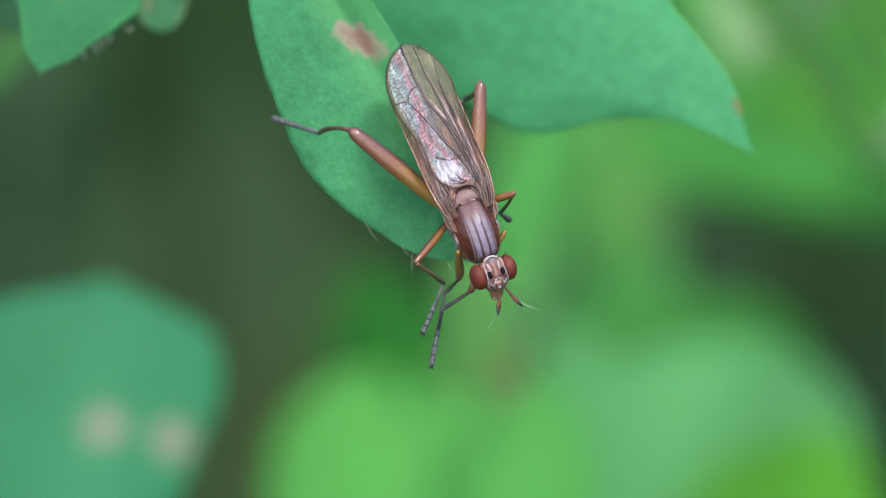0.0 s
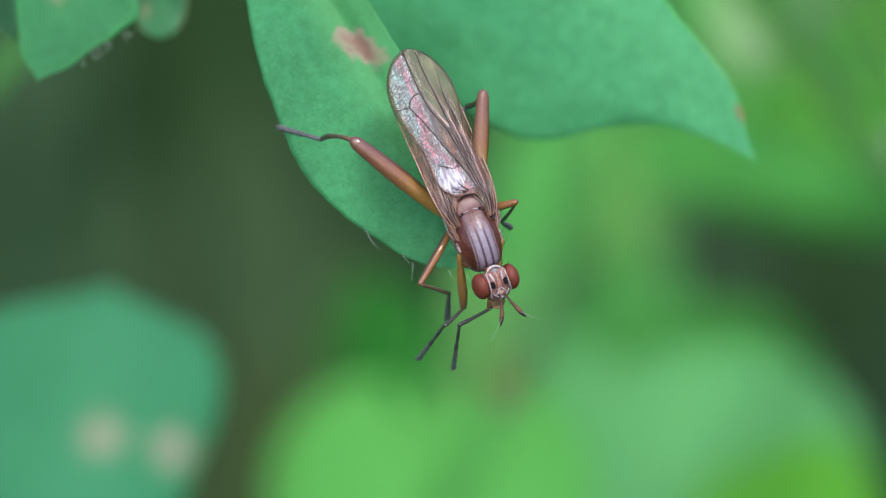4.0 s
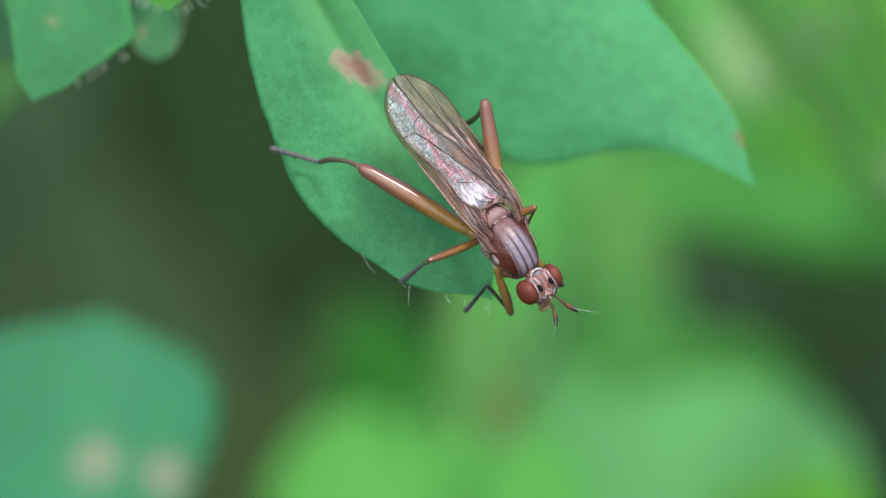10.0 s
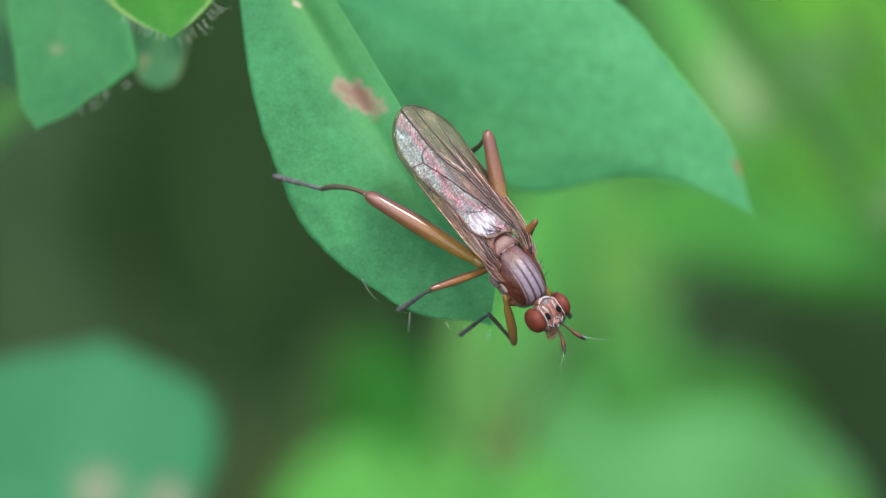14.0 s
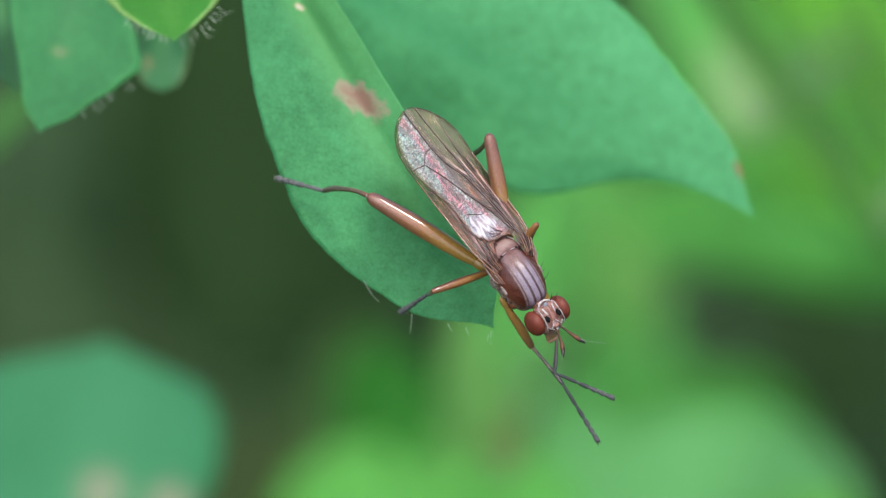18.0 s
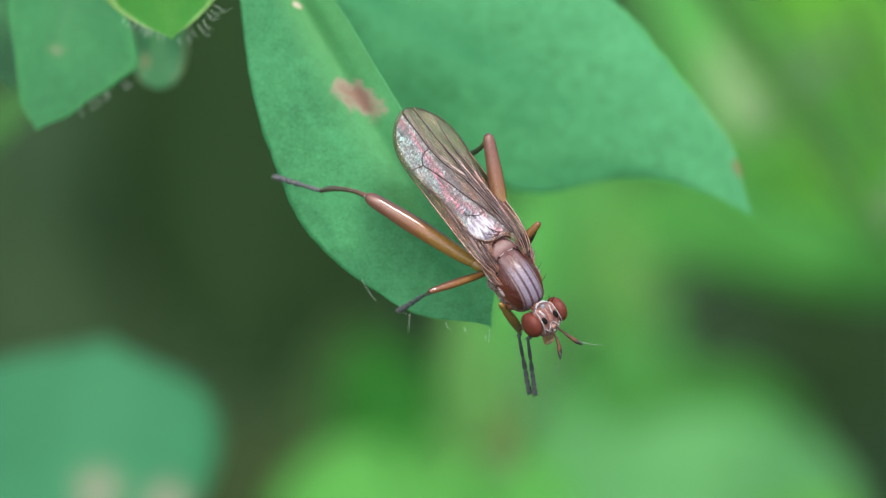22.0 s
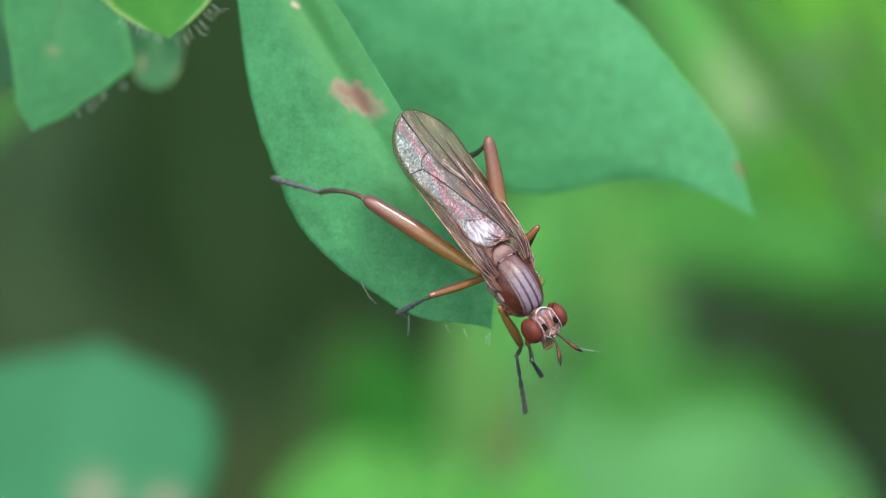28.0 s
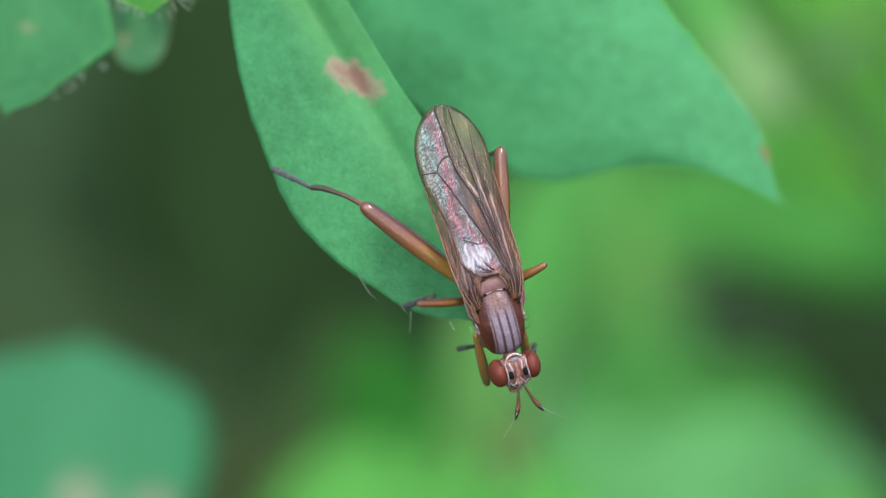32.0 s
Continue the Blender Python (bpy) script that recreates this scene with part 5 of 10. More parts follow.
legs = {
    "fore_right": leg("fore_right", (1.95, 1.65, 2.45), 0.155, (FORE_FEMUR, FORE_SHIN), 0.04, 0.0, 1.0, DARK_GREY, 0.41),
    "fore_left": leg("fore_left", (1.95, 1.65, 2.45), 0.155, (FORE_FEMUR, FORE_SHIN), 0.04, 0.0, 1.0, DARK_GREY, 0.41),
    "mid_right": leg("mid_right", (2.3, 1.7, 1.8), 0.14, (MID_FEMUR, SHIN), 0.06, 0.0, 1.1, GREY, 0.5),
    "mid_left": leg("mid_left", (1.6, 1.9, 1.5), 0.14, (MID_FEMUR, SHIN), 0.06, 0.0, 1.25),
    "hind_right": leg("hind_right", (4.05, 2.2, 1.65), 0.305, (HIND_FEMUR, SHIN), 0.06, -0.14, 0.8, GREY, 0.3),
    "hind_left": leg("hind_left", (3.75, 2.2, 1.8), 0.26, (HIND_FEMUR, SHIN), 0.12, 0.0, 0.8, GREY, 0.34),
}


# ---- movement ----
def stand(u, v, yaw, pitch, roll):
    """The insect's pose: millimetres right and up, and degrees of turn; ahead is down the view, its back to the lens."""
    b = Matrix((RIGHT, UP, NEAR)).transposed() @ Matrix(((0, 1, 0), (-1, 0, 0), (0, 0, 1)))
    y, p, r = Matrix.Rotation(radians(yaw), 3, "Z"), Matrix.Rotation(radians(pitch), 3, "Y"), Matrix.Rotation(radians(roll), 3, "X")
    return Matrix.Translation(at(u, v, 0)) @ (b @ y @ p @ r).to_4x4()


def limb(x, y, z, dx, dy, dz):
    """A leg segment's pose on the insect: its joint in millimetres and its direction."""
    d = Vector((dx, dy, dz)).normalized()
    side = Vector((0.3, 0.0, 1.0)).cross(d).normalized()
    turn = Matrix((d, side, d.cross(side))).transposed()
    return Matrix.Translation(Vector((x, y, z)) * MM) @ turn.to_4x4()


def motions():
    """Key the insect's body and each segment of its legs."""
    walk(fly, [
        (0.0, stand(1.009, -1.077, 21, -10.87, -12.09)),
        (0.5, stand(1.015, -1.091, 20.92, -9.17, -12.47)),
        (1.0, stand(0.995, -1.103, 20.81, -9.62, -12.6)),
        (1.5, stand(0.99, -1.071, 20.93, -10.18, -12.85)),
        (2.0, stand(0.973, -1.081, 20.76, -8.66, -12.86)),
        (2.5, stand(0.973, -1.125, 20.55, -8.07, -12.71)),
        (3.0, stand(0.962, -1.129, 20.49, -6.9, -12.87)),
        (3.5, stand(0.987, -1.115, 20.44, -7.29, -12.9)),
        (5.5, stand(1.232, -1.136, 22.02, -8.21, -14.05)),
        (6.0, stand(0.952, -1.477, 18.07, -8.34, -10.65)),
        (6.5, stand(1.029, -1.524, 18.42, -8.8, -10.78)),
        (7.0, stand(0.166, -2.12, 3.8, -2.88, -2.89)),
        (7.5, stand(0.306, -1.838, 4.66, 0.67, -3.15)),
        (8.0, stand(1.183, -1.362, 16.95, -1.51, -8.78)),
        (8.5, stand(1.549, -1.099, 21.77, -0.66, -13.02)),
        (9.0, stand(2.31, -0.347, 35.49, -3.11, -20.24)),
        (9.5, stand(2.289, -0.554, 35.38, -3.91, -20.31)),
        (10.0, stand(2.227, -0.577, 34.34, -4.12, -20.41)),
        (10.5, stand(2.009, -0.765, 30.63, -4.88, -17.76)),
        (11.0, stand(2.36, -0.635, 33.72, -5.5, -19.95)),
        (11.5, stand(2.518, -0.62, 35.11, -4.53, -20.78)),
        (12.0, stand(2.518, -0.648, 34.75, -3.78, -20.89)),
        (12.5, stand(2.514, -0.616, 34.85, -4.85, -20.94)),
        (13.0, stand(2.5, -0.603, 35.02, -4.9, -20.96)),
        (13.5, stand(2.489, -0.622, 34.78, -5, -20.96)),
        (14.0, stand(2.495, -0.649, 34.77, -4.57, -20.75)),
        (14.5, stand(2.49, -0.64, 34.65, -4.53, -20.74)),
        (16.5, stand(2.452, -0.678, 34.33, -4.85, -20.61)),
        (17.0, stand(2.475, -0.648, 34.39, -4.55, -20.72)),
        (17.5, stand(2.451, -0.661, 34.18, -5.23, -20.57)),
        (18.0, stand(2.452, -0.676, 34.18, -5.13, -20.35)),
        (18.5, stand(2.428, -0.69, 33.92, -5.1, -20.44)),
        (19.0, stand(2.452, -0.694, 33.98, -4.47, -20.56)),
        (19.5, stand(2.462, -0.71, 33.85, -3.92, -20.57)),
        (20.0, stand(2.44, -0.716, 33.95, -3.84, -20.33)),
        (20.5, stand(2.439, -0.739, 33.86, -4.02, -20.24)),
        (21.0, stand(2.422, -0.766, 33.54, -4.14, -20.37)),
        (21.5, stand(2.432, -0.733, 33.97, -4.43, -20.35)),
        (22.0, stand(2.428, -0.753, 33.74, -5.02, -20.2)),
        (22.5, stand(2.442, -0.754, 33.97, -4.22, -20.36)),
        (23.0, stand(2.435, -0.74, 33.89, -4.59, -20.13)),
        (23.5, stand(2.447, -0.77, 33.73, -3.71, -20.05)),
        (24.0, stand(2.425, -0.775, 33.79, -3.82, -19.94)),
        (24.5, stand(2.423, -0.793, 33.66, -3.6, -19.94)),
        (25.0, stand(2.435, -0.782, 33.52, -3.39, -20.39)),
        (25.5, stand(2.429, -0.805, 33.34, -3.28, -20.22)),
        (27.5, stand(2.41, -0.87, 33.17, -3.92, -20.11)),
        (28.0, stand(2.402, -0.859, 33.31, -3.11, -19.94)),
        (28.5, stand(2.416, -0.823, 33.52, -3.78, -20.07)),
        (29.0, stand(1.207, -1.474, 16.88, -1.28, -10.73)),
        (29.5, stand(0.206, -1.538, 0.64, -0.88, -1.59)),
        (30.0, stand(0.903, -1.725, 8.23, 1.47, -4.83)),
        (30.5, stand(1.695, -1.719, 16.17, 3.38, -11.4)),
        (31.0, stand(1.161, -2.155, 10.22, 3.66, -6.12)),
        (31.5, stand(1.242, -2.116, 11.71, 5.59, -6.97)),
        (32.0, stand(1.585, -2.102, 16.06, 3.63, -9.24)),
    ])
    walk(legs['fore_right'][0], [
        (0, limb(0.601, -0.759, -0.556, 0.18, 0.086, -0.98)), (0.17, limb(0.599, -0.76, -0.547, 0.323, -0.009, -0.947)), (0.33, limb(0.594, -0.759, -0.539, 0.455, -0.103, -0.884)),
        (0.5, limb(0.587, -0.756, -0.533, 0.575, -0.193, -0.795)), (0.75, limb(0.593, -0.759, -0.539, 0.509, -0.105, -0.854)), (1, limb(0.598, -0.76, -0.546, 0.435, -0.016, -0.9)),
        (1.12, limb(0.599, -0.76, -0.546, 0.345, -0.014, -0.938)), (1.25, limb(0.599, -0.76, -0.546, 0.252, -0.011, -0.968)), (1.38, limb(0.599, -0.76, -0.547, 0.157, -0.008, -0.988)),
        (1.5, limb(0.6, -0.76, -0.547, 0.061, -0.004, -0.998)), (1.67, limb(0.598, -0.759, -0.542, 0.242, -0.06, -0.968)), (1.83, limb(0.594, -0.758, -0.538, 0.416, -0.113, -0.902)),
        (2, limb(0.589, -0.757, -0.535, 0.575, -0.159, -0.803)), (2.25, limb(0.595, -0.76, -0.543, 0.61, -0.058, -0.79)), (2.5, limb(0.601, -0.76, -0.551, 0.639, 0.043, -0.768)),
        (2.75, limb(0.599, -0.76, -0.549, 0.608, 0.014, -0.794)), (3, limb(0.598, -0.76, -0.547, 0.576, -0.016, -0.817)), (3.5, limb(0.596, -0.76, -0.545, 0.627, -0.042, -0.778)),
        (4.5, limb(0.599, -0.76, -0.549, 0.546, 0.012, -0.837)), (5.5, limb(0.602, -0.76, -0.554, 0.46, 0.067, -0.885)), (6, limb(0.607, -0.758, -0.56, 0.562, 0.146, -0.814)),
        (6.5, limb(0.607, -0.758, -0.56, 0.567, 0.142, -0.811)), (6.75, limb(0.596, -0.76, -0.543, 0.508, -0.053, -0.86)), (7, limb(0.588, -0.753, -0.526, 0.424, -0.248, -0.871)),
        (7.12, limb(0.592, -0.757, -0.532, 0.418, -0.173, -0.892)), (7.25, limb(0.595, -0.759, -0.539, 0.41, -0.098, -0.907)), (7.38, limb(0.598, -0.76, -0.546, 0.399, -0.023, -0.917)),
        (7.5, limb(0.601, -0.76, -0.552, 0.387, 0.052, -0.921)), (7.58, limb(0.601, -0.76, -0.553, 0.426, 0.059, -0.903)), (7.67, limb(0.602, -0.76, -0.553, 0.465, 0.065, -0.883)),
        (7.75, limb(0.602, -0.76, -0.554, 0.503, 0.071, -0.861)), (7.83, limb(0.603, -0.76, -0.554, 0.541, 0.078, -0.838)), (7.92, limb(0.603, -0.76, -0.555, 0.576, 0.084, -0.813)),
        (8, limb(0.604, -0.759, -0.555, 0.611, 0.09, -0.786)), (8.25, limb(0.61, -0.758, -0.56, 0.675, 0.17, -0.718)), (8.5, limb(0.616, -0.755, -0.564, 0.729, 0.247, -0.639)),
        (8.75, limb(0.609, -0.758, -0.56, 0.644, 0.165, -0.747)), (9, limb(0.603, -0.76, -0.555, 0.543, 0.08, -0.836)), (10, limb(0.605, -0.759, -0.557, 0.579, 0.106, -0.809)),
        (11, limb(0.601, -0.76, -0.551, 0.568, 0.038, -0.822)), (12, limb(0.599, -0.76, -0.549, 0.562, 0.011, -0.827)), (13, limb(0.6, -0.76, -0.551, 0.549, 0.033, -0.835)),
        (14, limb(0.6, -0.76, -0.55, 0.551, 0.031, -0.834)), (14.5, limb(0.6, -0.76, -0.55, 0.553, 0.03, -0.833)), (14.83, limb(0.601, -0.76, -0.552, 0.531, 0.049, -0.846)),
        (15.17, limb(0.603, -0.759, -0.556, 0.472, 0.096, -0.876)), (15.5, limb(0.605, -0.758, -0.562, 0.392, 0.156, -0.907)), (15.83, limb(0.606, -0.756, -0.568, 0.308, 0.214, -0.927)),
        (16.17, limb(0.606, -0.754, -0.572, 0.242, 0.258, -0.935)), (16.5, limb(0.605, -0.753, -0.574, 0.215, 0.275, -0.937)), (16.67, limb(0.605, -0.753, -0.574, 0.206, 0.283, -0.937)),
        (16.83, limb(0.605, -0.752, -0.575, 0.198, 0.29, -0.936)), (17, limb(0.605, -0.752, -0.576, 0.189, 0.298, -0.936)), (17.25, limb(0.61, -0.753, -0.573, 0.374, 0.285, -0.883)),
        (17.5, limb(0.613, -0.754, -0.569, 0.545, 0.263, -0.796)), (18, limb(0.614, -0.756, -0.563, 0.724, 0.218, -0.654)), (18.17, limb(0.612, -0.756, -0.563, 0.648, 0.208, -0.733)),
        (18.33, limb(0.61, -0.757, -0.564, 0.563, 0.196, -0.803)), (18.5, limb(0.607, -0.757, -0.564, 0.471, 0.182, -0.863)), (18.75, limb(0.607, -0.757, -0.565, 0.446, 0.192, -0.874)),
        (19, limb(0.607, -0.756, -0.566, 0.421, 0.202, -0.884)), (19.5, limb(0.61, -0.754, -0.57, 0.439, 0.262, -0.859)), (20, limb(0.614, -0.75, -0.575, 0.455, 0.32, -0.831)),
        (20.5, limb(0.613, -0.75, -0.575, 0.438, 0.32, -0.84)), (21, limb(0.613, -0.75, -0.575, 0.42, 0.32, -0.849)), (22, limb(0.612, -0.749, -0.577, 0.377, 0.341, -0.861)),
        (23, limb(0.613, -0.751, -0.575, 0.425, 0.319, -0.847)), (24, limb(0.613, -0.751, -0.574, 0.45, 0.306, -0.839)), (25, limb(0.607, -0.758, -0.561, 0.547, 0.156, -0.822)),
        (25.25, limb(0.607, -0.758, -0.56, 0.546, 0.151, -0.824)), (25.5, limb(0.607, -0.758, -0.56, 0.547, 0.145, -0.825)), (27.5, limb(0.611, -0.755, -0.567, 0.524, 0.226, -0.821)),
        (27.67, limb(0.611, -0.755, -0.567, 0.536, 0.233, -0.812)), (27.83, limb(0.612, -0.755, -0.567, 0.547, 0.241, -0.802)), (28, limb(0.612, -0.754, -0.568, 0.557, 0.247, -0.793)),
        (28.5, limb(0.613, -0.754, -0.568, 0.553, 0.25, -0.795)), (28.67, limb(0.61, -0.757, -0.563, 0.571, 0.192, -0.798)), (28.83, limb(0.606, -0.759, -0.559, 0.588, 0.133, -0.798)),
        (29, limb(0.603, -0.76, -0.554, 0.602, 0.072, -0.795)), (29.17, limb(0.602, -0.76, -0.552, 0.64, 0.057, -0.766)), (29.33, limb(0.601, -0.76, -0.551, 0.676, 0.042, -0.735)),
        (29.5, limb(0.6, -0.76, -0.55, 0.711, 0.027, -0.703)), (29.75, limb(0.601, -0.76, -0.551, 0.628, 0.034, -0.778)), (30, limb(0.601, -0.76, -0.551, 0.537, 0.04, -0.843)),
        (31, limb(0.603, -0.759, -0.556, 0.465, 0.098, -0.88)), (31.5, limb(0.604, -0.759, -0.555, 0.586, 0.09, -0.805)), (32, limb(0.604, -0.76, -0.554, 0.695, 0.082, -0.714)),
    ])
    walk(legs['fore_right'][1], [
        (0, limb(0.954, -0.592, -2.467, 0.322, -0.551, 0.77)), (0.17, limb(1.227, -0.778, -2.393, 0.312, -0.498, 0.809)), (0.33, limb(1.482, -0.96, -2.263, 0.302, -0.443, 0.844)),
        (0.5, limb(1.71, -1.133, -2.082, 0.29, -0.386, 0.876)), (0.75, limb(1.586, -0.964, -2.205, 0.252, -0.432, 0.866)), (1, limb(1.446, -0.79, -2.302, 0.214, -0.476, 0.853)),
        (1.12, limb(1.272, -0.786, -2.376, 0.367, -0.566, 0.738)), (1.25, limb(1.092, -0.781, -2.433, 0.504, -0.632, 0.589)), (1.38, limb(0.907, -0.774, -2.472, 0.618, -0.669, 0.414)),
        (1.5, limb(0.719, -0.767, -2.493, 0.704, -0.675, 0.22)), (1.67, limb(1.071, -0.876, -2.43, 0.612, -0.688, 0.391)), (1.83, limb(1.405, -0.978, -2.298, 0.496, -0.674, 0.547)),
        (2, limb(1.709, -1.067, -2.101, 0.362, -0.635, 0.683)), (2.25, limb(1.785, -0.872, -2.084, 0.352, -0.491, 0.797)), (2.5, limb(1.847, -0.675, -2.049, 0.331, -0.33, 0.884)),
        (2.75, limb(1.786, -0.732, -2.096, 0.283, -0.314, 0.906)), (3, limb(1.722, -0.79, -2.14, 0.235, -0.297, 0.925)), (3.5, limb(1.819, -0.842, -2.061, 0.236, -0.815, 0.529)),
        (4.5, limb(1.666, -0.736, -2.181, 0.343, -0.385, 0.857)), (5.5, limb(1.498, -0.628, -2.281, 0.392, -0.283, 0.875)), (6, limb(1.704, -0.472, -2.147, 0.407, -0.18, 0.896)),
        (6.5, limb(1.713, -0.481, -2.141, 0.393, -0.213, 0.895)), (6.75, limb(1.586, -0.864, -2.22, 0.266, -0.246, 0.932)), (7, limb(1.415, -1.237, -2.225, 0.135, -0.273, 0.952)),
        (7.12, limb(1.407, -1.095, -2.271, 0.293, -0.143, 0.945)), (7.25, limb(1.394, -0.951, -2.307, 0.438, -0.006, 0.899)), (7.38, limb(1.376, -0.804, -2.333, 0.565, 0.131, 0.814)),
        (7.5, limb(1.354, -0.657, -2.348, 0.668, 0.263, 0.696)), (7.58, limb(1.432, -0.645, -2.314, 0.498, 0.257, 0.828)), (7.67, limb(1.508, -0.633, -2.275, 0.304, 0.239, 0.922)),
        (7.75, limb(1.583, -0.62, -2.234, 0.096, 0.21, 0.973)), (7.83, limb(1.656, -0.608, -2.189, -0.117, 0.171, 0.978)), (7.92, limb(1.727, -0.596, -2.14, -0.324, 0.124, 0.938)),
        (8, limb(1.795, -0.584, -2.089, -0.516, 0.072, 0.854)), (8.25, limb(1.926, -0.427, -1.961, -0.562, -0.105, 0.82)), (8.5, limb(2.037, -0.274, -1.811, -0.589, -0.278, 0.759)),
        (8.75, limb(1.866, -0.436, -2.016, -0.591, -0.326, 0.738)), (9, limb(1.663, -0.603, -2.184, -0.592, -0.373, 0.714)), (10, limb(1.733, -0.552, -2.133, -0.686, -0.319, 0.654)),
        (11, limb(1.708, -0.686, -2.155, -0.691, -0.294, 0.66)), (12, limb(1.696, -0.739, -2.161, -0.718, -0.318, 0.619)), (13, limb(1.671, -0.695, -2.179, -0.711, -0.33, 0.621)),
        (14, limb(1.675, -0.698, -2.176, -0.727, -0.318, 0.609)), (14.5, limb(1.679, -0.701, -2.174, -0.728, -0.318, 0.607)), (14.83, limb(1.636, -0.664, -2.202, -0.656, -0.353, 0.667)),
        (15.17, limb(1.524, -0.572, -2.265, -0.448, -0.425, 0.786)), (15.5, limb(1.37, -0.454, -2.33, -0.139, -0.478, 0.867)), (15.83, limb(1.207, -0.338, -2.375, 0.186, -0.48, 0.857)),
        (16.17, limb(1.077, -0.251, -2.396, 0.423, -0.448, 0.788)), (16.5, limb(1.024, -0.217, -2.401, 0.512, -0.427, 0.746)), (16.67, limb(1.008, -0.202, -2.401, 0.634, -0.308, 0.709)),
        (16.83, limb(0.991, -0.186, -2.401, 0.737, -0.179, 0.651)), (17, limb(0.975, -0.171, -2.4, 0.818, -0.045, 0.573)), (17.25, limb(1.339, -0.197, -2.294, 0.912, -0.013, 0.409)),
        (17.5, limb(1.676, -0.241, -2.122, 0.973, 0.02, 0.23)), (18, limb(2.027, -0.331, -1.838, 0.978, 0.022, 0.208)), (18.17, limb(1.875, -0.351, -1.993, 0.914, -0.131, 0.384)),
        (18.33, limb(1.707, -0.375, -2.13, 0.797, -0.276, 0.538)), (18.5, limb(1.526, -0.402, -2.247, 0.633, -0.405, 0.66)), (18.75, limb(1.478, -0.383, -2.269, 0.573, -0.275, 0.772)),
        (19, limb(1.43, -0.363, -2.29, 0.494, -0.137, 0.859)), (19.5, limb(1.467, -0.243, -2.246, 0.548, -0.272, 0.791)), (20, limb(1.5, -0.125, -2.195, 0.589, -0.4, 0.702)),
        (20.5, limb(1.467, -0.126, -2.213, 0.436, -0.368, 0.821)), (21, limb(1.434, -0.126, -2.23, 0.266, -0.322, 0.909)), (22, limb(1.347, -0.085, -2.257, 0.139, -0.415, 0.899)),
        (23, limb(1.44, -0.127, -2.227, 0.1, -0.457, 0.884)), (24, limb(1.491, -0.155, -2.209, 0.071, -0.494, 0.867)), (25, limb(1.674, -0.452, -2.164, 0.084, -0.625, 0.776)),
        (25.25, limb(1.673, -0.464, -2.166, 0.08, -0.645, 0.76)), (25.5, limb(1.672, -0.476, -2.168, 0.076, -0.664, 0.744)), (27.5, limb(1.633, -0.315, -2.168, 0.05, -0.673, 0.738)),
        (27.67, limb(1.655, -0.301, -2.15, 0.087, -0.623, 0.777)), (27.83, limb(1.678, -0.286, -2.132, 0.123, -0.569, 0.813)), (28, limb(1.699, -0.272, -2.113, 0.159, -0.512, 0.844)),
        (28.5, limb(1.69, -0.266, -2.118, 0.176, -0.504, 0.846)), (28.67, limb(1.723, -0.382, -2.119, -0.019, -0.434, 0.9)), (28.83, limb(1.753, -0.5, -2.115, -0.214, -0.345, 0.914)),
        (29, limb(1.778, -0.619, -2.104, -0.398, -0.24, 0.885)), (29.17, limb(1.851, -0.648, -2.046, -0.461, -0.074, 0.884)), (29.33, limb(1.92, -0.677, -1.985, -0.51, 0.094, 0.855)),
        (29.5, limb(1.987, -0.707, -1.92, -0.543, 0.259, 0.798)), (29.75, limb(1.825, -0.694, -2.067, -0.518, 0.094, 0.85)), (30, limb(1.648, -0.681, -2.195, -0.476, -0.074, 0.876)),
        (31, limb(1.51, -0.569, -2.272, -0.509, -0.108, 0.854)), (31.5, limb(1.747, -0.583, -2.125, -0.651, -0.077, 0.755)), (32, limb(1.96, -0.599, -1.946, -0.773, -0.044, 0.632)),
    ])
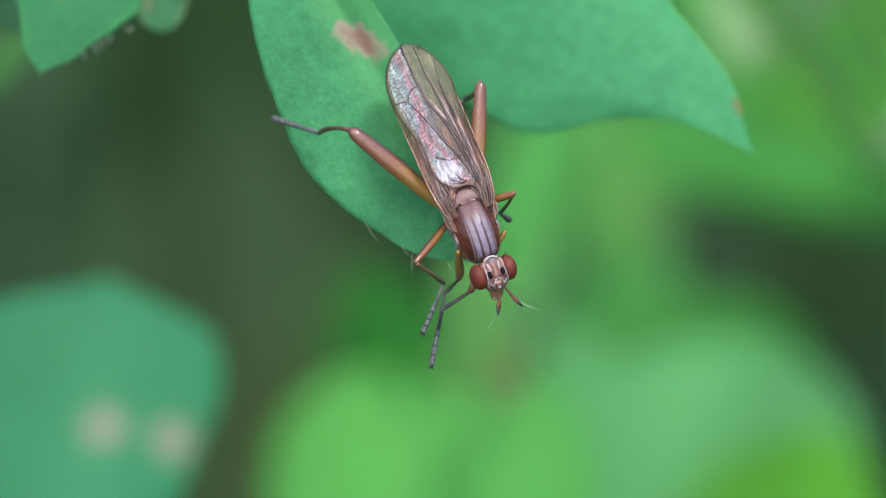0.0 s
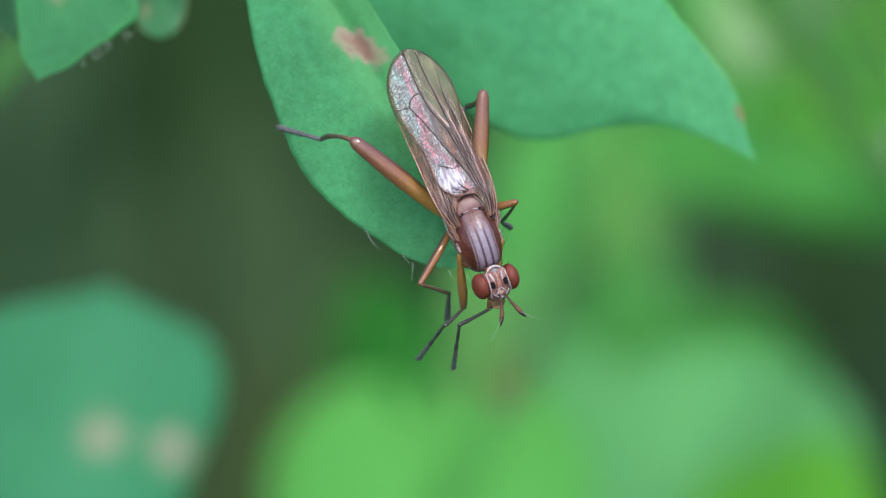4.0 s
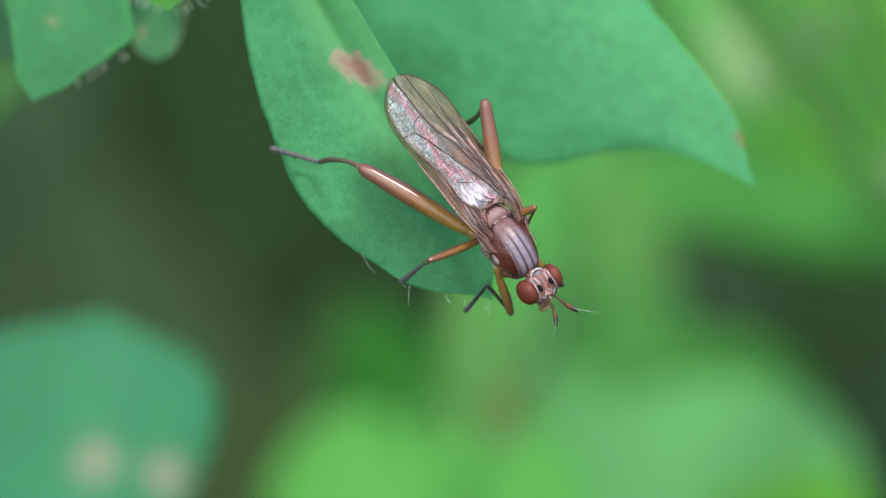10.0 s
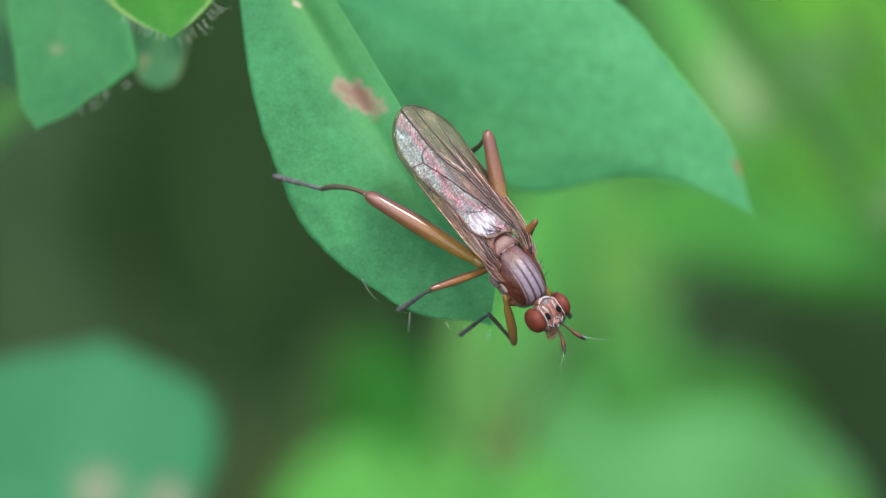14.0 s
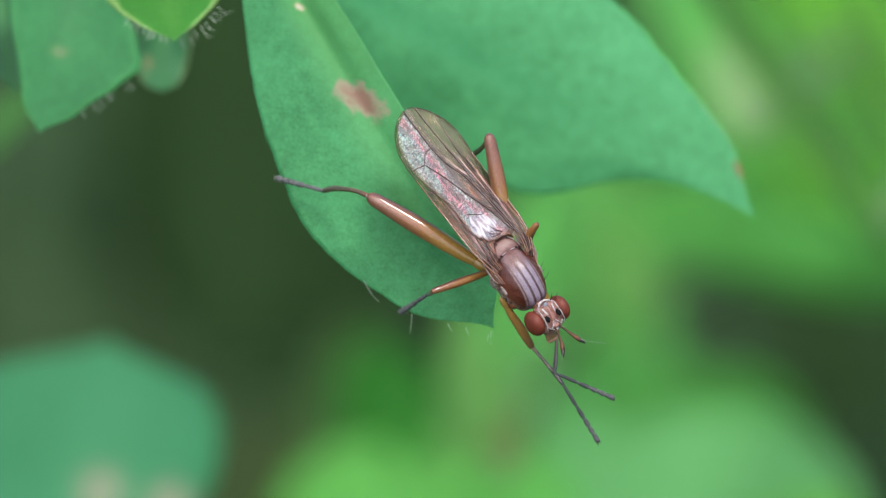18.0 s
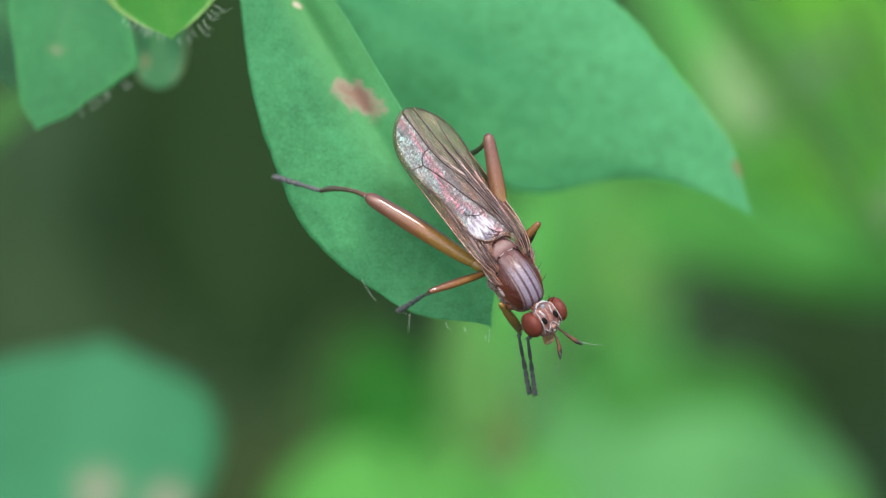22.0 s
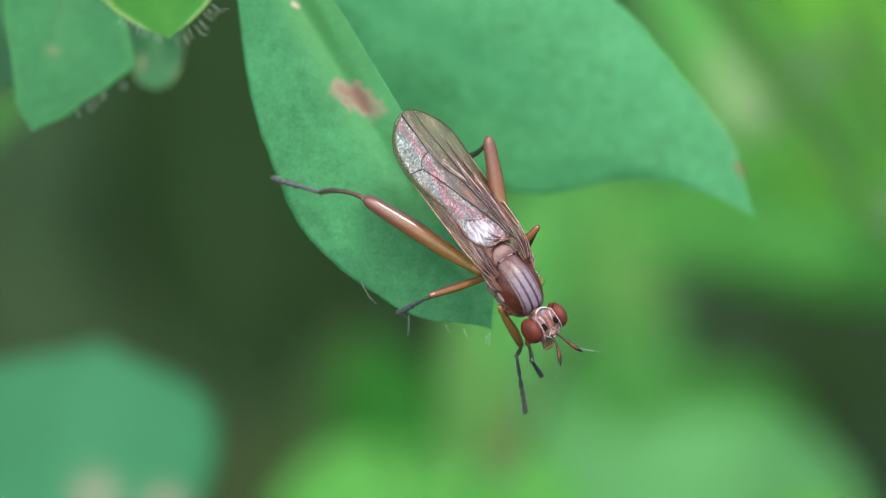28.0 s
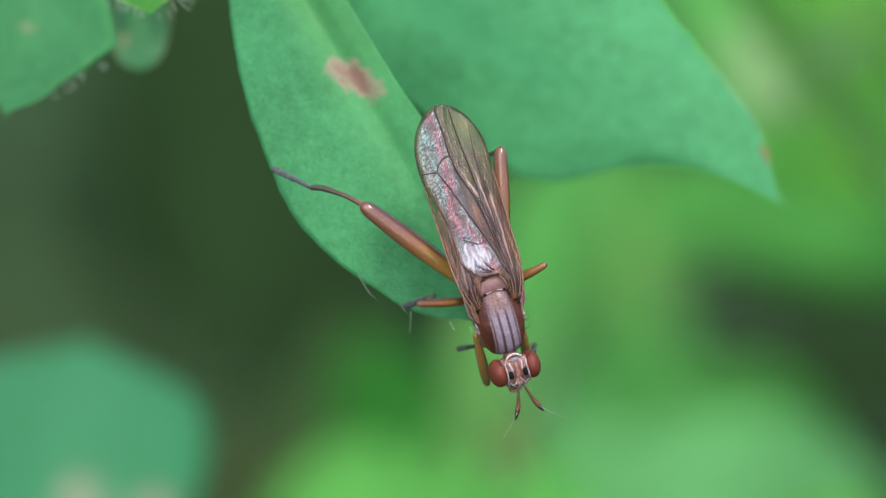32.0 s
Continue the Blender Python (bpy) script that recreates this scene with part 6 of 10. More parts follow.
    walk(legs['fore_right'][2], [
        (0, limb(1.484, -1.501, -1.196, 0.835, -0.481, -0.267)), (0.17, limb(1.743, -1.6, -1.058, 0.812, -0.437, -0.387)), (0.33, limb(1.98, -1.691, -0.87, 0.775, -0.386, -0.501)),
        (0.5, limb(2.188, -1.77, -0.637, 0.725, -0.328, -0.606)), (0.75, limb(2.002, -1.676, -0.776, 0.612, -0.283, -0.739)), (1, limb(1.799, -1.575, -0.894, 0.48, -0.228, -0.847)),
        (1.12, limb(1.878, -1.72, -1.159, 0.528, -0.217, -0.821)), (1.25, limb(1.924, -1.823, -1.461, 0.575, -0.204, -0.792)), (1.38, limb(1.927, -1.877, -1.79, 0.62, -0.191, -0.761)),
        (1.5, limb(1.881, -1.881, -2.131, 0.663, -0.177, -0.727)), (1.67, limb(2.08, -2.011, -1.785, 0.707, -0.244, -0.664)), (1.83, limb(2.223, -2.09, -1.394, 0.743, -0.309, -0.594)),
        (2, limb(2.306, -2.114, -0.974, 0.771, -0.335, -0.518)), (2.25, limb(2.366, -1.682, -0.769, 0.673, -0.315, -0.669)), (2.5, limb(2.393, -1.22, -0.59, 0.551, -0.249, -0.796)),
        (2.75, limb(2.253, -1.251, -0.601, 0.395, -0.148, -0.907)), (3, limb(2.109, -1.281, -0.613, 0.22, -0.04, -0.975)), (3.5, limb(2.208, -2.187, -1.188, 0.065, -0.430, -0.900)),
        (4.5, limb(2.232, -1.371, -0.768, 0.37, -0.15, -0.917)), (5.5, limb(2.146, -1.096, -0.837, 0.548, -0.151, -0.823)), (6, limb(2.375, -0.77, -0.669, 0.522, -0.076, -0.849)),
        (6.5, limb(2.361, -0.833, -0.665, 0.508, -0.068, -0.859)), (6.75, limb(2.026, -1.269, -0.682, 0.398, -0.238, -0.886)), (7, limb(1.638, -1.688, -0.654, 0.271, -0.399, -0.876)),
        (7.12, limb(1.89, -1.331, -0.711, 0.137, -0.309, -0.941)), (7.25, limb(2.117, -0.96, -0.824, -0.003, -0.211, -0.978)), (7.38, limb(2.309, -0.588, -0.989, -0.142, -0.105, -0.984)),
        (7.5, limb(2.457, -0.224, -1.2, -0.276, 0.003, -0.961)), (7.58, limb(2.253, -0.221, -0.947, -0.218, -0.008, -0.976)), (7.67, limb(2.01, -0.238, -0.754, -0.159, -0.019, -0.987)),
        (7.75, limb(1.741, -0.274, -0.628, -0.1, -0.029, -0.995)), (7.83, limb(1.463, -0.325, -0.574, -0.039, -0.04, -0.998)), (7.92, limb(1.192, -0.391, -0.593, 0.021, -0.051, -0.999)),
        (8, limb(0.944, -0.465, -0.681, 0.081, -0.061, -0.995)), (8.25, limb(0.998, -0.6, -0.607, 0.097, -0.086, -0.992)), (8.5, limb(1.065, -0.732, -0.559, 0.113, -0.112, -0.987)),
        (8.75, limb(0.89, -0.973, -0.799, 0.11, -0.143, -0.984)), (9, limb(0.686, -1.219, -1.005, 0.107, -0.174, -0.979)), (10, limb(0.602, -1.079, -1.054, 0.072, -0.094, -0.993)),
        (11, limb(0.568, -1.171, -1.065, -0.023, -0.092, -0.995)), (12, limb(0.511, -1.264, -1.139, -0.04, -0.123, -0.992)), (13, limb(0.498, -1.239, -1.155, -0.057, -0.122, -0.991)),
        (14, limb(0.475, -1.222, -1.172, -0.045, -0.132, -0.99)), (14.5, limb(0.477, -1.226, -1.172, -0.043, -0.133, -0.99)), (14.83, limb(0.554, -1.247, -1.102, 0.008, -0.12, -0.993)),
        (15.17, limb(0.784, -1.273, -0.967, 0.137, -0.089, -0.987)), (15.5, limb(1.141, -1.242, -0.898, 0.301, -0.045, -0.953)), (15.83, limb(1.513, -1.131, -0.961, 0.456, 0, -0.89)),
        (16.17, limb(1.776, -0.99, -1.097, 0.566, 0.034, -0.824)), (16.5, limb(1.869, -0.921, -1.171, 0.607, 0.048, -0.793)), (16.67, limb(2.054, -0.709, -1.231, 0.717, 0.077, -0.693)),
        (16.83, limb(2.208, -0.482, -1.326, 0.81, 0.105, -0.577)), (17, limb(2.324, -0.246, -1.454, 0.884, 0.13, -0.448)), (17.25, limb(2.845, -0.218, -1.618, 0.842, 0.103, -0.53)),
        (17.5, limb(3.281, -0.208, -1.741, 0.791, 0.075, -0.607)), (18, limb(3.64, -0.295, -1.494, 0.888, 0.123, -0.444)), (18.17, limb(3.383, -0.566, -1.359, 0.888, 0.03, -0.46)),
        (18.33, limb(3.022, -0.83, -1.242, 0.88, -0.064, -0.471)), (18.5, limb(2.57, -1.07, -1.157, 0.864, -0.157, -0.479)), (18.75, limb(2.423, -0.837, -0.995, 0.767, -0.069, -0.638)),
        (19, limb(2.244, -0.59, -0.873, 0.637, 0.022, -0.771)), (19.5, limb(2.372, -0.692, -0.941, 0.667, 0.041, -0.744)), (20, limb(2.472, -0.785, -1.036, 0.696, 0.06, -0.716)),
        (20.5, limb(2.186, -0.732, -0.857, 0.694, 0.011, -0.72)), (21, limb(1.873, -0.657, -0.731, 0.69, -0.038, -0.723)), (22, limb(1.577, -0.769, -0.773, 0.678, -0.060, -0.729)),
        (23, limb(1.605, -0.882, -0.77, 0.578, -0.007, -0.816)), (24, limb(1.607, -0.97, -0.779, 0.511, -0.028, -0.859)), (25, limb(1.812, -1.484, -0.884, 0.485, -0.1, -0.868)),
        (25.25, limb(1.805, -1.528, -0.912, 0.26, -0.06, -0.94)), (25.5, limb(1.798, -1.571, -0.94, 0.02, -0.02, -0.99)), (27.5, limb(1.715, -1.426, -0.951, 0.247, -0.061, -0.967)),
        (27.67, limb(1.798, -1.328, -0.867, 0.401, -0.064, -0.914)), (27.83, limb(1.881, -1.225, -0.79, 0.545, -0.066, -0.836)), (28, limb(1.962, -1.116, -0.72, 0.674, -0.066, -0.736)),
        (28.5, limb(1.979, -1.097, -0.723, 0.697, -0.057, -0.714)), (28.67, limb(1.691, -1.099, -0.634, 0.525, -0.046, -0.85)), (28.83, limb(1.401, -1.07, -0.607, 0.327, -0.033, -0.945)),
        (29, limb(1.121, -1.015, -0.643, 0.113, -0.018, -0.993)), (29.17, limb(1.089, -0.771, -0.587, 0.124, -0.053, -0.991)), (29.33, limb(1.078, -0.522, -0.575, 0.135, -0.089, -0.987)),
        (29.5, limb(1.09, -0.279, -0.603, 0.146, -0.124, -0.982)), (29.75, limb(0.971, -0.538, -0.664, 0.132, -0.064, -0.989)), (30, limb(0.862, -0.802, -0.749, 0.117, -0.003, -0.993)),
        (31, limb(0.671, -0.748, -0.863, 0.167, -0.022, -0.986)), (31.5, limb(0.672, -0.711, -0.88, 0.108, -0.059, -0.992)), (32, limb(0.684, -0.672, -0.903, 0.049, -0.096, -0.994)),
    ])
    walk(legs['fore_left'][0], [
        (0, limb(0.6, 0.66, -0.55, 0.531, -0.642, -0.553)), (0.17, limb(0.6, 0.66, -0.55, 0.572, -0.637, -0.517)), (0.33, limb(0.6, 0.66, -0.55, 0.611, -0.629, -0.48)),
        (0.5, limb(0.6, 0.66, -0.55, 0.648, -0.62, -0.442)), (0.62, limb(0.6, 0.66, -0.55, 0.653, -0.577, -0.491)), (0.75, limb(0.6, 0.66, -0.55, 0.654, -0.531, -0.539)),
        (0.88, limb(0.6, 0.66, -0.55, 0.653, -0.484, -0.583)), (1, limb(0.6, 0.66, -0.55, 0.648, -0.434, -0.626)), (1.17, limb(0.616, 0.639, -0.558, 0.643, -0.559, -0.524)),
        (1.33, limb(0.633, 0.617, -0.566, 0.62, -0.67, -0.408)), (1.5, limb(0.649, 0.596, -0.574, 0.582, -0.763, -0.281)), (1.67, limb(0.642, 0.606, -0.57, 0.59, -0.759, -0.276)),
        (1.83, limb(0.634, 0.616, -0.566, 0.598, -0.754, -0.271)), (2, limb(0.627, 0.627, -0.562, 0.606, -0.749, -0.266)), (2.12, limb(0.62, 0.635, -0.559, 0.668, -0.676, -0.312)),
        (2.25, limb(0.614, 0.643, -0.556, 0.722, -0.594, -0.355)), (2.38, limb(0.607, 0.652, -0.553, 0.767, -0.506, -0.394)), (2.5, limb(0.6, 0.66, -0.55, 0.804, -0.413, -0.428)),
        (3, limb(0.6, 0.66, -0.55, 0.72, -0.409, -0.561)), (3.5, limb(0.6, 0.66, -0.55, 0.767, -0.349, -0.538)), (4.5, limb(0.687, 0.592, -0.58, 0.776, -0.481, -0.407)),
        (5.5, limb(0.773, 0.524, -0.61, 0.759, -0.596, -0.262)), (6, limb(0.612, 0.652, -0.553, 0.831, -0.511, -0.22)), (6.5, limb(0.618, 0.649, -0.555, 0.828, -0.512, -0.228)),
        (6.58, limb(0.615, 0.651, -0.554, 0.782, -0.452, -0.429)), (6.67, limb(0.612, 0.653, -0.553, 0.699, -0.372, -0.61)), (6.75, limb(0.609, 0.655, -0.552, 0.584, -0.274, -0.764)),
        (6.83, limb(0.606, 0.656, -0.552, 0.443, -0.164, -0.882)), (6.92, limb(0.603, 0.658, -0.551, 0.28, -0.046, -0.959)), (7, limb(0.6, 0.66, -0.55, 0.105, 0.073, -0.992)),
        (7.17, limb(0.6, 0.66, -0.55, 0.244, 0.121, -0.962)), (7.33, limb(0.6, 0.66, -0.55, 0.377, 0.167, -0.911)), (7.5, limb(0.6, 0.66, -0.55, 0.502, 0.208, -0.839)),
        (7.75, limb(0.6, 0.66, -0.55, 0.677, 0.093, -0.73)), (8, limb(0.6, 0.66, -0.55, 0.815, -0.028, -0.579)), (8.5, limb(0.6, 0.66, -0.55, 0.847, 0.149, -0.511)),
        (9, limb(0.6, 0.66, -0.55, 0.84, -0.012, -0.543)), (9.5, limb(0.6, 0.66, -0.55, 0.781, 0.077, -0.62)), (10, limb(0.6, 0.66, -0.55, 0.708, 0.166, -0.687)),
        (13, limb(0.6, 0.66, -0.55, 0.695, 0.169, -0.699)), (14.5, limb(0.6, 0.66, -0.55, 0.709, 0.181, -0.682)), (15.17, limb(0.6, 0.66, -0.55, 0.722, 0.059, -0.689)),
        (15.83, limb(0.6, 0.66, -0.55, 0.718, -0.166, -0.675)), (16.5, limb(0.6, 0.66, -0.55, 0.701, -0.285, -0.653)), (16.62, limb(0.6, 0.66, -0.55, 0.68, -0.264, -0.684)),
        (16.75, limb(0.6, 0.66, -0.55, 0.658, -0.243, -0.713)), (16.88, limb(0.6, 0.66, -0.55, 0.634, -0.221, -0.741)), (17, limb(0.6, 0.66, -0.55, 0.609, -0.199, -0.768)),
        (17.25, limb(0.6, 0.66, -0.55, 0.682, -0.219, -0.698)), (17.5, limb(0.6, 0.66, -0.55, 0.747, -0.236, -0.622)), (17.62, limb(0.6, 0.66, -0.55, 0.76, -0.184, -0.623)),
        (17.75, limb(0.6, 0.66, -0.55, 0.771, -0.132, -0.623)), (17.88, limb(0.6, 0.66, -0.55, 0.78, -0.079, -0.621)), (18, limb(0.6, 0.66, -0.55, 0.786, -0.026, -0.618)),
        (18.17, limb(0.6, 0.66, -0.55, 0.814, -0.152, -0.561)), (18.33, limb(0.6, 0.66, -0.55, 0.825, -0.275, -0.494)), (18.5, limb(0.6, 0.66, -0.55, 0.82, -0.392, -0.417)),
        (18.75, limb(0.6, 0.66, -0.55, 0.793, -0.297, -0.531)), (19, limb(0.6, 0.66, -0.55, 0.748, -0.196, -0.634)), (20, limb(0.6, 0.66, -0.55, 0.774, -0.31, -0.553)),
        (21, limb(0.6, 0.66, -0.55, 0.648, -0.283, -0.707)), (22, limb(0.6, 0.66, -0.55, 0.552, -0.235, -0.8)), (23, limb(0.6, 0.66, -0.55, 0.574, -0.266, -0.774)),
        (24, limb(0.6, 0.66, -0.55, 0.557, -0.309, -0.771)), (24.5, limb(0.6, 0.66, -0.55, 0.534, -0.344, -0.772)), (25, limb(0.6, 0.66, -0.55, 0.51, -0.379, -0.772)),
        (25.5, limb(0.6, 0.66, -0.55, 0.509, -0.394, -0.765)), (27.5, limb(0.6, 0.66, -0.55, 0.566, -0.393, -0.725)), (28, limb(0.6, 0.66, -0.55, 0.614, -0.413, -0.673)),
        (28.5, limb(0.6, 0.66, -0.55, 0.606, -0.39, -0.693)), (28.67, limb(0.6, 0.66, -0.55, 0.644, -0.253, -0.722)), (28.83, limb(0.6, 0.66, -0.55, 0.668, -0.11, -0.736)),
        (29, limb(0.6, 0.66, -0.55, 0.678, 0.036, -0.734)), (29.25, limb(0.6, 0.66, -0.55, 0.655, -0.053, -0.754)), (29.5, limb(0.6, 0.66, -0.55, 0.626, -0.142, -0.767)),
        (30, limb(0.6, 0.66, -0.55, 0.549, 0.001, -0.836)), (31, limb(0.6, 0.66, -0.55, 0.591, 0.04, -0.805)), (32, limb(0.6, 0.66, -0.55, 0.647, 0.06, -0.761)),
    ])
    walk(legs['fore_left'][1], [
        (0, limb(1.636, -0.592, -1.628, 0.251, -0.776, 0.578)), (0.17, limb(1.715, -0.581, -1.559, 0.228, -0.768, 0.598)), (0.33, limb(1.792, -0.567, -1.487, 0.205, -0.759, 0.618)),
        (0.5, limb(1.864, -0.549, -1.412, 0.182, -0.748, 0.638)), (0.62, limb(1.873, -0.465, -1.508, 0.136, -0.742, 0.656)), (0.75, limb(1.875, -0.376, -1.6, 0.09, -0.734, 0.673)),
        (0.88, limb(1.872, -0.283, -1.688, 0.044, -0.724, 0.688)), (1, limb(1.864, -0.185, -1.771, -0.003, -0.712, 0.702)), (1.17, limb(1.87, -0.452, -1.579, 0.075, -0.744, 0.664)),
        (1.33, limb(1.842, -0.689, -1.361, 0.153, -0.769, 0.621)), (1.5, limb(1.783, -0.892, -1.122, 0.229, -0.787, 0.573)), (1.67, limb(1.792, -0.873, -1.108, 0.257, -0.721, 0.644)),
        (1.83, limb(1.801, -0.854, -1.094, 0.283, -0.647, 0.708)), (2, limb(1.81, -0.835, -1.08, 0.305, -0.566, 0.766)), (2.12, limb(1.923, -0.683, -1.168, 0.315, -0.584, 0.748)),
        (2.25, limb(2.02, -0.516, -1.248, 0.324, -0.601, 0.731)), (2.38, limb(2.103, -0.336, -1.321, 0.333, -0.617, 0.712)), (2.5, limb(2.168, -0.145, -1.385, 0.342, -0.634, 0.694)),
        (3, limb(2.004, -0.137, -1.644, 0.264, -0.673, 0.691)), (3.5, limb(2.096, -0.021, -1.600, 0.084, -0.966, 0.243)), (4.5, limb(2.201, -0.346, -1.374, 0.223, -0.559, 0.799)),
        (5.5, limb(2.253, -0.639, -1.121, 0.167, -0.405, 0.899)), (6, limb(2.233, -0.344, -0.982, 0.157, -0.318, 0.935)), (6.5, limb(2.233, -0.349, -0.999, 0.169, -0.333, 0.927)),
        (6.58, limb(2.139, -0.231, -1.391, 0.11, -0.265, 0.958)), (6.67, limb(1.975, -0.073, -1.744, 0.049, -0.195, 0.98)), (6.75, limb(1.749, 0.119, -2.041, -0.012, -0.122, 0.992)),
        (6.83, limb(1.469, 0.336, -2.271, -0.073, -0.049, 0.996)), (6.92, limb(1.15, 0.568, -2.42, -0.133, 0.025, 0.991)), (7, limb(0.805, 0.803, -2.484, -0.192, 0.099, 0.976)),
        (7.17, limb(1.076, 0.897, -2.426, -0.295, 0.017, 0.955)), (7.33, limb(1.336, 0.985, -2.326, -0.392, -0.066, 0.917)), (7.5, limb(1.579, 1.066, -2.187, -0.483, -0.147, 0.863)),
        (7.75, limb(1.921, 0.841, -1.973, -0.32, -0.011, 0.947)), (8, limb(2.189, 0.605, -1.68, -0.14, 0.125, 0.982)), (8.5, limb(2.251, 0.951, -1.546, -0.152, 0.008, 0.988)),
        (9, limb(2.237, 0.636, -1.609, -0.116, -0.184, 0.976)), (9.5, limb(2.122, 0.811, -1.76, -0.109, -0.187, 0.976)), (10, limb(1.98, 0.983, -1.889, -0.102, -0.19, 0.976)),
        (13, limb(1.955, 0.989, -1.913, -0.089, -0.199, 0.976)), (14.5, limb(1.982, 1.012, -1.88, -0.096, -0.195, 0.976)), (15.17, limb(2.008, 0.776, -1.894, 0.023, -0.254, 0.967)),
        (15.83, limb(2.001, 0.335, -1.867, 0.241, -0.352, 0.905)), (16.5, limb(1.967, 0.104, -1.824, 0.353, -0.396, 0.848)), (16.62, limb(1.926, 0.145, -1.884, 0.361, -0.379, 0.852)),
        (16.75, limb(1.882, 0.186, -1.941, 0.369, -0.362, 0.856)), (16.88, limb(1.836, 0.229, -1.995, 0.377, -0.345, 0.86)), (17, limb(1.788, 0.272, -2.047, 0.385, -0.327, 0.863)),
        (17.25, limb(1.929, 0.234, -1.912, 0.457, -0.369, 0.809)), (17.5, limb(2.057, 0.2, -1.762, 0.525, -0.408, 0.747)), (17.62, limb(2.082, 0.301, -1.765, 0.566, -0.478, 0.671)),
        (17.75, limb(2.103, 0.403, -1.765, 0.601, -0.543, 0.586)), (17.88, limb(2.12, 0.506, -1.762, 0.628, -0.601, 0.494)), (18, limb(2.133, 0.609, -1.755, 0.648, -0.651, 0.396)),
        (18.17, limb(2.186, 0.364, -1.645, 0.584, -0.694, 0.421)), (18.33, limb(2.209, 0.125, -1.513, 0.516, -0.733, 0.444)), (18.5, limb(2.199, -0.104, -1.362, 0.445, -0.766, 0.464)),
        (18.75, limb(2.147, 0.08, -1.586, 0.312, -0.701, 0.642)), (19, limb(2.059, 0.278, -1.786, 0.163, -0.597, 0.785)), (20, limb(2.108, 0.056, -1.628, 0.231, -0.622, 0.748)),
        (21, limb(1.864, 0.109, -1.928, 0.115, -0.465, 0.878)), (22, limb(1.676, 0.202, -2.11, 0.096, -0.49, 0.866)), (23, limb(1.719, 0.141, -2.06, 0.055, -0.482, 0.874)),
        (24, limb(1.687, 0.058, -2.053, 0.038, -0.501, 0.865)), (24.5, limb(1.641, -0.011, -2.056, 0.205, -0.544, 0.814)), (25, limb(1.594, -0.079, -2.056, 0.365, -0.569, 0.737)),
        (25.5, limb(1.593, -0.109, -2.042, 0.395, -0.556, 0.731)), (27.5, limb(1.704, -0.105, -1.964, 0.359, -0.511, 0.781)), (28, limb(1.797, -0.146, -1.862, 0.35, -0.432, 0.831)),
        (28.5, limb(1.782, -0.101, -1.901, 0.359, -0.432, 0.827)), (28.67, limb(1.855, 0.167, -1.958, 0.194, -0.291, 0.937)), (28.83, limb(1.903, 0.446, -1.985, 0.018, -0.134, 0.991)),
        (29, limb(1.922, 0.73, -1.982, -0.16, 0.032, 0.987)), (29.25, limb(1.877, 0.557, -2.02, -0.302, 0.144, 0.942)), (29.5, limb(1.821, 0.384, -2.045, -0.434, 0.251, 0.865)),
        (30, limb(1.67, 0.663, -2.18, -0.346, 0.07, 0.936)), (31, limb(1.753, 0.738, -2.12, -0.373, 0.056, 0.926)), (32, limb(1.861, 0.777, -2.033, -0.35, 0.028, 0.936)),
    ])
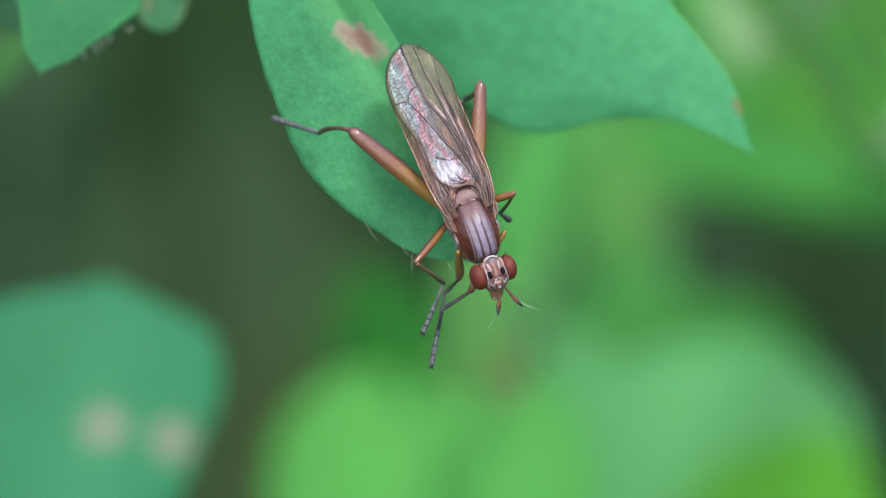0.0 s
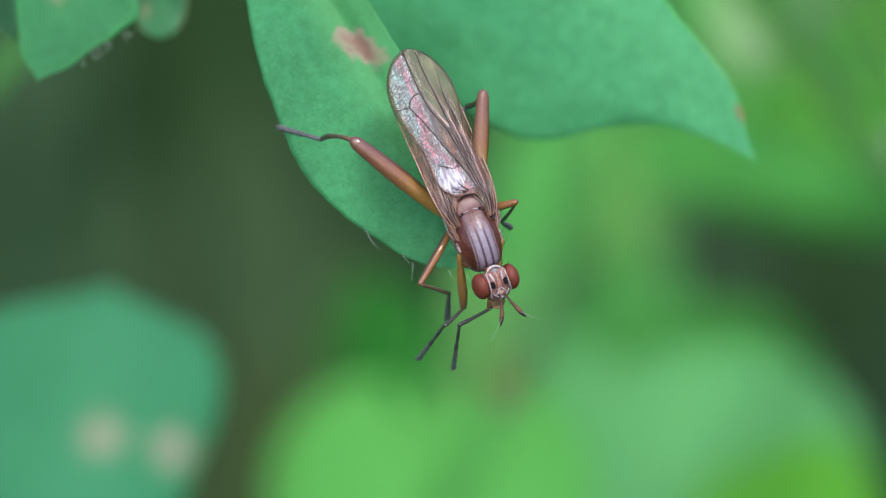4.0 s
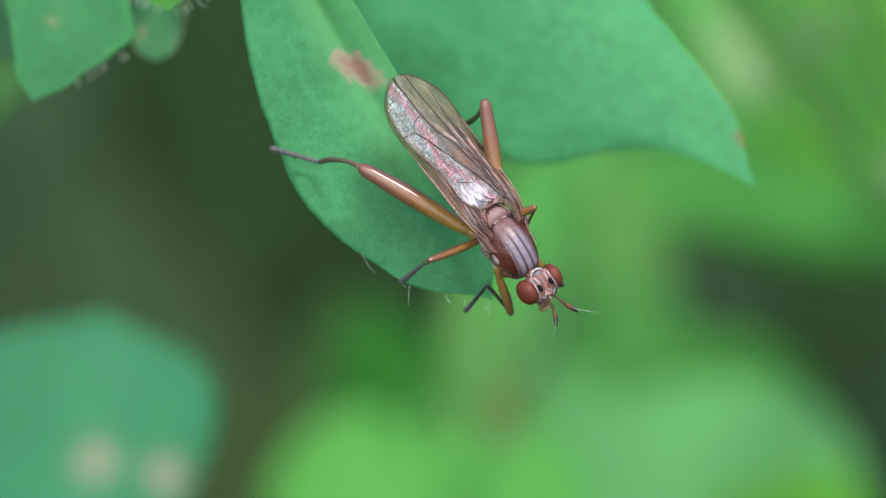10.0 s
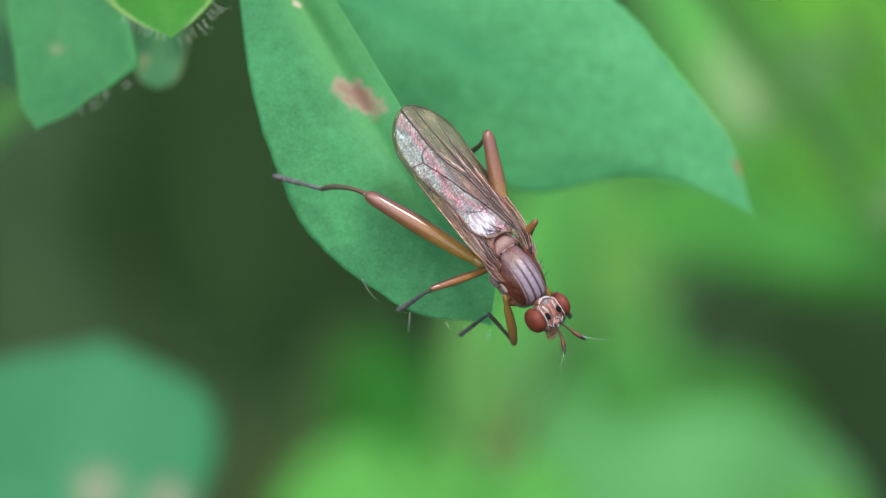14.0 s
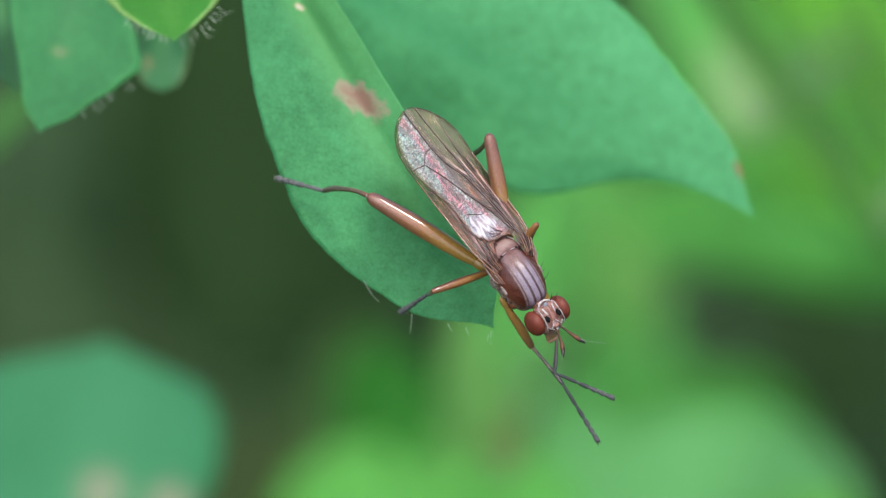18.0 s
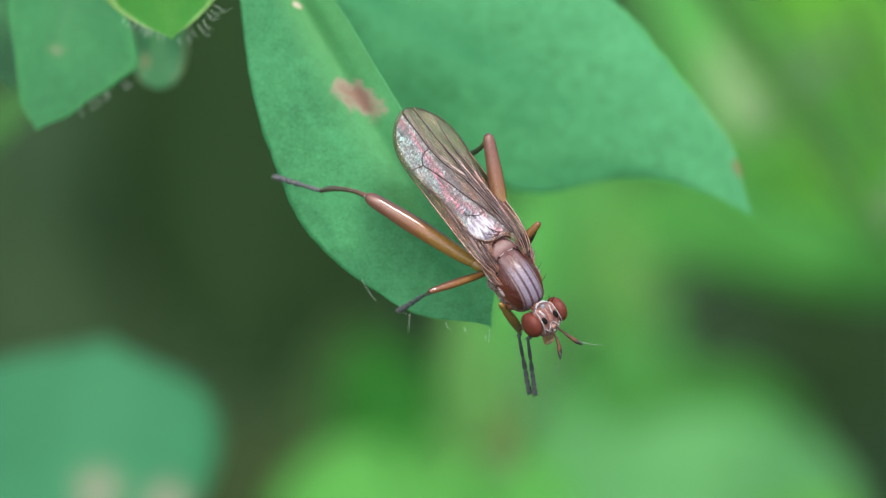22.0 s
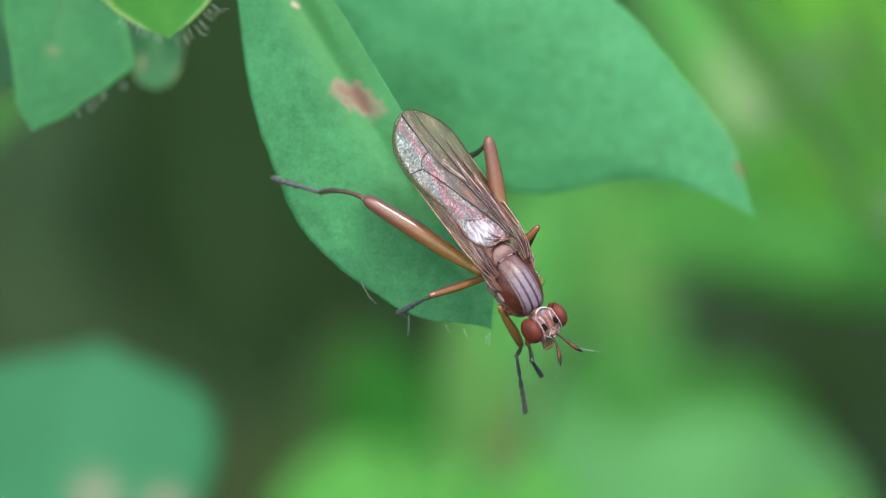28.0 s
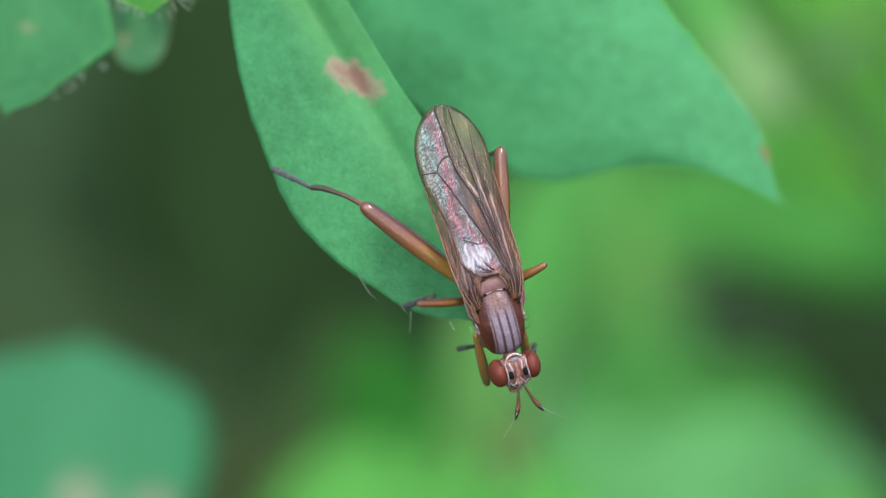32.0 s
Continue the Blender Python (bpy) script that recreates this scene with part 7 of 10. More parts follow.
    walk(legs['fore_left'][2], [
        (0, limb(2.05, -1.873, -0.674, 0.474, -0.224, -0.851)), (0.17, limb(2.092, -1.848, -0.571, 0.604, -0.282, -0.746)), (0.33, limb(2.13, -1.819, -0.466, 0.714, -0.332, -0.616)),
        (0.5, limb(2.164, -1.784, -0.359, 0.802, -0.371, -0.468)), (0.62, limb(2.097, -1.689, -0.425, 0.704, -0.341, -0.623)), (0.75, limb(2.024, -1.587, -0.489, 0.582, -0.299, -0.757)),
        (0.88, limb(1.944, -1.477, -0.552, 0.439, -0.246, -0.864)), (1, limb(1.86, -1.361, -0.612, 0.282, -0.185, -0.941)), (1.17, limb(1.994, -1.678, -0.483, 0.433, -0.203, -0.878)),
        (1.33, limb(2.095, -1.957, -0.336, 0.573, -0.215, -0.791)), (1.5, limb(2.161, -2.191, -0.177, 0.697, -0.222, -0.682)), (1.67, limb(2.217, -2.062, -0.046, 0.765, -0.33, -0.553)),
        (1.83, limb(2.268, -1.921, 0.075, 0.808, -0.427, -0.406)), (2, limb(2.314, -1.769, 0.183, 0.824, -0.575, -0.245)), (2.12, limb(2.442, -1.646, 0.067, 0.791, -0.436, -0.429)),
        (2.25, limb(2.556, -1.507, -0.043, 0.726, -0.344, -0.596)), (2.38, limb(2.653, -1.355, -0.145, 0.631, -0.239, -0.738)), (2.5, limb(2.732, -1.19, -0.24, 0.511, -0.123, -0.851)),
        (3, limb(2.44, -1.247, -0.504, 0.341, -0.068, -0.938)), (3.5, limb(2.234, -1.616, -1.199, 0.450, -0.140, -0.882)), (4.5, limb(2.568, -1.269, -0.056, 0.433, -0.046, -0.9)),
        (5.5, limb(2.528, -1.307, 0.363, 0.509, -0.002, -0.861)), (6, limb(2.491, -0.869, 0.56, 0.553, 0.08, -0.829)), (6.5, limb(2.512, -0.899, 0.531, 0.551, 0.091, -0.83)),
        (6.58, limb(2.32, -0.669, 0.19, 0.429, 0.121, -0.895)), (6.67, limb(2.056, -0.394, -0.127, 0.3, 0.148, -0.943)), (6.75, limb(1.729, -0.082, -0.404, 0.164, 0.172, -0.971)),
        (6.83, limb(1.349, 0.255, -0.627, 0.025, 0.193, -0.981)), (6.92, limb(0.93, 0.609, -0.786, -0.114, 0.209, -0.971)), (7, limb(0.488, 0.966, -0.873, -0.252, 0.222, -0.942)),
        (7.17, limb(0.589, 0.924, -0.85, -0.076, 0.27, -0.96)), (7.33, limb(0.688, 0.877, -0.813, 0.103, 0.309, -0.945)), (7.5, limb(0.782, 0.824, -0.762, 0.278, 0.338, -0.899)),
        (7.75, limb(1.393, 0.822, -0.41, 0.252, 0.233, -0.939)), (8, limb(1.957, 0.812, -0.059, 0.223, 0.125, -0.967)), (8.5, limb(2, 0.964, 0.085, 0.172, 0.231, -0.958)),
        (9, limb(2.046, 0.332, 0.002, 0.072, 0.371, -0.926)), (9.5, limb(1.942, 0.502, -0.149, 0.047, 0.384, -0.922)), (10, limb(1.812, 0.669, -0.278, 0.022, 0.397, -0.917)),
        (13, limb(1.809, 0.661, -0.303, 0.042, 0.386, -0.922)), (14.5, limb(1.823, 0.69, -0.269, 0.048, 0.383, -0.923)), (15.17, limb(2.045, 0.356, -0.299, 0.129, 0.371, -0.92)),
        (15.83, limb(2.399, -0.245, -0.374, 0.276, 0.342, -0.898)), (16.5, limb(2.55, -0.549, -0.426, 0.353, 0.323, -0.878)), (16.62, limb(2.522, -0.48, -0.478, 0.52, 0.287, -0.805)),
        (16.75, limb(2.492, -0.411, -0.528, 0.668, 0.242, -0.704)), (16.88, limb(2.459, -0.34, -0.577, 0.793, 0.188, -0.579)), (17, limb(2.423, -0.268, -0.623, 0.892, 0.128, -0.434)),
        (17.25, limb(2.683, -0.376, -0.577, 0.957, 0.018, -0.288)), (17.5, limb(2.922, -0.473, -0.529, 0.987, -0.093, -0.131)), (17.62, limb(3.017, -0.488, -0.658, 0.975, 0.102, -0.198)),
        (17.75, limb(3.095, -0.493, -0.798, 0.922, 0.292, -0.256)), (17.88, limb(3.157, -0.485, -0.947, 0.829, 0.469, -0.303)), (18, limb(3.201, -0.465, -1.102, 0.702, 0.627, -0.338)),
        (18.17, limb(3.149, -0.781, -0.95, 0.702, 0.497, -0.511)), (18.33, limb(3.06, -1.084, -0.78, 0.668, 0.344, -0.66)), (18.5, limb(2.933, -1.369, -0.597, 0.604, 0.174, -0.778)),
        (18.75, limb(2.662, -1.076, -0.527, 0.737, 0.194, -0.648)), (19, limb(2.328, -0.708, -0.491, 0.844, 0.206, -0.495)), (20, limb(2.49, -0.97, -0.393, 0.825, 0.244, -0.51)),
        (21, limb(2.054, -0.658, -0.48, 0.755, 0.139, -0.64)), (22, limb(1.836, -0.607, -0.681, 0.636, -0.070, -0.771)), (23, limb(1.81, -0.655, -0.617, 0.534, -0.045, -0.845)),
        (24, limb(1.75, -0.769, -0.626, 0.487, -0.055, -0.873)), (24.5, limb(1.98, -0.908, -0.713, 0.426, 0.123, -0.897)), (25, limb(2.197, -1.018, -0.84, 0.357, 0.229, -0.906)),
        (25.5, limb(2.244, -1.027, -0.836, 0.347, 0.236, -0.908)), (27.5, limb(2.296, -0.948, -0.675, 0.286, 0.282, -0.916)), (28, limb(2.375, -0.858, -0.49, 0.206, 0.336, -0.919)),
        (28.5, limb(2.374, -0.815, -0.537, 0.206, 0.33, -0.921)), (28.67, limb(2.176, -0.314, -0.413, 0.12, 0.317, -0.941)), (28.83, limb(1.931, 0.226, -0.35, 0.034, 0.302, -0.953)),
        (29, limb(1.658, 0.783, -0.354, -0.053, 0.285, -0.957)), (29.25, limb(1.378, 0.794, -0.465, -0.118, 0.29, -0.95)), (29.5, limb(1.104, 0.798, -0.618, -0.182, 0.293, -0.938)),
        (30, limb(1.098, 0.778, -0.637, -0.025, 0.139, -0.99)), (31, limb(1.137, 0.832, -0.593, 0.013, 0.128, -0.992)), (32, limb(1.283, 0.823, -0.488, 0.018, 0.19, -0.982)),
    ])
    walk(legs['mid_right'][0], [
        (0, limb(-0.7, -0.5, -0.55, 0.497, -0.797, 0.342)), (0.12, limb(-0.7, -0.5, -0.55, 0.47, -0.782, 0.41)), (0.25, limb(-0.7, -0.5, -0.55, 0.441, -0.761, 0.475)),
        (0.38, limb(-0.7, -0.5, -0.55, 0.409, -0.737, 0.538)), (0.5, limb(-0.7, -0.5, -0.55, 0.375, -0.709, 0.598)), (0.62, limb(-0.7, -0.5, -0.55, 0.459, -0.754, 0.469)),
        (0.75, limb(-0.7, -0.5, -0.55, 0.532, -0.781, 0.328)), (0.88, limb(-0.7, -0.5, -0.55, 0.591, -0.787, 0.179)), (1, limb(-0.7, -0.5, -0.55, 0.634, -0.773, 0.024)),
        (1.08, limb(-0.7, -0.5, -0.55, 0.628, -0.777, 0.028)), (1.17, limb(-0.7, -0.5, -0.55, 0.623, -0.782, 0.031)), (1.25, limb(-0.7, -0.5, -0.55, 0.617, -0.786, 0.035)),
        (1.33, limb(-0.7, -0.5, -0.55, 0.611, -0.79, 0.038)), (1.42, limb(-0.7, -0.5, -0.55, 0.606, -0.795, 0.042)), (1.5, limb(-0.7, -0.5, -0.55, 0.6, -0.799, 0.045)),
        (1.67, limb(-0.7, -0.5, -0.55, 0.524, -0.82, 0.231)), (1.83, limb(-0.7, -0.5, -0.55, 0.426, -0.808, 0.408)), (2, limb(-0.7, -0.5, -0.55, 0.311, -0.762, 0.568)),
        (2.12, limb(-0.692, -0.511, -0.554, 0.421, -0.824, 0.38)), (2.25, limb(-0.683, -0.521, -0.557, 0.509, -0.843, 0.172)), (2.38, limb(-0.675, -0.532, -0.561, 0.572, -0.819, -0.044)),
        (2.5, limb(-0.666, -0.542, -0.564, 0.605, -0.753, -0.258)), (2.75, limb(-0.683, -0.521, -0.557, 0.669, -0.735, -0.114)), (3, limb(-0.7, -0.5, -0.55, 0.715, -0.698, 0.034)),
        (3.5, limb(-0.7, -0.5, -0.55, 0.712, -0.702, 0.03)), (4, limb(-0.7, -0.5, -0.55, 0.633, -0.771, 0.076)), (4.5, limb(-0.7, -0.5, -0.55, 0.431, -0.885, 0.174)),
        (5, limb(-0.7, -0.5, -0.55, 0.202, -0.944, 0.261)), (5.5, limb(-0.7, -0.5, -0.55, 0.093, -0.951, 0.295)), (6, limb(-0.7, -0.5, -0.55, 0.09, -0.966, 0.243)),
        (6.5, limb(-0.7, -0.5, -0.55, 0.053, -0.966, 0.253)), (6.75, limb(-0.7, -0.5, -0.55, 0.09, -0.895, 0.437)), (7, limb(-0.7, -0.5, -0.55, 0.124, -0.788, 0.603)),
        (7.5, limb(-0.7, -0.5, -0.55, 0.088, -0.766, 0.636)), (7.75, limb(-0.7, -0.5, -0.55, 0.06, -0.845, 0.531)), (8, limb(-0.7, -0.5, -0.55, 0.031, -0.909, 0.417)),
        (8.25, limb(-0.7, -0.5, -0.55, -0.016, -0.845, 0.535)), (8.5, limb(-0.7, -0.5, -0.55, -0.063, -0.764, 0.642)), (8.75, limb(-0.7, -0.5, -0.55, -0.09, -0.854, 0.513)),
        (9, limb(-0.7, -0.5, -0.55, -0.115, -0.922, 0.371)), (9.5, limb(-0.7, -0.5, -0.55, -0.148, -0.947, 0.286)), (10, limb(-0.7, -0.5, -0.55, -0.139, -0.945, 0.296)),
        (10.5, limb(-0.7, -0.5, -0.55, -0.121, -0.961, 0.249)), (11, limb(-0.7, -0.5, -0.55, -0.168, -0.972, 0.163)), (11.5, limb(-0.7, -0.5, -0.55, -0.197, -0.969, 0.148)),
        (12, limb(-0.7, -0.5, -0.55, -0.194, -0.969, 0.155)), (12.5, limb(-0.7, -0.5, -0.55, -0.188, -0.969, 0.158)), (13, limb(-0.7, -0.5, -0.55, -0.191, -0.97, 0.153)),
        (13.5, limb(-0.7, -0.5, -0.55, -0.192, -0.969, 0.153)), (14, limb(-0.7, -0.5, -0.55, -0.201, -0.966, 0.16)), (14.5, limb(-0.7, -0.5, -0.55, -0.193, -0.965, 0.177)),
        (16.5, limb(-0.7, -0.5, -0.55, -0.182, -0.967, 0.178)), (17, limb(-0.7, -0.5, -0.55, -0.186, -0.969, 0.162)), (17.5, limb(-0.7, -0.5, -0.55, -0.175, -0.967, 0.187)),
        (18, limb(-0.7, -0.5, -0.55, -0.186, -0.968, 0.168)), (18.5, limb(-0.7, -0.5, -0.55, -0.176, -0.965, 0.194)), (19, limb(-0.7, -0.5, -0.55, -0.185, -0.967, 0.174)),
        (19.5, limb(-0.7, -0.5, -0.55, -0.194, -0.965, 0.178)), (20, limb(-0.7, -0.5, -0.55, -0.199, -0.963, 0.181)), (20.5, limb(-0.7, -0.5, -0.55, -0.187, -0.967, 0.17)),
        (21, limb(-0.7, -0.5, -0.55, -0.176, -0.966, 0.187)), (21.5, limb(-0.7, -0.5, -0.55, -0.192, -0.964, 0.186)), (22, limb(-0.7, -0.5, -0.55, -0.19, -0.964, 0.185)),
        (22.5, limb(-0.7, -0.5, -0.55, -0.197, -0.963, 0.185)), (23, limb(-0.7, -0.5, -0.55, -0.186, -0.963, 0.197)), (23.5, limb(-0.7, -0.5, -0.55, -0.203, -0.961, 0.187)),
        (24, limb(-0.7, -0.5, -0.55, -0.195, -0.966, 0.172)), (24.5, limb(-0.7, -0.5, -0.55, -0.203, -0.962, 0.181)), (25, limb(-0.7, -0.5, -0.55, -0.192, -0.962, 0.194)),
        (25.5, limb(-0.7, -0.5, -0.55, -0.197, -0.959, 0.205)), (27.5, limb(-0.7, -0.5, -0.55, -0.201, -0.956, 0.215)), (28, limb(-0.7, -0.5, -0.55, -0.195, -0.956, 0.219)),
        (28.5, limb(-0.7, -0.5, -0.55, -0.187, -0.959, 0.215)), (28.67, limb(-0.7, -0.5, -0.55, -0.169, -0.928, 0.332)), (28.83, limb(-0.7, -0.5, -0.55, -0.148, -0.883, 0.444)),
        (29, limb(-0.7, -0.5, -0.55, -0.125, -0.826, 0.55)), (29.25, limb(-0.7, -0.5, -0.55, -0.062, -0.75, 0.659)), (29.5, limb(-0.7, -0.5, -0.55, 0.003, -0.658, 0.753)),
        (29.75, limb(-0.7, -0.5, -0.55, -0.04, -0.691, 0.721)), (30, limb(-0.7, -0.5, -0.55, -0.083, -0.722, 0.687)), (30.25, limb(-0.7, -0.5, -0.55, -0.124, -0.753, 0.647)),
        (30.5, limb(-0.7, -0.5, -0.55, -0.165, -0.78, 0.604)), (30.75, limb(-0.7, -0.5, -0.55, -0.166, -0.773, 0.612)), (31, limb(-0.7, -0.5, -0.55, -0.168, -0.767, 0.62)),
        (31.5, limb(-0.7, -0.5, -0.55, -0.2, -0.781, 0.591)), (32, limb(-0.7, -0.5, -0.55, -0.204, -0.8, 0.564)),
    ])
    walk(legs['mid_right'][1], [
        (0, limb(0.444, -2.334, 0.236, 0.441, 0.528, -0.726)), (0.12, limb(0.382, -2.298, 0.392, 0.489, 0.492, -0.72)), (0.25, limb(0.314, -2.251, 0.543, 0.536, 0.453, -0.712)),
        (0.38, limb(0.241, -2.195, 0.687, 0.581, 0.413, -0.702)), (0.5, limb(0.162, -2.13, 0.825, 0.623, 0.371, -0.688)), (0.62, limb(0.356, -2.235, 0.529, 0.562, 0.419, -0.713)),
        (0.75, limb(0.523, -2.296, 0.204, 0.498, 0.465, -0.732)), (0.88, limb(0.658, -2.31, -0.139, 0.43, 0.507, -0.747)), (1, limb(0.758, -2.278, -0.494, 0.36, 0.546, -0.757)),
        (1.08, limb(0.745, -2.288, -0.486, 0.396, 0.504, -0.768)), (1.17, limb(0.732, -2.298, -0.478, 0.431, 0.46, -0.777)), (1.25, limb(0.719, -2.308, -0.47, 0.464, 0.415, -0.783)),
        (1.33, limb(0.706, -2.318, -0.462, 0.496, 0.368, -0.786)), (1.42, limb(0.693, -2.328, -0.454, 0.526, 0.321, -0.788)), (1.5, limb(0.679, -2.337, -0.446, 0.555, 0.272, -0.786)),
        (1.67, limb(0.504, -2.386, -0.018, 0.567, 0.354, -0.744)), (1.83, limb(0.28, -2.358, 0.388, 0.574, 0.432, -0.696)), (2, limb(0.015, -2.253, 0.756, 0.576, 0.507, -0.641)),
        (2.12, limb(0.277, -2.405, 0.32, 0.482, 0.543, -0.687)), (2.25, limb(0.489, -2.46, -0.161, 0.383, 0.573, -0.725)), (2.38, limb(0.641, -2.416, -0.662, 0.279, 0.595, -0.754)),
        (2.5, limb(0.725, -2.275, -1.158, 0.172, 0.61, -0.774)), (2.75, limb(0.855, -2.211, -0.818, 0.226, 0.625, -0.747)), (3, limb(0.946, -2.105, -0.473, 0.28, 0.638, -0.717)),
        (3.5, limb(0.937, -2.114, -0.481, 0.294, 0.63, -0.719)), (4, limb(0.755, -2.272, -0.374, 0.279, 0.627, -0.728)), (4.5, limb(0.291, -2.537, -0.15, 0.247, 0.618, -0.746)),
        (5, limb(-0.236, -2.671, 0.049, 0.214, 0.609, -0.764)), (5.5, limb(-0.487, -2.687, 0.128, 0.199, 0.605, -0.771)), (6, limb(-0.494, -2.721, 0.01, 0.057, 0.736, -0.675)),
        (6.5, limb(-0.578, -2.722, 0.031, 0.052, 0.707, -0.705)), (6.75, limb(-0.492, -2.558, 0.455, 0.018, 0.736, -0.677)), (7, limb(-0.416, -2.312, 0.838, -0.017, 0.763, -0.646)),
        (7.5, limb(-0.498, -2.263, 0.914, 0.053, 0.71, -0.702)), (7.75, limb(-0.563, -2.444, 0.672, 0.11, 0.607, -0.787)), (8, limb(-0.63, -2.59, 0.408, 0.164, 0.49, -0.856)),
        (8.25, limb(-0.738, -2.443, 0.68, 0.089, 0.313, -0.946)), (8.5, limb(-0.845, -2.258, 0.926, 0.01, 0.121, -0.993)), (8.75, limb(-0.907, -2.464, 0.629, -0.024, 0.183, -0.983)),
        (9, limb(-0.964, -2.62, 0.303, -0.057, 0.245, -0.968)), (9.5, limb(-1.039, -2.678, 0.107, -0.07, 0.244, -0.967)), (10, limb(-1.02, -2.674, 0.13, -0.072, 0.246, -0.967)),
        (10.5, limb(-0.977, -2.71, 0.022, -0.079, 0.199, -0.977)), (11, limb(-1.087, -2.736, -0.174, -0.095, 0.236, -0.967)), (11.5, limb(-1.153, -2.729, -0.21, -0.08, 0.251, -0.965)),
        (12, limb(-1.147, -2.728, -0.193, -0.067, 0.253, -0.965)), (12.5, limb(-1.133, -2.729, -0.187, -0.085, 0.254, -0.964)), (13, limb(-1.139, -2.73, -0.199, -0.086, 0.254, -0.963)),
        (13.5, limb(-1.142, -2.729, -0.197, -0.088, 0.254, -0.963)), (14, limb(-1.162, -2.723, -0.181, -0.08, 0.25, -0.965)), (14.5, limb(-1.143, -2.72, -0.143, -0.079, 0.25, -0.965)),
        (16.5, limb(-1.118, -2.724, -0.141, -0.084, 0.247, -0.965)), (17, limb(-1.129, -2.729, -0.177, -0.079, 0.249, -0.965)), (17.5, limb(-1.102, -2.723, -0.12, -0.09, 0.246, -0.965)),
        (18, limb(-1.128, -2.726, -0.164, -0.089, 0.243, -0.966)), (18.5, limb(-1.105, -2.72, -0.103, -0.088, 0.244, -0.966)), (19, limb(-1.126, -2.724, -0.149, -0.077, 0.247, -0.966)),
        (19.5, limb(-1.147, -2.719, -0.14, -0.067, 0.247, -0.967)), (20, limb(-1.157, -2.715, -0.133, -0.066, 0.243, -0.968)), (20.5, limb(-1.131, -2.725, -0.158, -0.069, 0.241, -0.968)),
        (21, limb(-1.106, -2.723, -0.12, -0.07, 0.243, -0.967)), (21.5, limb(-1.142, -2.716, -0.123, -0.076, 0.243, -0.967)), (22, limb(-1.137, -2.718, -0.125, -0.086, 0.24, -0.967)),
        (22.5, limb(-1.152, -2.715, -0.125, -0.072, 0.243, -0.967)), (23, limb(-1.127, -2.714, -0.096, -0.079, 0.239, -0.968)), (23.5, limb(-1.168, -2.711, -0.12, -0.063, 0.238, -0.969)),
        (24, limb(-1.148, -2.721, -0.154, -0.065, 0.236, -0.97)), (24.5, limb(-1.166, -2.714, -0.135, -0.061, 0.236, -0.97)), (25, limb(-1.141, -2.713, -0.104, -0.057, 0.244, -0.968)),
        (25.5, limb(-1.153, -2.705, -0.077, -0.055, 0.241, -0.969)), (27.5, limb(-1.163, -2.698, -0.057, -0.066, 0.24, -0.969)), (28, limb(-1.149, -2.699, -0.047, -0.052, 0.238, -0.97)),
        (28.5, limb(-1.131, -2.705, -0.056, -0.063, 0.24, -0.969)), (28.67, limb(-1.088, -2.634, 0.214, 0.047, 0.381, -0.924)), (28.83, limb(-1.04, -2.532, 0.472, 0.156, 0.508, -0.847)),
        (29, limb(-0.987, -2.399, 0.715, 0.259, 0.618, -0.742)), (29.25, limb(-0.842, -2.225, 0.965, 0.292, 0.761, -0.58)), (29.5, limb(-0.694, -2.013, 1.182, 0.31, 0.867, -0.391)),
        (29.75, limb(-0.792, -2.09, 1.109, 0.274, 0.752, -0.6)), (30, limb(-0.89, -2.161, 1.03, 0.221, 0.593, -0.774)), (30.25, limb(-0.985, -2.231, 0.938, 0.175, 0.464, -0.869)),
        (30.5, limb(-1.079, -2.294, 0.839, 0.124, 0.321, -0.939)), (30.75, limb(-1.082, -2.279, 0.857, 0.088, 0.447, -0.89)), (31, limb(-1.086, -2.264, 0.875, 0.051, 0.565, -0.824)),
        (31.5, limb(-1.159, -2.297, 0.81, 0.095, 0.549, -0.83)), (32, limb(-1.17, -2.34, 0.748, -0.009, 0.442, -0.897)),
    ])
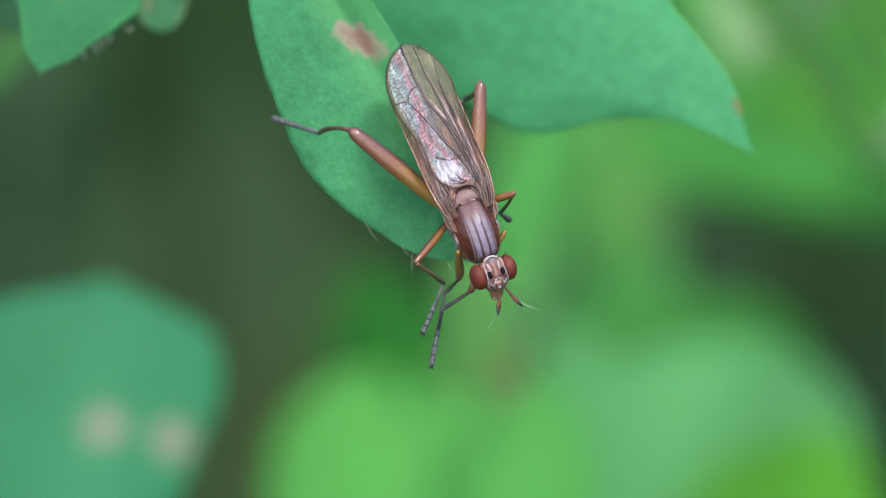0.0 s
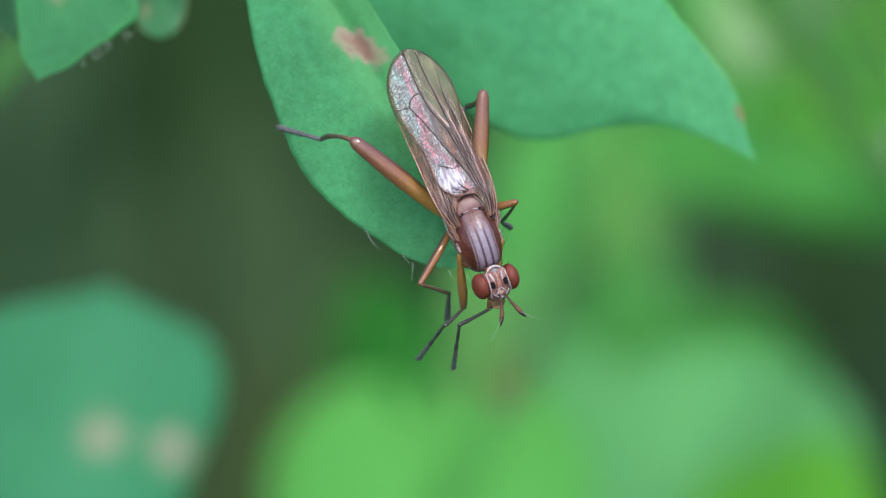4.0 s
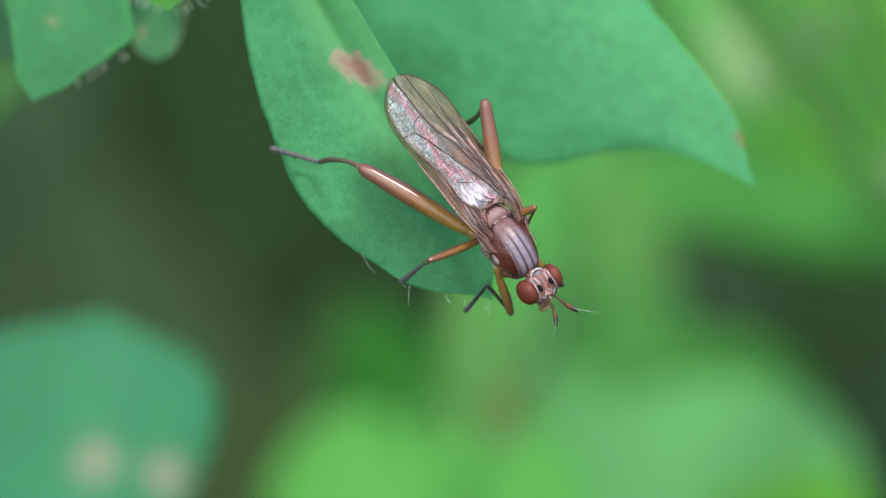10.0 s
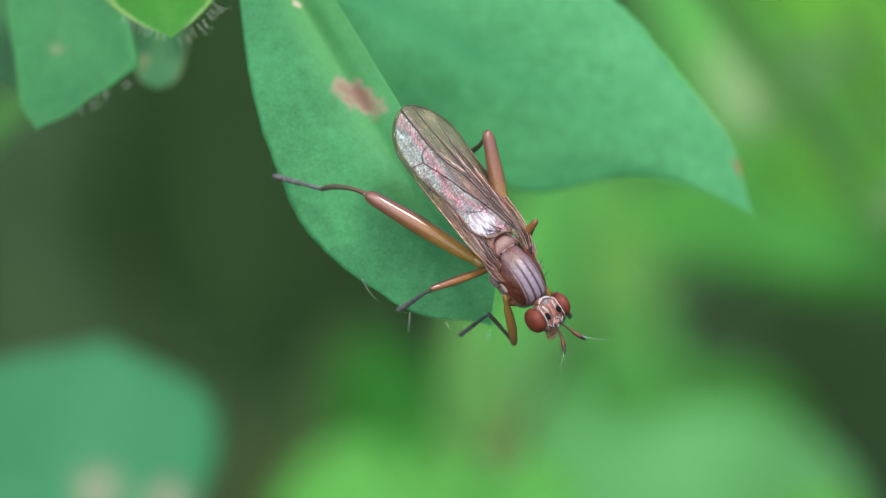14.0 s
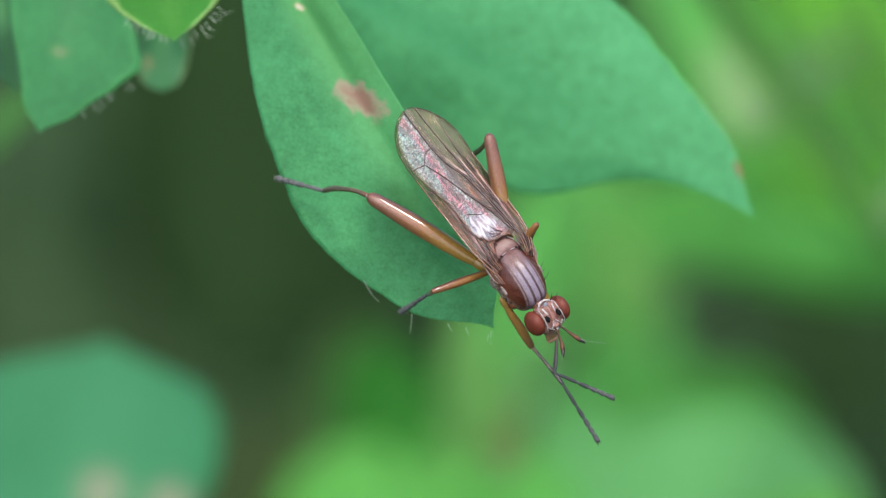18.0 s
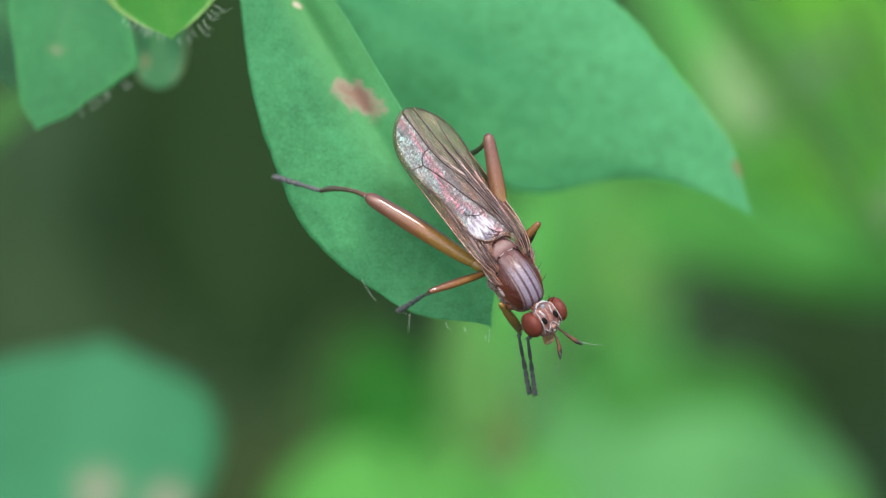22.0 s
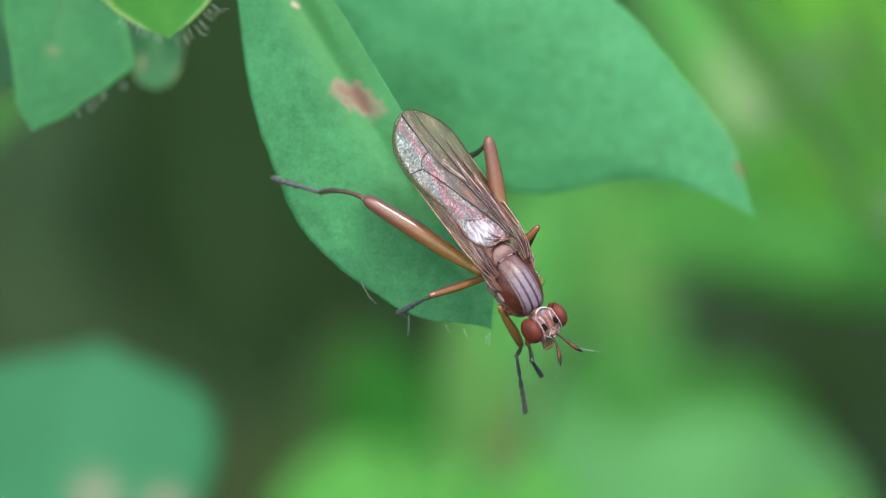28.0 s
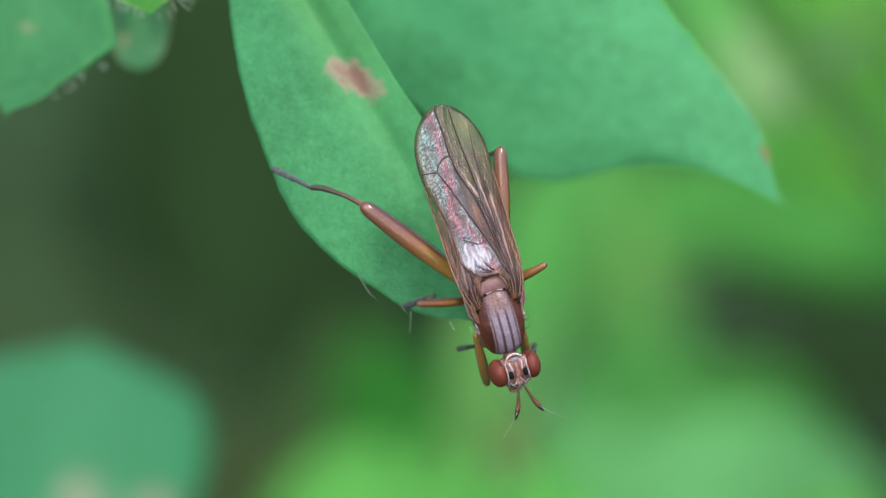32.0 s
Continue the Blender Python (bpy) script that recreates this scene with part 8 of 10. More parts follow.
    walk(legs['mid_right'][2], [
        (0, limb(1.193, -1.436, -0.997, 0.699, -0.658, -0.278)), (0.12, limb(1.214, -1.462, -0.833, 0.698, -0.538, -0.472)), (0.25, limb(1.225, -1.481, -0.668, 0.661, -0.39, -0.641)),
        (0.38, limb(1.228, -1.493, -0.506, 0.589, -0.222, -0.777)), (0.5, limb(1.222, -1.499, -0.345, 0.486, -0.042, -0.873)), (0.62, limb(1.313, -1.523, -0.683, 0.624, -0.165, -0.763)),
        (0.75, limb(1.37, -1.506, -1.041, 0.734, -0.281, -0.619)), (0.88, limb(1.39, -1.449, -1.409, 0.809, -0.383, -0.446)), (1, limb(1.37, -1.35, -1.78, 0.847, -0.468, -0.252)),
        (1.08, limb(1.418, -1.432, -1.791, 0.802, -0.4, -0.443)), (1.17, limb(1.464, -1.516, -1.798, 0.722, -0.315, -0.616)), (1.25, limb(1.508, -1.603, -1.8, 0.611, -0.216, -0.761)),
        (1.33, limb(1.549, -1.692, -1.799, 0.474, -0.108, -0.874)), (1.42, limb(1.588, -1.783, -1.792, 0.316, 0.006, -0.949)), (1.5, limb(1.623, -1.875, -1.782, 0.144, 0.118, -0.982)),
        (1.67, limb(1.468, -1.785, -1.283, 0.296, 0.082, -0.952)), (1.83, limb(1.255, -1.623, -0.795, 0.44, 0.045, -0.897)), (2, limb(0.994, -1.391, -0.334, 0.573, 0.005, -0.82)),
        (2.12, limb(1.097, -1.482, -0.848, 0.559, -0.021, -0.829)), (2.25, limb(1.14, -1.487, -1.393, 0.544, -0.047, -0.838)), (2.38, limb(1.115, -1.404, -1.943, 0.529, -0.073, -0.845)),
        (2.5, limb(1.018, -1.238, -2.473, 0.514, -0.1, -0.852)), (2.75, limb(1.24, -1.148, -2.088, 0.44, 0, -0.898)), (3, limb(1.422, -1.02, -1.692, 0.358, 0.099, -0.929)),
        (3.5, limb(1.436, -1.043, -1.703, 0.394, 0.058, -0.917)), (4, limb(1.229, -1.207, -1.611, 0.336, 0.013, -0.942)), (4.5, limb(0.71, -1.485, -1.418, 0.201, -0.086, -0.976)),
        (5, limb(0.128, -1.636, -1.249, 0.061, -0.183, -0.981)), (5.5, limb(-0.149, -1.66, -1.183, -0.004, -0.225, -0.974)), (6, limb(-0.396, -1.47, -1.137, 0.088, -0.317, -0.944)),
        (6.5, limb(-0.489, -1.52, -1.168, 0.065, -0.313, -0.948)), (6.75, limb(-0.463, -1.307, -0.695, 0.144, -0.22, -0.965)), (7, limb(-0.444, -1.014, -0.26, 0.222, -0.125, -0.967)),
        (7.5, limb(-0.408, -1.056, -0.281, 0.292, -0.202, -0.935)), (7.75, limb(-0.376, -1.413, -0.667, 0.287, -0.295, -0.911)), (8, limb(-0.351, -1.756, -1.047, 0.279, -0.385, -0.88)),
        (8.25, limb(-0.587, -1.912, -0.928, 0.227, -0.275, -0.934)), (8.5, limb(-0.828, -2.052, -0.761, 0.172, -0.16, -0.972)), (8.75, limb(-0.948, -2.152, -1.041, 0.084, -0.227, -0.97)),
        (9, limb(-1.062, -2.204, -1.343, -0.005, -0.29, -0.957)), (9.5, limb(-1.159, -2.263, -1.537, -0.048, -0.244, -0.969)), (10, limb(-1.143, -2.256, -1.514, -0.017, -0.222, -0.975)),
        (10.5, limb(-1.111, -2.373, -1.639, 0.061, -0.164, -0.985)), (11, limb(-1.249, -2.334, -1.818, -0.037, -0.294, -0.955)), (11.5, limb(-1.29, -2.302, -1.85, -0.088, -0.327, -0.941)),
        (12, limb(-1.261, -2.297, -1.834, -0.085, -0.312, -0.946)), (12.5, limb(-1.278, -2.298, -1.825, -0.087, -0.321, -0.943)), (13, limb(-1.286, -2.299, -1.837, -0.081, -0.32, -0.944)),
        (13.5, limb(-1.291, -2.298, -1.835, -0.076, -0.315, -0.946)), (14, limb(-1.299, -2.297, -1.822, -0.076, -0.314, -0.946)), (14.5, limb(-1.278, -2.295, -1.784, -0.075, -0.309, -0.948)),
        (16.5, limb(-1.262, -2.304, -1.782, -0.087, -0.292, -0.952)), (17, limb(-1.263, -2.305, -1.818, -0.074, -0.306, -0.949)), (17.5, limb(-1.256, -2.304, -1.76, -0.083, -0.298, -0.951)),
        (18, limb(-1.279, -2.314, -1.806, -0.077, -0.306, -0.949)), (18.5, limb(-1.254, -2.304, -1.745, -0.078, -0.286, -0.955)), (19, limb(-1.256, -2.305, -1.792, -0.075, -0.292, -0.954)),
        (19.5, limb(-1.261, -2.299, -1.784, -0.066, -0.29, -0.955)), (20, limb(-1.269, -2.302, -1.778, -0.059, -0.286, -0.956)), (20.5, limb(-1.248, -2.315, -1.804, -0.084, -0.283, -0.955)),
        (21, limb(-1.225, -2.309, -1.764, -0.094, -0.265, -0.96)), (21.5, limb(-1.272, -2.303, -1.767, -0.077, -0.281, -0.957)), (22, limb(-1.283, -2.309, -1.769, -0.085, -0.284, -0.955)),
        (22.5, limb(-1.275, -2.301, -1.769, -0.084, -0.278, -0.957)), (23, limb(-1.26, -2.307, -1.741, -0.088, -0.284, -0.955)), (23.5, limb(-1.275, -2.305, -1.767, -0.073, -0.284, -0.956)),
        (24, limb(-1.259, -2.32, -1.802, -0.084, -0.278, -0.957)), (24.5, limb(-1.27, -2.312, -1.783, -0.075, -0.273, -0.959)), (25, limb(-1.238, -2.298, -1.75, -0.079, -0.264, -0.961)),
        (25.5, limb(-1.247, -2.295, -1.725, -0.073, -0.262, -0.962)), (27.5, limb(-1.275, -2.291, -1.703, -0.091, -0.249, -0.964)), (28, limb(-1.237, -2.295, -1.696, -0.092, -0.244, -0.965)),
        (28.5, limb(-1.239, -2.296, -1.703, -0.1, -0.256, -0.961)), (28.67, limb(-1.008, -1.987, -1.356, -0.056, -0.281, -0.958)), (28.83, limb(-0.775, -1.668, -0.968, -0.011, -0.305, -0.952)),
        (29, limb(-0.546, -1.348, -0.546, 0.034, -0.329, -0.944)), (29.25, limb(-0.346, -0.932, -0.021, 0.081, -0.326, -0.942)), (29.5, limb(-0.166, -0.54, 0.518, 0.129, -0.323, -0.937)),
        (29.75, limb(-0.327, -0.812, 0.09, 0.136, -0.353, -0.926)), (30, limb(-0.513, -1.152, -0.286, 0.142, -0.382, -0.913)), (30.25, limb(-0.687, -1.443, -0.539, 0.126, -0.35, -0.928)),
        (30.5, limb(-0.868, -1.748, -0.757, 0.11, -0.317, -0.942)), (30.75, limb(-0.932, -1.519, -0.656, 0.137, -0.352, -0.926)), (31, limb(-0.998, -1.304, -0.525, 0.163, -0.386, -0.908)),
        (31.5, limb(-0.997, -1.363, -0.601, 0.18, -0.373, -0.91)), (32, limb(-1.186, -1.588, -0.777, 0.115, -0.358, -0.927)),
    ])
    walk(legs['mid_left'][0], [
        (0, limb(-0.85, 0.45, -0.5, 0.182, 0.65, 0.738)), (0.5, limb(-0.85, 0.45, -0.5, 0.17, 0.635, 0.754)), (1, limb(-0.85, 0.45, -0.5, 0.174, 0.654, 0.737)),
        (1.5, limb(-0.85, 0.45, -0.5, 0.175, 0.649, 0.74)), (2, limb(-0.85, 0.45, -0.5, 0.179, 0.648, 0.741)), (2.5, limb(-0.85, 0.45, -0.5, 0.163, 0.65, 0.742)),
        (3, limb(-0.85, 0.45, -0.5, 0.167, 0.651, 0.741)), (3.5, limb(-0.85, 0.45, -0.5, 0.169, 0.646, 0.745)), (5.5, limb(-0.85, 0.45, -0.5, 0.158, 0.617, 0.771)),
        (6, limb(-0.85, 0.45, -0.5, 0.091, 0.689, 0.719)), (6.5, limb(-0.85, 0.45, -0.5, 0.092, 0.663, 0.743)), (6.75, limb(-0.85, 0.45, -0.5, -0.029, 0.759, 0.651)),
        (7, limb(-0.85, 0.45, -0.5, -0.148, 0.83, 0.538)), (7.5, limb(-0.85, 0.45, -0.5, -0.127, 0.875, 0.467)), (7.75, limb(-0.85, 0.45, -0.5, -0.046, 0.812, 0.583)),
        (8, limb(-0.85, 0.45, -0.5, 0.037, 0.729, 0.684)), (8.5, limb(-0.85, 0.45, -0.5, 0.087, 0.701, 0.708)), (8.75, limb(-0.85, 0.45, -0.5, 0.19, 0.575, 0.796)),
        (9, limb(-0.85, 0.45, -0.5, 0.287, 0.428, 0.857)), (9.5, limb(-0.85, 0.45, -0.5, 0.201, 0.336, 0.92)), (10, limb(-0.85, 0.45, -0.5, 0.201, 0.382, 0.902)),
        (10.25, limb(-0.85, 0.45, -0.5, 0.073, 0.409, 0.91)), (10.5, limb(-0.85, 0.45, -0.5, -0.056, 0.43, 0.901)), (11, limb(-0.85, 0.45, -0.5, -0.069, 0.324, 0.943)),
        (11.5, limb(-0.85, 0.45, -0.5, -0.093, 0.361, 0.928)), (12, limb(-0.85, 0.45, -0.5, -0.11, 0.361, 0.926)), (12.5, limb(-0.85, 0.45, -0.5, -0.098, 0.38, 0.92)),
        (13, limb(-0.85, 0.45, -0.5, -0.105, 0.408, 0.907)), (13.5, limb(-0.85, 0.45, -0.5, -0.106, 0.436, 0.894)), (14, limb(-0.85, 0.45, -0.5, -0.131, 0.461, 0.878)),
        (14.5, limb(-0.85, 0.45, -0.5, -0.134, 0.459, 0.878)), (16.5, limb(-0.85, 0.45, -0.5, -0.136, 0.466, 0.874)), (17, limb(-0.85, 0.45, -0.5, -0.133, 0.477, 0.869)),
        (17.5, limb(-0.85, 0.45, -0.5, -0.124, 0.458, 0.88)), (18, limb(-0.85, 0.45, -0.5, -0.125, 0.461, 0.879)), (18.5, limb(-0.85, 0.45, -0.5, -0.126, 0.484, 0.866)),
        (19, limb(-0.85, 0.45, -0.5, -0.143, 0.502, 0.853)), (19.5, limb(-0.85, 0.45, -0.5, -0.142, 0.499, 0.855)), (20, limb(-0.85, 0.45, -0.5, -0.119, 0.501, 0.858)),
        (20.5, limb(-0.85, 0.45, -0.5, -0.099, 0.484, 0.87)), (21, limb(-0.85, 0.45, -0.5, -0.106, 0.536, 0.837)), (21.5, limb(-0.85, 0.45, -0.5, -0.111, 0.556, 0.824)),
        (22, limb(-0.85, 0.45, -0.5, -0.127, 0.588, 0.799)), (22.5, limb(-0.85, 0.45, -0.5, -0.131, 0.57, 0.811)), (23, limb(-0.85, 0.45, -0.5, -0.125, 0.528, 0.84)),
        (23.5, limb(-0.85, 0.45, -0.5, -0.143, 0.548, 0.824)), (24, limb(-0.85, 0.45, -0.5, -0.147, 0.578, 0.803)), (24.5, limb(-0.85, 0.45, -0.5, -0.146, 0.575, 0.805)),
        (25, limb(-0.85, 0.45, -0.5, -0.167, 0.581, 0.797)), (25.5, limb(-0.85, 0.45, -0.5, -0.165, 0.582, 0.796)), (27.5, limb(-0.85, 0.45, -0.5, -0.171, 0.585, 0.792)),
        (28, limb(-0.85, 0.45, -0.5, -0.165, 0.587, 0.792)), (28.5, limb(-0.85, 0.45, -0.5, -0.172, 0.571, 0.803)), (28.6, limb(-0.851, 0.453, -0.499, -0.189, 0.683, 0.706)),
        (28.7, limb(-0.851, 0.456, -0.499, -0.202, 0.78, 0.593)), (28.8, limb(-0.852, 0.46, -0.498, -0.21, 0.859, 0.467)), (28.9, limb(-0.853, 0.463, -0.498, -0.214, 0.919, 0.33)),
        (29, limb(-0.854, 0.466, -0.497, -0.212, 0.959, 0.187)), (29.08, limb(-0.853, 0.463, -0.497, -0.193, 0.95, 0.247)), (29.17, limb(-0.852, 0.461, -0.498, -0.172, 0.936, 0.306)),
        (29.25, limb(-0.852, 0.458, -0.498, -0.15, 0.919, 0.364)), (29.33, limb(-0.851, 0.455, -0.499, -0.128, 0.898, 0.42)), (29.42, limb(-0.851, 0.453, -0.499, -0.106, 0.874, 0.475)),
        (29.5, limb(-0.85, 0.45, -0.5, -0.083, 0.846, 0.527)), (30, limb(-0.85, 0.45, -0.5, -0.063, 0.787, 0.614)), (30.5, limb(-0.85, 0.45, -0.5, -0.106, 0.742, 0.662)),
        (31, limb(-0.85, 0.45, -0.5, -0.161, 0.802, 0.576)), (31.5, limb(-0.85, 0.45, -0.5, -0.157, 0.793, 0.589)), (32, limb(-0.85, 0.45, -0.5, -0.192, 0.793, 0.578)),
    ])
    walk(legs['mid_left'][1], [
        (0, limb(-0.56, 1.489, 0.681, 0.064, -0.142, -0.988)), (0.5, limb(-0.578, 1.466, 0.706, 0.091, -0.131, -0.987)), (1, limb(-0.572, 1.496, 0.679, 0.079, -0.128, -0.989)),
        (1.5, limb(-0.57, 1.488, 0.685, 0.081, -0.125, -0.989)), (2, limb(-0.563, 1.486, 0.685, 0.099, -0.118, -0.988)), (2.5, limb(-0.589, 1.49, 0.688, 0.103, -0.116, -0.988)),
        (3, limb(-0.583, 1.491, 0.685, 0.117, -0.111, -0.987)), (3.5, limb(-0.579, 1.483, 0.691, 0.112, -0.116, -0.987)), (5.5, limb(-0.598, 1.437, 0.734, 0.078, -0.16, -0.984)),
        (6, limb(-0.704, 1.552, 0.65, 0.021, -0.118, -0.993)), (6.5, limb(-0.703, 1.511, 0.689, -0.005, -0.124, -0.992)), (6.75, limb(-0.896, 1.664, 0.541, -0.013, 0.005, -1)),
        (7, limb(-1.087, 1.778, 0.36, -0.021, 0.135, -0.991)), (7.5, limb(-1.054, 1.85, 0.248, 0.12, 0.072, -0.99)), (7.75, limb(-0.923, 1.748, 0.432, 0.16, 0.009, -0.987)),
        (8, limb(-0.791, 1.616, 0.594, 0.199, -0.054, -0.979)), (8.5, limb(-0.711, 1.572, 0.633, 0.248, -0.121, -0.961)), (8.75, limb(-0.545, 1.369, 0.774, 0.234, -0.2, -0.951)),
        (9, limb(-0.39, 1.135, 0.871, 0.218, -0.278, -0.936)), (9.5, limb(-0.529, 0.987, 0.973, 0.202, -0.186, -0.961)), (10, limb(-0.529, 1.061, 0.944, 0.206, -0.182, -0.961)),
        (10.25, limb(-0.733, 1.105, 0.955, 0.262, -0.165, -0.951)), (10.5, limb(-0.94, 1.137, 0.942, 0.316, -0.147, -0.937)), (11, limb(-0.96, 0.969, 1.01, 0.293, -0.202, -0.935)),
        (11.5, limb(-0.998, 1.028, 0.984, 0.29, -0.261, -0.921)), (12, limb(-1.025, 1.027, 0.982, 0.3, -0.254, -0.919)), (12.5, limb(-1.008, 1.058, 0.972, 0.292, -0.267, -0.918)),
        (13, limb(-1.018, 1.103, 0.951, 0.3, -0.28, -0.912)), (13.5, limb(-1.02, 1.147, 0.93, 0.297, -0.285, -0.911)), (14, limb(-1.06, 1.187, 0.905, 0.306, -0.296, -0.905)),
        (14.5, limb(-1.065, 1.184, 0.906, 0.311, -0.296, -0.903)), (16.5, limb(-1.067, 1.196, 0.899, 0.305, -0.28, -0.91)), (17, limb(-1.063, 1.214, 0.89, 0.312, -0.298, -0.902)),
        (17.5, limb(-1.049, 1.183, 0.908, 0.301, -0.28, -0.912)), (18, limb(-1.051, 1.187, 0.906, 0.298, -0.28, -0.912)), (18.5, limb(-1.052, 1.225, 0.885, 0.3, -0.279, -0.912)),
        (19, limb(-1.079, 1.253, 0.865, 0.31, -0.293, -0.904)), (19.5, limb(-1.077, 1.248, 0.868, 0.309, -0.291, -0.905)), (20, limb(-1.04, 1.251, 0.872, 0.3, -0.286, -0.91)),
        (20.5, limb(-1.008, 1.224, 0.891, 0.283, -0.273, -0.92)), (21, limb(-1.02, 1.308, 0.84, 0.28, -0.283, -0.917)), (21.5, limb(-1.028, 1.34, 0.818, 0.286, -0.303, -0.909)),
        (22, limb(-1.053, 1.391, 0.778, 0.282, -0.312, -0.907)), (22.5, limb(-1.06, 1.363, 0.797, 0.291, -0.307, -0.906)), (23, limb(-1.05, 1.295, 0.844, 0.289, -0.293, -0.911)),
        (23.5, limb(-1.079, 1.327, 0.819, 0.298, -0.3, -0.906)), (24, limb(-1.085, 1.375, 0.785, 0.301, -0.307, -0.903)), (24.5, limb(-1.083, 1.37, 0.788, 0.299, -0.301, -0.906)),
        (25, limb(-1.117, 1.379, 0.775, 0.313, -0.304, -0.9)), (25.5, limb(-1.114, 1.382, 0.773, 0.308, -0.3, -0.903)), (27.5, limb(-1.124, 1.387, 0.768, 0.288, -0.28, -0.916)),
        (28, limb(-1.114, 1.39, 0.768, 0.299, -0.285, -0.911)), (28.5, limb(-1.125, 1.363, 0.785, 0.301, -0.288, -0.909)), (28.6, limb(-1.153, 1.546, 0.63, 0.299, -0.25, -0.921)),
        (28.7, limb(-1.174, 1.704, 0.45, 0.297, -0.212, -0.931)), (28.8, limb(-1.188, 1.834, 0.249, 0.294, -0.174, -0.94)), (28.9, limb(-1.195, 1.934, 0.031, 0.291, -0.136, -0.947)),
        (29, limb(-1.194, 2.001, -0.198, 0.287, -0.097, -0.953)), (29.08, limb(-1.161, 1.983, -0.103, 0.261, -0.069, -0.963)), (29.17, limb(-1.127, 1.959, -0.009, 0.234, -0.041, -0.971)),
        (29.25, limb(-1.092, 1.929, 0.083, 0.207, -0.012, -0.978)), (29.33, limb(-1.056, 1.893, 0.173, 0.179, 0.016, -0.984)), (29.42, limb(-1.019, 1.851, 0.26, 0.151, 0.044, -0.988)),
        (29.5, limb(-0.982, 1.803, 0.344, 0.123, 0.073, -0.99)), (30, limb(-0.952, 1.709, 0.482, 0.142, -0.042, -0.989)), (30.5, limb(-1.02, 1.637, 0.559, 0.183, -0.145, -0.972)),
        (31, limb(-1.108, 1.733, 0.421, 0.092, -0.077, -0.993)), (31.5, limb(-1.101, 1.718, 0.442, 0.135, -0.08, -0.988)), (32, limb(-1.157, 1.719, 0.425, 0.124, -0.128, -0.984)),
    ])
